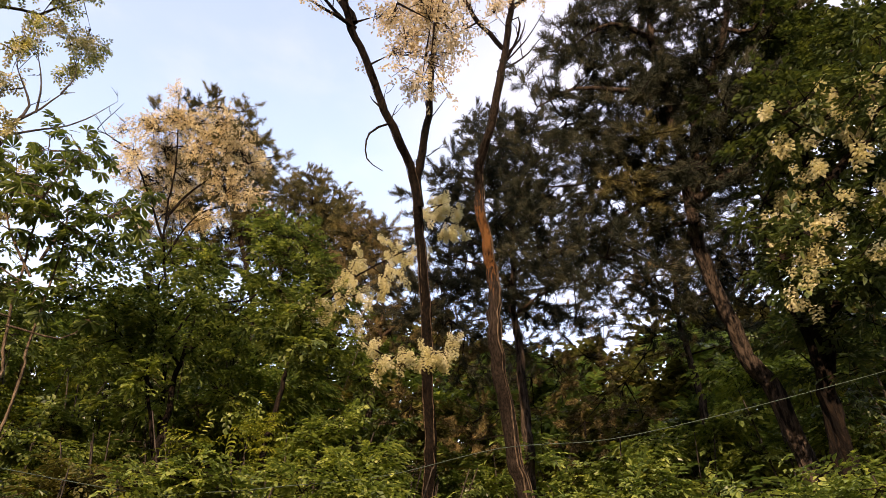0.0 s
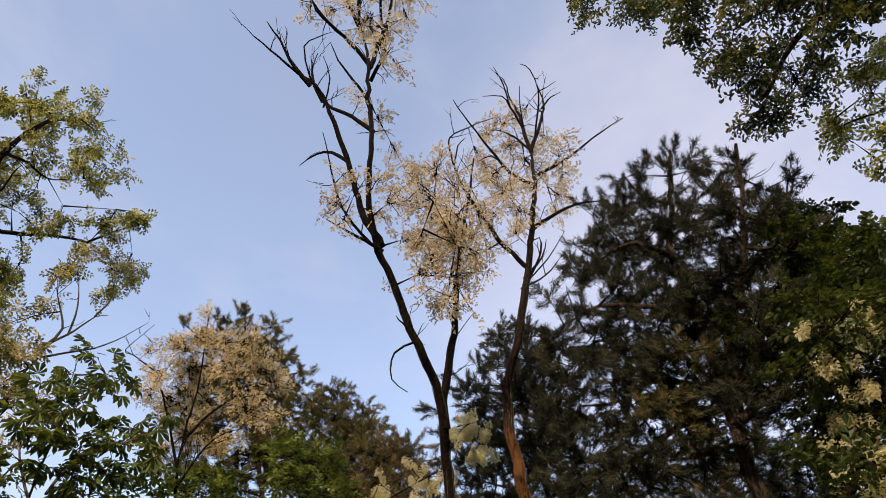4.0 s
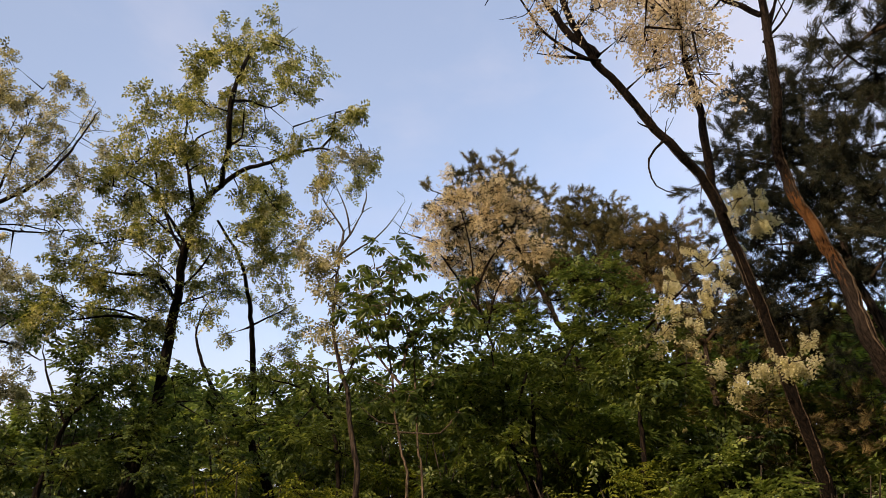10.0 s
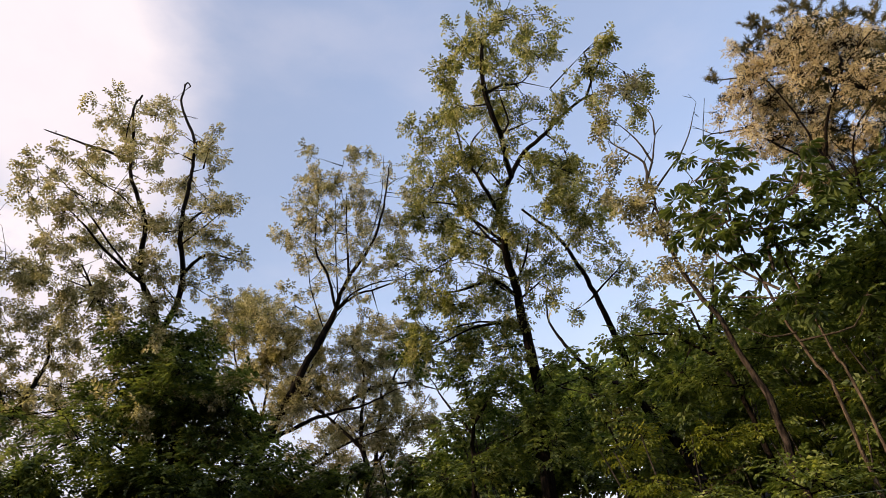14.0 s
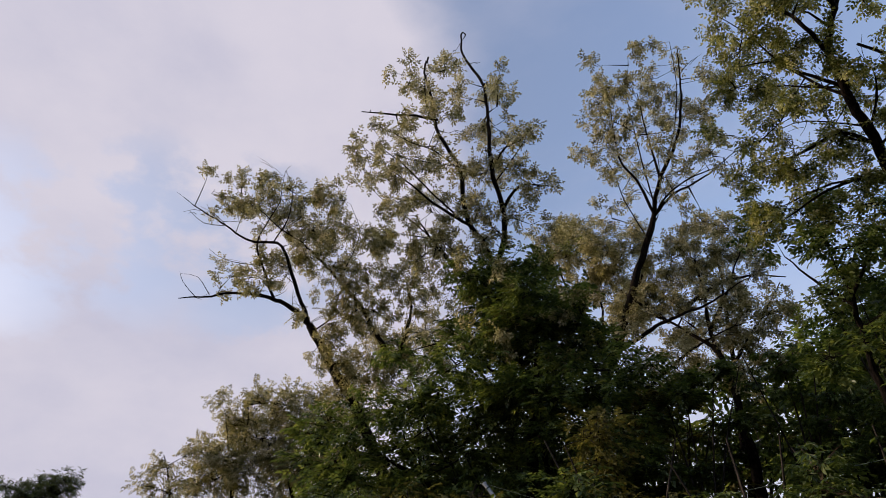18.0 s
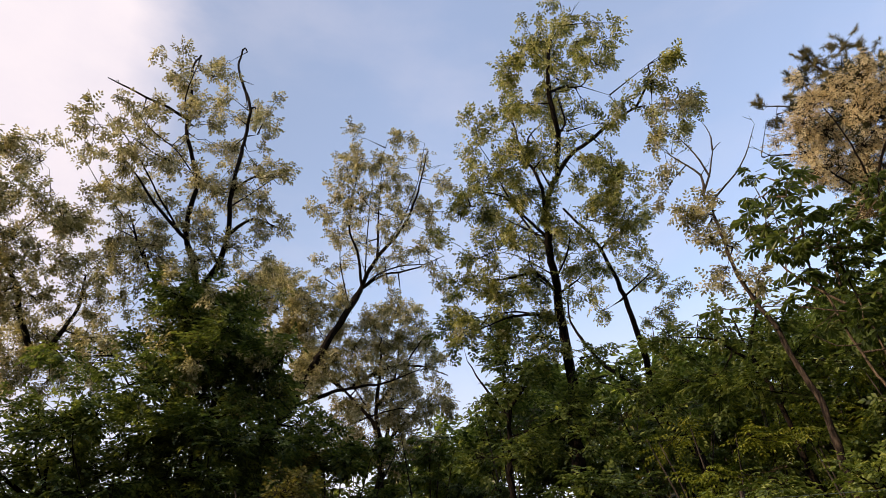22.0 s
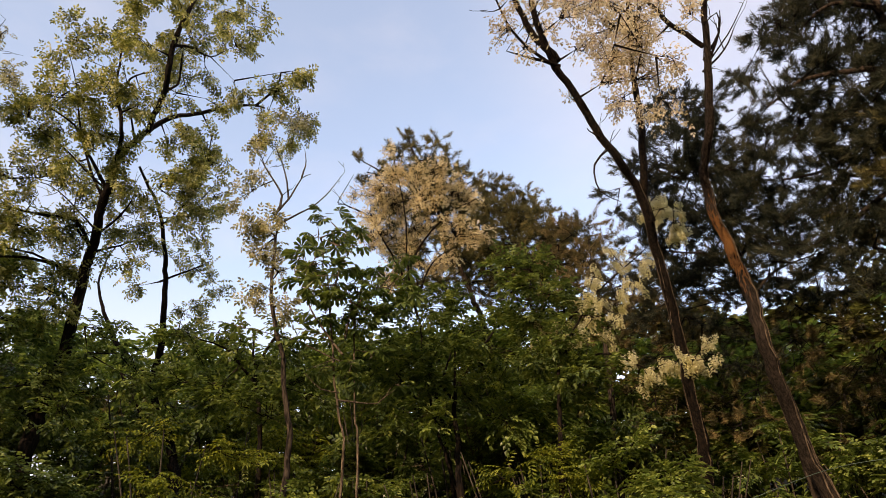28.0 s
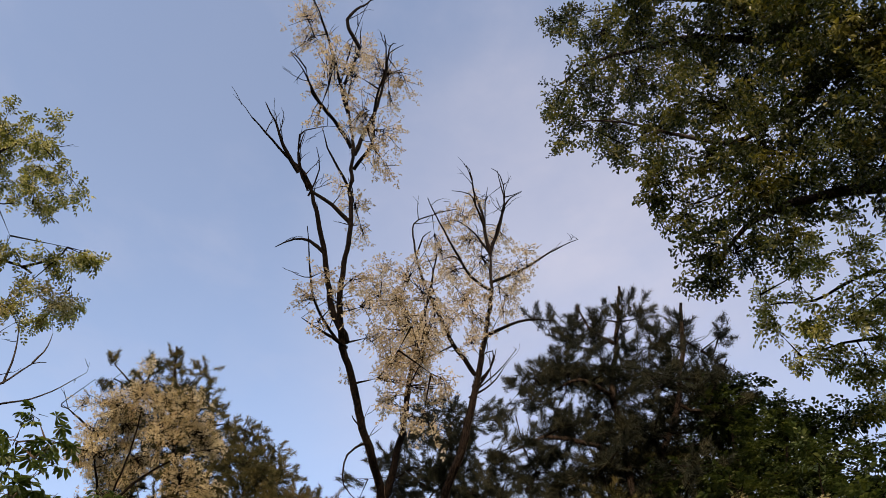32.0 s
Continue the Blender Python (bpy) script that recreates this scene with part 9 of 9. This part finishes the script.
clumps(ivy_tree, [(-13.86, 2.56, 4.23, 0.51), (-13.07, 3.35, 4.10, 0.37), (-14.00, -0.22, 3.68, 0.55), (-12.60, 0.47, 3.44, 0.37), (-12.46, 0.87, 3.64, 0.50), (-13.31, 1.79, 3.76, 0.42), (-13.61, 2.15, 3.94, 0.37), (-13.52, 2.72, 3.58, 0.51)], density=0.6, size=1.15)
clumps(green_tree, [(3.92, 5.48, 8.15, 0.41), (4.36, 5.65, 8.34, 0.32), (5.25, 5.65, 8.55, 0.34), (5.30, 5.09, 8.01, 0.36), (5.69, 4.98, 8.08, 0.42), (4.38, 6.51, 8.48, 0.44), (4.85, 6.16, 8.45, 0.47), (4.69, 5.63, 7.70, 0.38), (5.02, 5.24, 7.45, 0.31), (4.83, 4.76, 7.18, 0.29), (5.87, 5.22, 7.64, 0.37), (3.19, 6.14, 7.41, 0.28), (3.87, 6.28, 7.72, 0.37), (4.06, 5.64, 7.22, 0.26), (4.91, 6.09, 7.76, 0.36), (4.98, 5.54, 7.41, 0.40), (4.88, 5.02, 6.95, 0.34), (5.57, 5.28, 7.26, 0.44)], LEAF_SHADED, density=0.4, size=0.8)
clumps(dark_pine, [(3.44, 6.62, 9.24, 0.34), (3.72, 6.19, 8.74, 0.36), (4.85, 6.88, 9.78, 0.37), (4.77, 6.22, 8.94, 0.48), (3.33, 6.36, 8.53, 0.34), (4.64, 7.14, 9.41, 0.36), (4.41, 6.29, 8.73, 0.32), (4.89, 6.34, 8.59, 0.47), (3.19, 7.00, 8.50, 0.39), (3.98, 7.49, 9.08, 0.43), (4.41, 7.01, 8.65, 0.38), (4.35, 6.38, 8.19, 0.32), (4.68, 5.98, 8.00, 0.42), (3.52, 7.65, 8.44, 0.34), (4.09, 7.57, 8.32, 0.49), (4.49, 6.80, 8.00, 0.39), (5.08, 7.05, 8.36, 0.39), (5.03, 6.29, 7.68, 0.42)], density=0.5)
# ---- trees end ----

# ---------------------------------------------------------------- shrubs along the foot of the wood
SHRUB_KINDS = {
    "dark": (DARKLEAF, "dark green shrub with broad leaves on the bank"),
    "bright": (LEAF_BRIGHT, "leafy mid-green shrub under the trees"),
    "yellow": (LEAF_YELLOW, "yellow-green shrub catching light on the bank"),
    "dry": (DRYLEAF, "brownish shrub with withered leaves in the shade"),
    "blade": (BLADE, "fresh green shrub with narrow leaves"),
    "fan": (FANLEAF, "green shrub with fan-shaped leaves in level tiers"),
}


def shrub(kind, az, dist, top, width, seed, density=1.0, size=1.18, floor=10.5):
    """Several stems from one foot, in leafy layers from the ground up to the given height above eye level."""
    leaf, label = SHRUB_KINDS[kind]
    d = heading(az, 0) * dist
    gz = ground_height(d.x, d.y)
    ob = tree("shrub", (d.x, d.y, gz), label, "shrub", leaf, seed)
    tagged(ob, group="shrubs on the bank")
    rnd = random.Random(seed)
    side = heading(az + 90, 0)
    high = 1.6 + top - gz
    blobs = []
    for k in range(4):
        e = rnd.uniform(-0.5, 0.5) * width
        tip = d + side * e + heading(az, 0) * rnd.uniform(-0.4, 0.4)
        limb(ob, "stem", 0.03, 0.008, [(d.x, d.y, gz - 0.1), tuple((d + (tip - d) * 0.4) + Vector((0, 0, gz + high * 0.45))), tuple(tip + Vector((0, 0, gz + high * 0.9)))])
    low = max(0.08, (1.6 + dist * math.tan(radians(floor if az < 55 else max(6.0, floor - 6))) - gz) / high)
    for q in range(max(6, int(high * (1 - low) * width * 3.3))):
        s = rnd.uniform(low, 1.0) if rnd.random() < 0.85 else rnd.uniform(0.05, low)
        e = rnd.uniform(-0.5, 0.5) * width * (1.25 - 0.75 * s * s)
        p = d + side * e + heading(az, 0) * rnd.uniform(-0.5, 0.5)
        blobs.append((p.x, p.y, gz + high * s - 0.15, rnd.uniform(0.28, 0.55)))
    for q in range(0, len(blobs), 24):
        clumps(ob, blobs[q:q + 24], density=density, flat=0.34, size=size)
    return ob


def strands(ob, count, upto, seed):
    """Dead vine strands clinging along the trunk."""
    g = GROWN[ob]
    rng = np.random.default_rng(seed)
    w = g["wood"][0]
    for k in range(count):
        n = int(len(w) * rng.uniform(0.6, 1.0) * upto)
        t = np.arange(n)
        ang = rng.uniform(0, 6.28) + np.cumsum(rng.normal(0, 0.10, n))
        out = w[:n, 3] * 1.04 + 0.004
        line = w[:n, :3] + np.stack([out * np.cos(ang), out * np.sin(ang), 0 * t], 1)
        co, fa = tube(line, np.linspace(rng.uniform(0.009, 0.016), 0.004, n), 5)
        part("vine", co - g["base"], fa, B_TAN, ob, "dry fibrous vine", smooth=True)


strands(fibre_locust, 8, 1.0, 3)
strands(fork_locust, 3, 0.6, 4)


def side_twigs(ob, per_metre, length, seed):
    """Bare crooked twigs along the limbs of a tree."""
    g = GROWN[ob]
    rng = np.random.default_rng(seed)
    wood = np.vstack([w for w in g["wood"] if w[0, 3] < 0.075 and len(w) > 6])
    pick = rng.integers(0, len(wood), int(len(wood) * 0.14 * per_metre))
    a = wood[pick, :3]
    d = rng.normal(0, 1, (len(a), 3))
    d[:, 2] = np.abs(d[:, 2]) * 0.8 + 0.2
    d /= np.linalg.norm(d, axis=1, keepdims=True)
    b = a + d * length * rng.uniform(0.4, 1.1, (len(a), 1))
    e = rng.normal(0, 0.35, (len(a), 3)) + d
    m = a + (b - a) * rng.uniform(0.4, 0.7, (len(a), 1))
    c = m + e / np.linalg.norm(e, axis=1, keepdims=True) * length * rng.uniform(0.3, 0.6, (len(a), 1))
    co, fa = many_twigs(np.vstack([a, m]), np.vstack([b, c]), np.concatenate([np.minimum(0.011, wood[pick, 3] * 0.8), np.full(len(a), 0.006)]), 0.003, rng)
    part("branchwork", co - g["base"], fa, TWIGS["locust"], ob, kind="stuff")


for bare, count, reach, seed in ((fork_locust, 2.2, 0.55, 1), (fibre_locust, 2.2, 0.5, 2), (bent_locust, 1.6, 0.7, 3), (snag_locust, 0.9, 0.4, 4),
                                 (reaching_locust, 1.8, 0.7, 5), (slanting_locust, 1.5, 0.7, 6), (dark_pine, 1.5, 0.7, 7), (behind_pine, 1.5, 0.7, 8),
                                 (pale_locust, 2.0, 0.5, 9), (low_locust, 1.6, 0.7, 10), (gap_tree, 2.0, 0.7, 11), (twig_tree, 2.0, 0.45, 12)):
    side_twigs(bare, count, reach, seed)


def profile(az, knots):
    a, e = zip(*knots)
    return float(np.interp(az, a, e))


# how high the leaves stand, as angles above level, along the bank: lowest, near, front, middle, back row and the wood behind
LOW = ((-62, 14), (-30, 15), (-12, 12.5), (2, 13.5), (10, 14), (34, 13), (48, 12.5), (58, 13), (64, 13), (76, 12), (96, 10))
NEAR = ((4, 16), (8, 18.5), (34, 18.5), (47, 18))
FRONT = ((-62, 21), (-28, 20.5), (-12, 18), (0, 19), (6, 23), (12, 26.5), (30, 26.5), (38, 24), (48, 22), (56, 21), (60, 19), (66, 17.5), (72, 17), (80, 14), (96, 11))
MIDDLE = ((-62, 24), (-20, 22), (2, 23), (10, 29), (30, 28.5), (38, 25), (48, 23.5), (56, 22), (60, 19), (66, 16.5), (72, 15), (80, 14), (96, 11))
BACK = ((-62, 27), (-14, 26), (4, 27), (14, 29), (30, 28.5), (38, 24), (48, 24), (56, 22), (60, 19), (66, 17), (78, 15), (92, 11), (96, 10))
WOOD = ((-62, 30), (-14, 28), (2, 28), (12, 27), (28, 26), (38, 23.5), (50, 22.5), (60, 18.5), (70, 15), (80, 15), (94, 10))
# rows stand behind the big trunks; the bank turns away on the left
SETBACK = ((18, 0), (28, 3.4), (58, 3.4), (95, 4.2))


def shrub_belt():
    rnd = random.Random(77)
    n = 0
    for dist, spread, knots, step, density, size, floor, width, kinds in (
        (7.0, 0.4, LOW, 7.0, 0.75, 0.78, 10.8, 1.7, ("bright", "fan", "blade", "fan", "dry", "blade", "bright")),
        (8.9, 0.4, NEAR, 6.0, 0.8, 0.92, 11.2, 1.9, ("fan", "bright", "blade", "bright", "yellow", "fan", "blade")),
        (11.3, 0.5, FRONT, 6.0, 0.95, 1.22, 11.5, 2.2, ("bright", "blade", "fan", "bright", "blade", "bright", "dark", "yellow", "fan")),
        (13.4, 0.6, MIDDLE, 6.0, 0.8, 1.7, 15.0, 2.5, ("bright", "dark", "blade", "dry", "dark")),
        (16.0, 0.8, BACK, 6.0, 0.45, 2.6, 17.0, 2.8, ("dark", "dry", "blade")),
        (20.0, 1.0, WOOD, 6.0, 0.3, 3.9, 16.0, 3.4, ("dry", "dark", "dry")),
    ):
        az, end = (4.0, 47.0) if knots is NEAR else (-62.0, 97.0)
        while az < end:
            far = dist + rnd.uniform(-1, 1) * spread + profile(az, SETBACK) * (0.5 if dist < 9 else 1)
            el = profile(az, knots) + rnd.uniform(-2.6, 1.8)
            kind = rnd.choice(("bright", "blade", "fan", "bright") if az < -8 and dist < 12 else kinds if az < 50 else ("dark", "dark", "blade", "dry", "dark", "fan"))
            shrub(kind, az, far, far * math.tan(radians(el)), width, 500 + n, density, size, floor)
            n += 1
            az += step * rnd.uniform(0.75, 1.25)


shrub_belt()


# ---------------------------------------------------------------- cable fence in front of the shrubs
def rod(name, line, r0, r1, mat, parent, sides=10, label=""):
    line = np.array(line, float)
    base = np.array((parent.parent or parent).location)
    co, fa = tube(line, np.linspace(r0, r1, len(line)), sides)
    return part(name, co - base, fa, mat, parent, label, smooth=True)


def cable_fence():
    """A leaning metal pole and a thin post, a slack green wire between them and on along the bank."""
    # ---- fence begin ----
    TIP = (-11.47, 0.79, 3.64)
    POST = (-5.19, 4.99, 3.17)
    WIRE_LEFT = [(-11.47, 0.79, 3.64), (-10.90, 1.48, 3.31), (-10.17, 2.19, 3.01), (-9.19, 2.79, 2.93), (-8.38, 3.28, 2.89), (-7.45, 3.88, 2.90), (-6.41, 4.44, 2.92), (-5.51, 4.94, 3.10), (-5.19, 4.99, 3.17)]
    WIRE_RIGHT = [(-5.19, 4.99, 3.17), (-2.54, 6.42, 3.04), (-1.74, 6.47, 3.04), (-1.18, 6.49, 3.10), (-0.31, 6.49, 3.20), (0.68, 6.57, 3.48), (1.52, 6.53, 3.54), (2.16, 6.45, 3.64), (2.94, 6.24, 3.77), (3.85, 5.85, 3.90), (4.72, 5.44, 4.03)]
    # ---- fence end ----
    pole = tagged(new("fence_pole"), "leaning grey galvanised pole holding a slack wire", "pole")
    foot = Vector((TIP[0] + 0.5, TIP[1] + 1.3, 0))
    foot.z = ground_height(foot.x, foot.y)
    pole.location = foot
    lean = np.array(TIP) - np.array(foot)
    shaft = rod("shaft", [np.array(foot) - lean * 0.05, np.array(foot) + lean * 0.5, TIP], 0.035, 0.03, M_POLE, pole, 14)
    rod("cap", [np.array(TIP) - lean * 0.008, np.array(TIP) + lean * 0.004], 0.036, 0.036, M_POLE, shaft, 14)
    rod("collar", [np.array(foot) + lean * 0.955, np.array(foot) + lean * 0.965], 0.037, 0.037, M_WIRE, shaft, 14)
    post = tagged(new("fence_post"), "thin dark post among the shrubs carrying the wire", "post")
    post.location = (POST[0], POST[1], ground_height(POST[0], POST[1]))
    low = np.array(post.location)
    rod("shaft", [low - (0, 0, 0.1), (low + np.array(POST)) / 2 + (0.02, 0.01, 0), np.array(POST) + (0, 0, 0.08)], 0.03, 0.022, B_GREY, post)
    rod("tie", [np.array(POST) - (0, 0, 0.02), np.array(POST) + (0, 0, 0.02)], 0.028, 0.028, M_WIRE, post)
    wire = tagged(new("fence_wire"), "slack green coated wire strung before the shrubs", "wire")
    wire.location = WIRE_LEFT[0]
    rod("span", smooth_line(WIRE_LEFT, 0.15), 0.003, 0.003, M_WIRE, wire, 6)
    rod("span", smooth_line(WIRE_RIGHT, 0.15), 0.003, 0.003, M_WIRE, wire, 6)


cable_fence()


# ---------------------------------------------------------------- unseen trees added to close the clearing behind the viewer and block low light
def unseen_shade_tree(az, dist, high, seed):
    rnd = random.Random(seed)
    d = heading(az, 0) * dist
    gz = ground_height(d.x, d.y)
    ob = tree("broadleaf_tree", (d.x, d.y, gz), "unseen tree added behind the viewer to shade the wood", "tree", DARKLEAF, seed)
    tagged(ob, group="trees across the clearing")
    limb(ob, "trunk", 0.2, 0.05, [(d.x, d.y, gz - 0.15), (d.x + rnd.uniform(-0.3, 0.3), d.y, gz + high * 0.4), (d.x, d.y + rnd.uniform(-0.4, 0.4), gz + high * 0.9)])
    blobs = []
    for q in range(24):
        s = rnd.uniform(0.12, 1.0)
        w = 4.6 * math.sqrt(max(0.05, 1 - (2 * s - 1.05) ** 2))
        p = Vector((d.x, d.y, 0)) + heading(rnd.uniform(0, 360), 0) * w * math.sqrt(rnd.random())
        blobs.append((p.x, p.y, gz + high * s, rnd.uniform(1.5, 2.4)))
    clumps(ob, blobs, density=0.85, size=7.0)


# this added row holds low sun and sky light off the lower trunks
for k in range(16):
    jitter = random.Random(900 + k)
    unseen_shade_tree(153 + 9.2 * k, jitter.uniform(33, 38), jitter.uniform(8.0, 11.5), 900 + k)
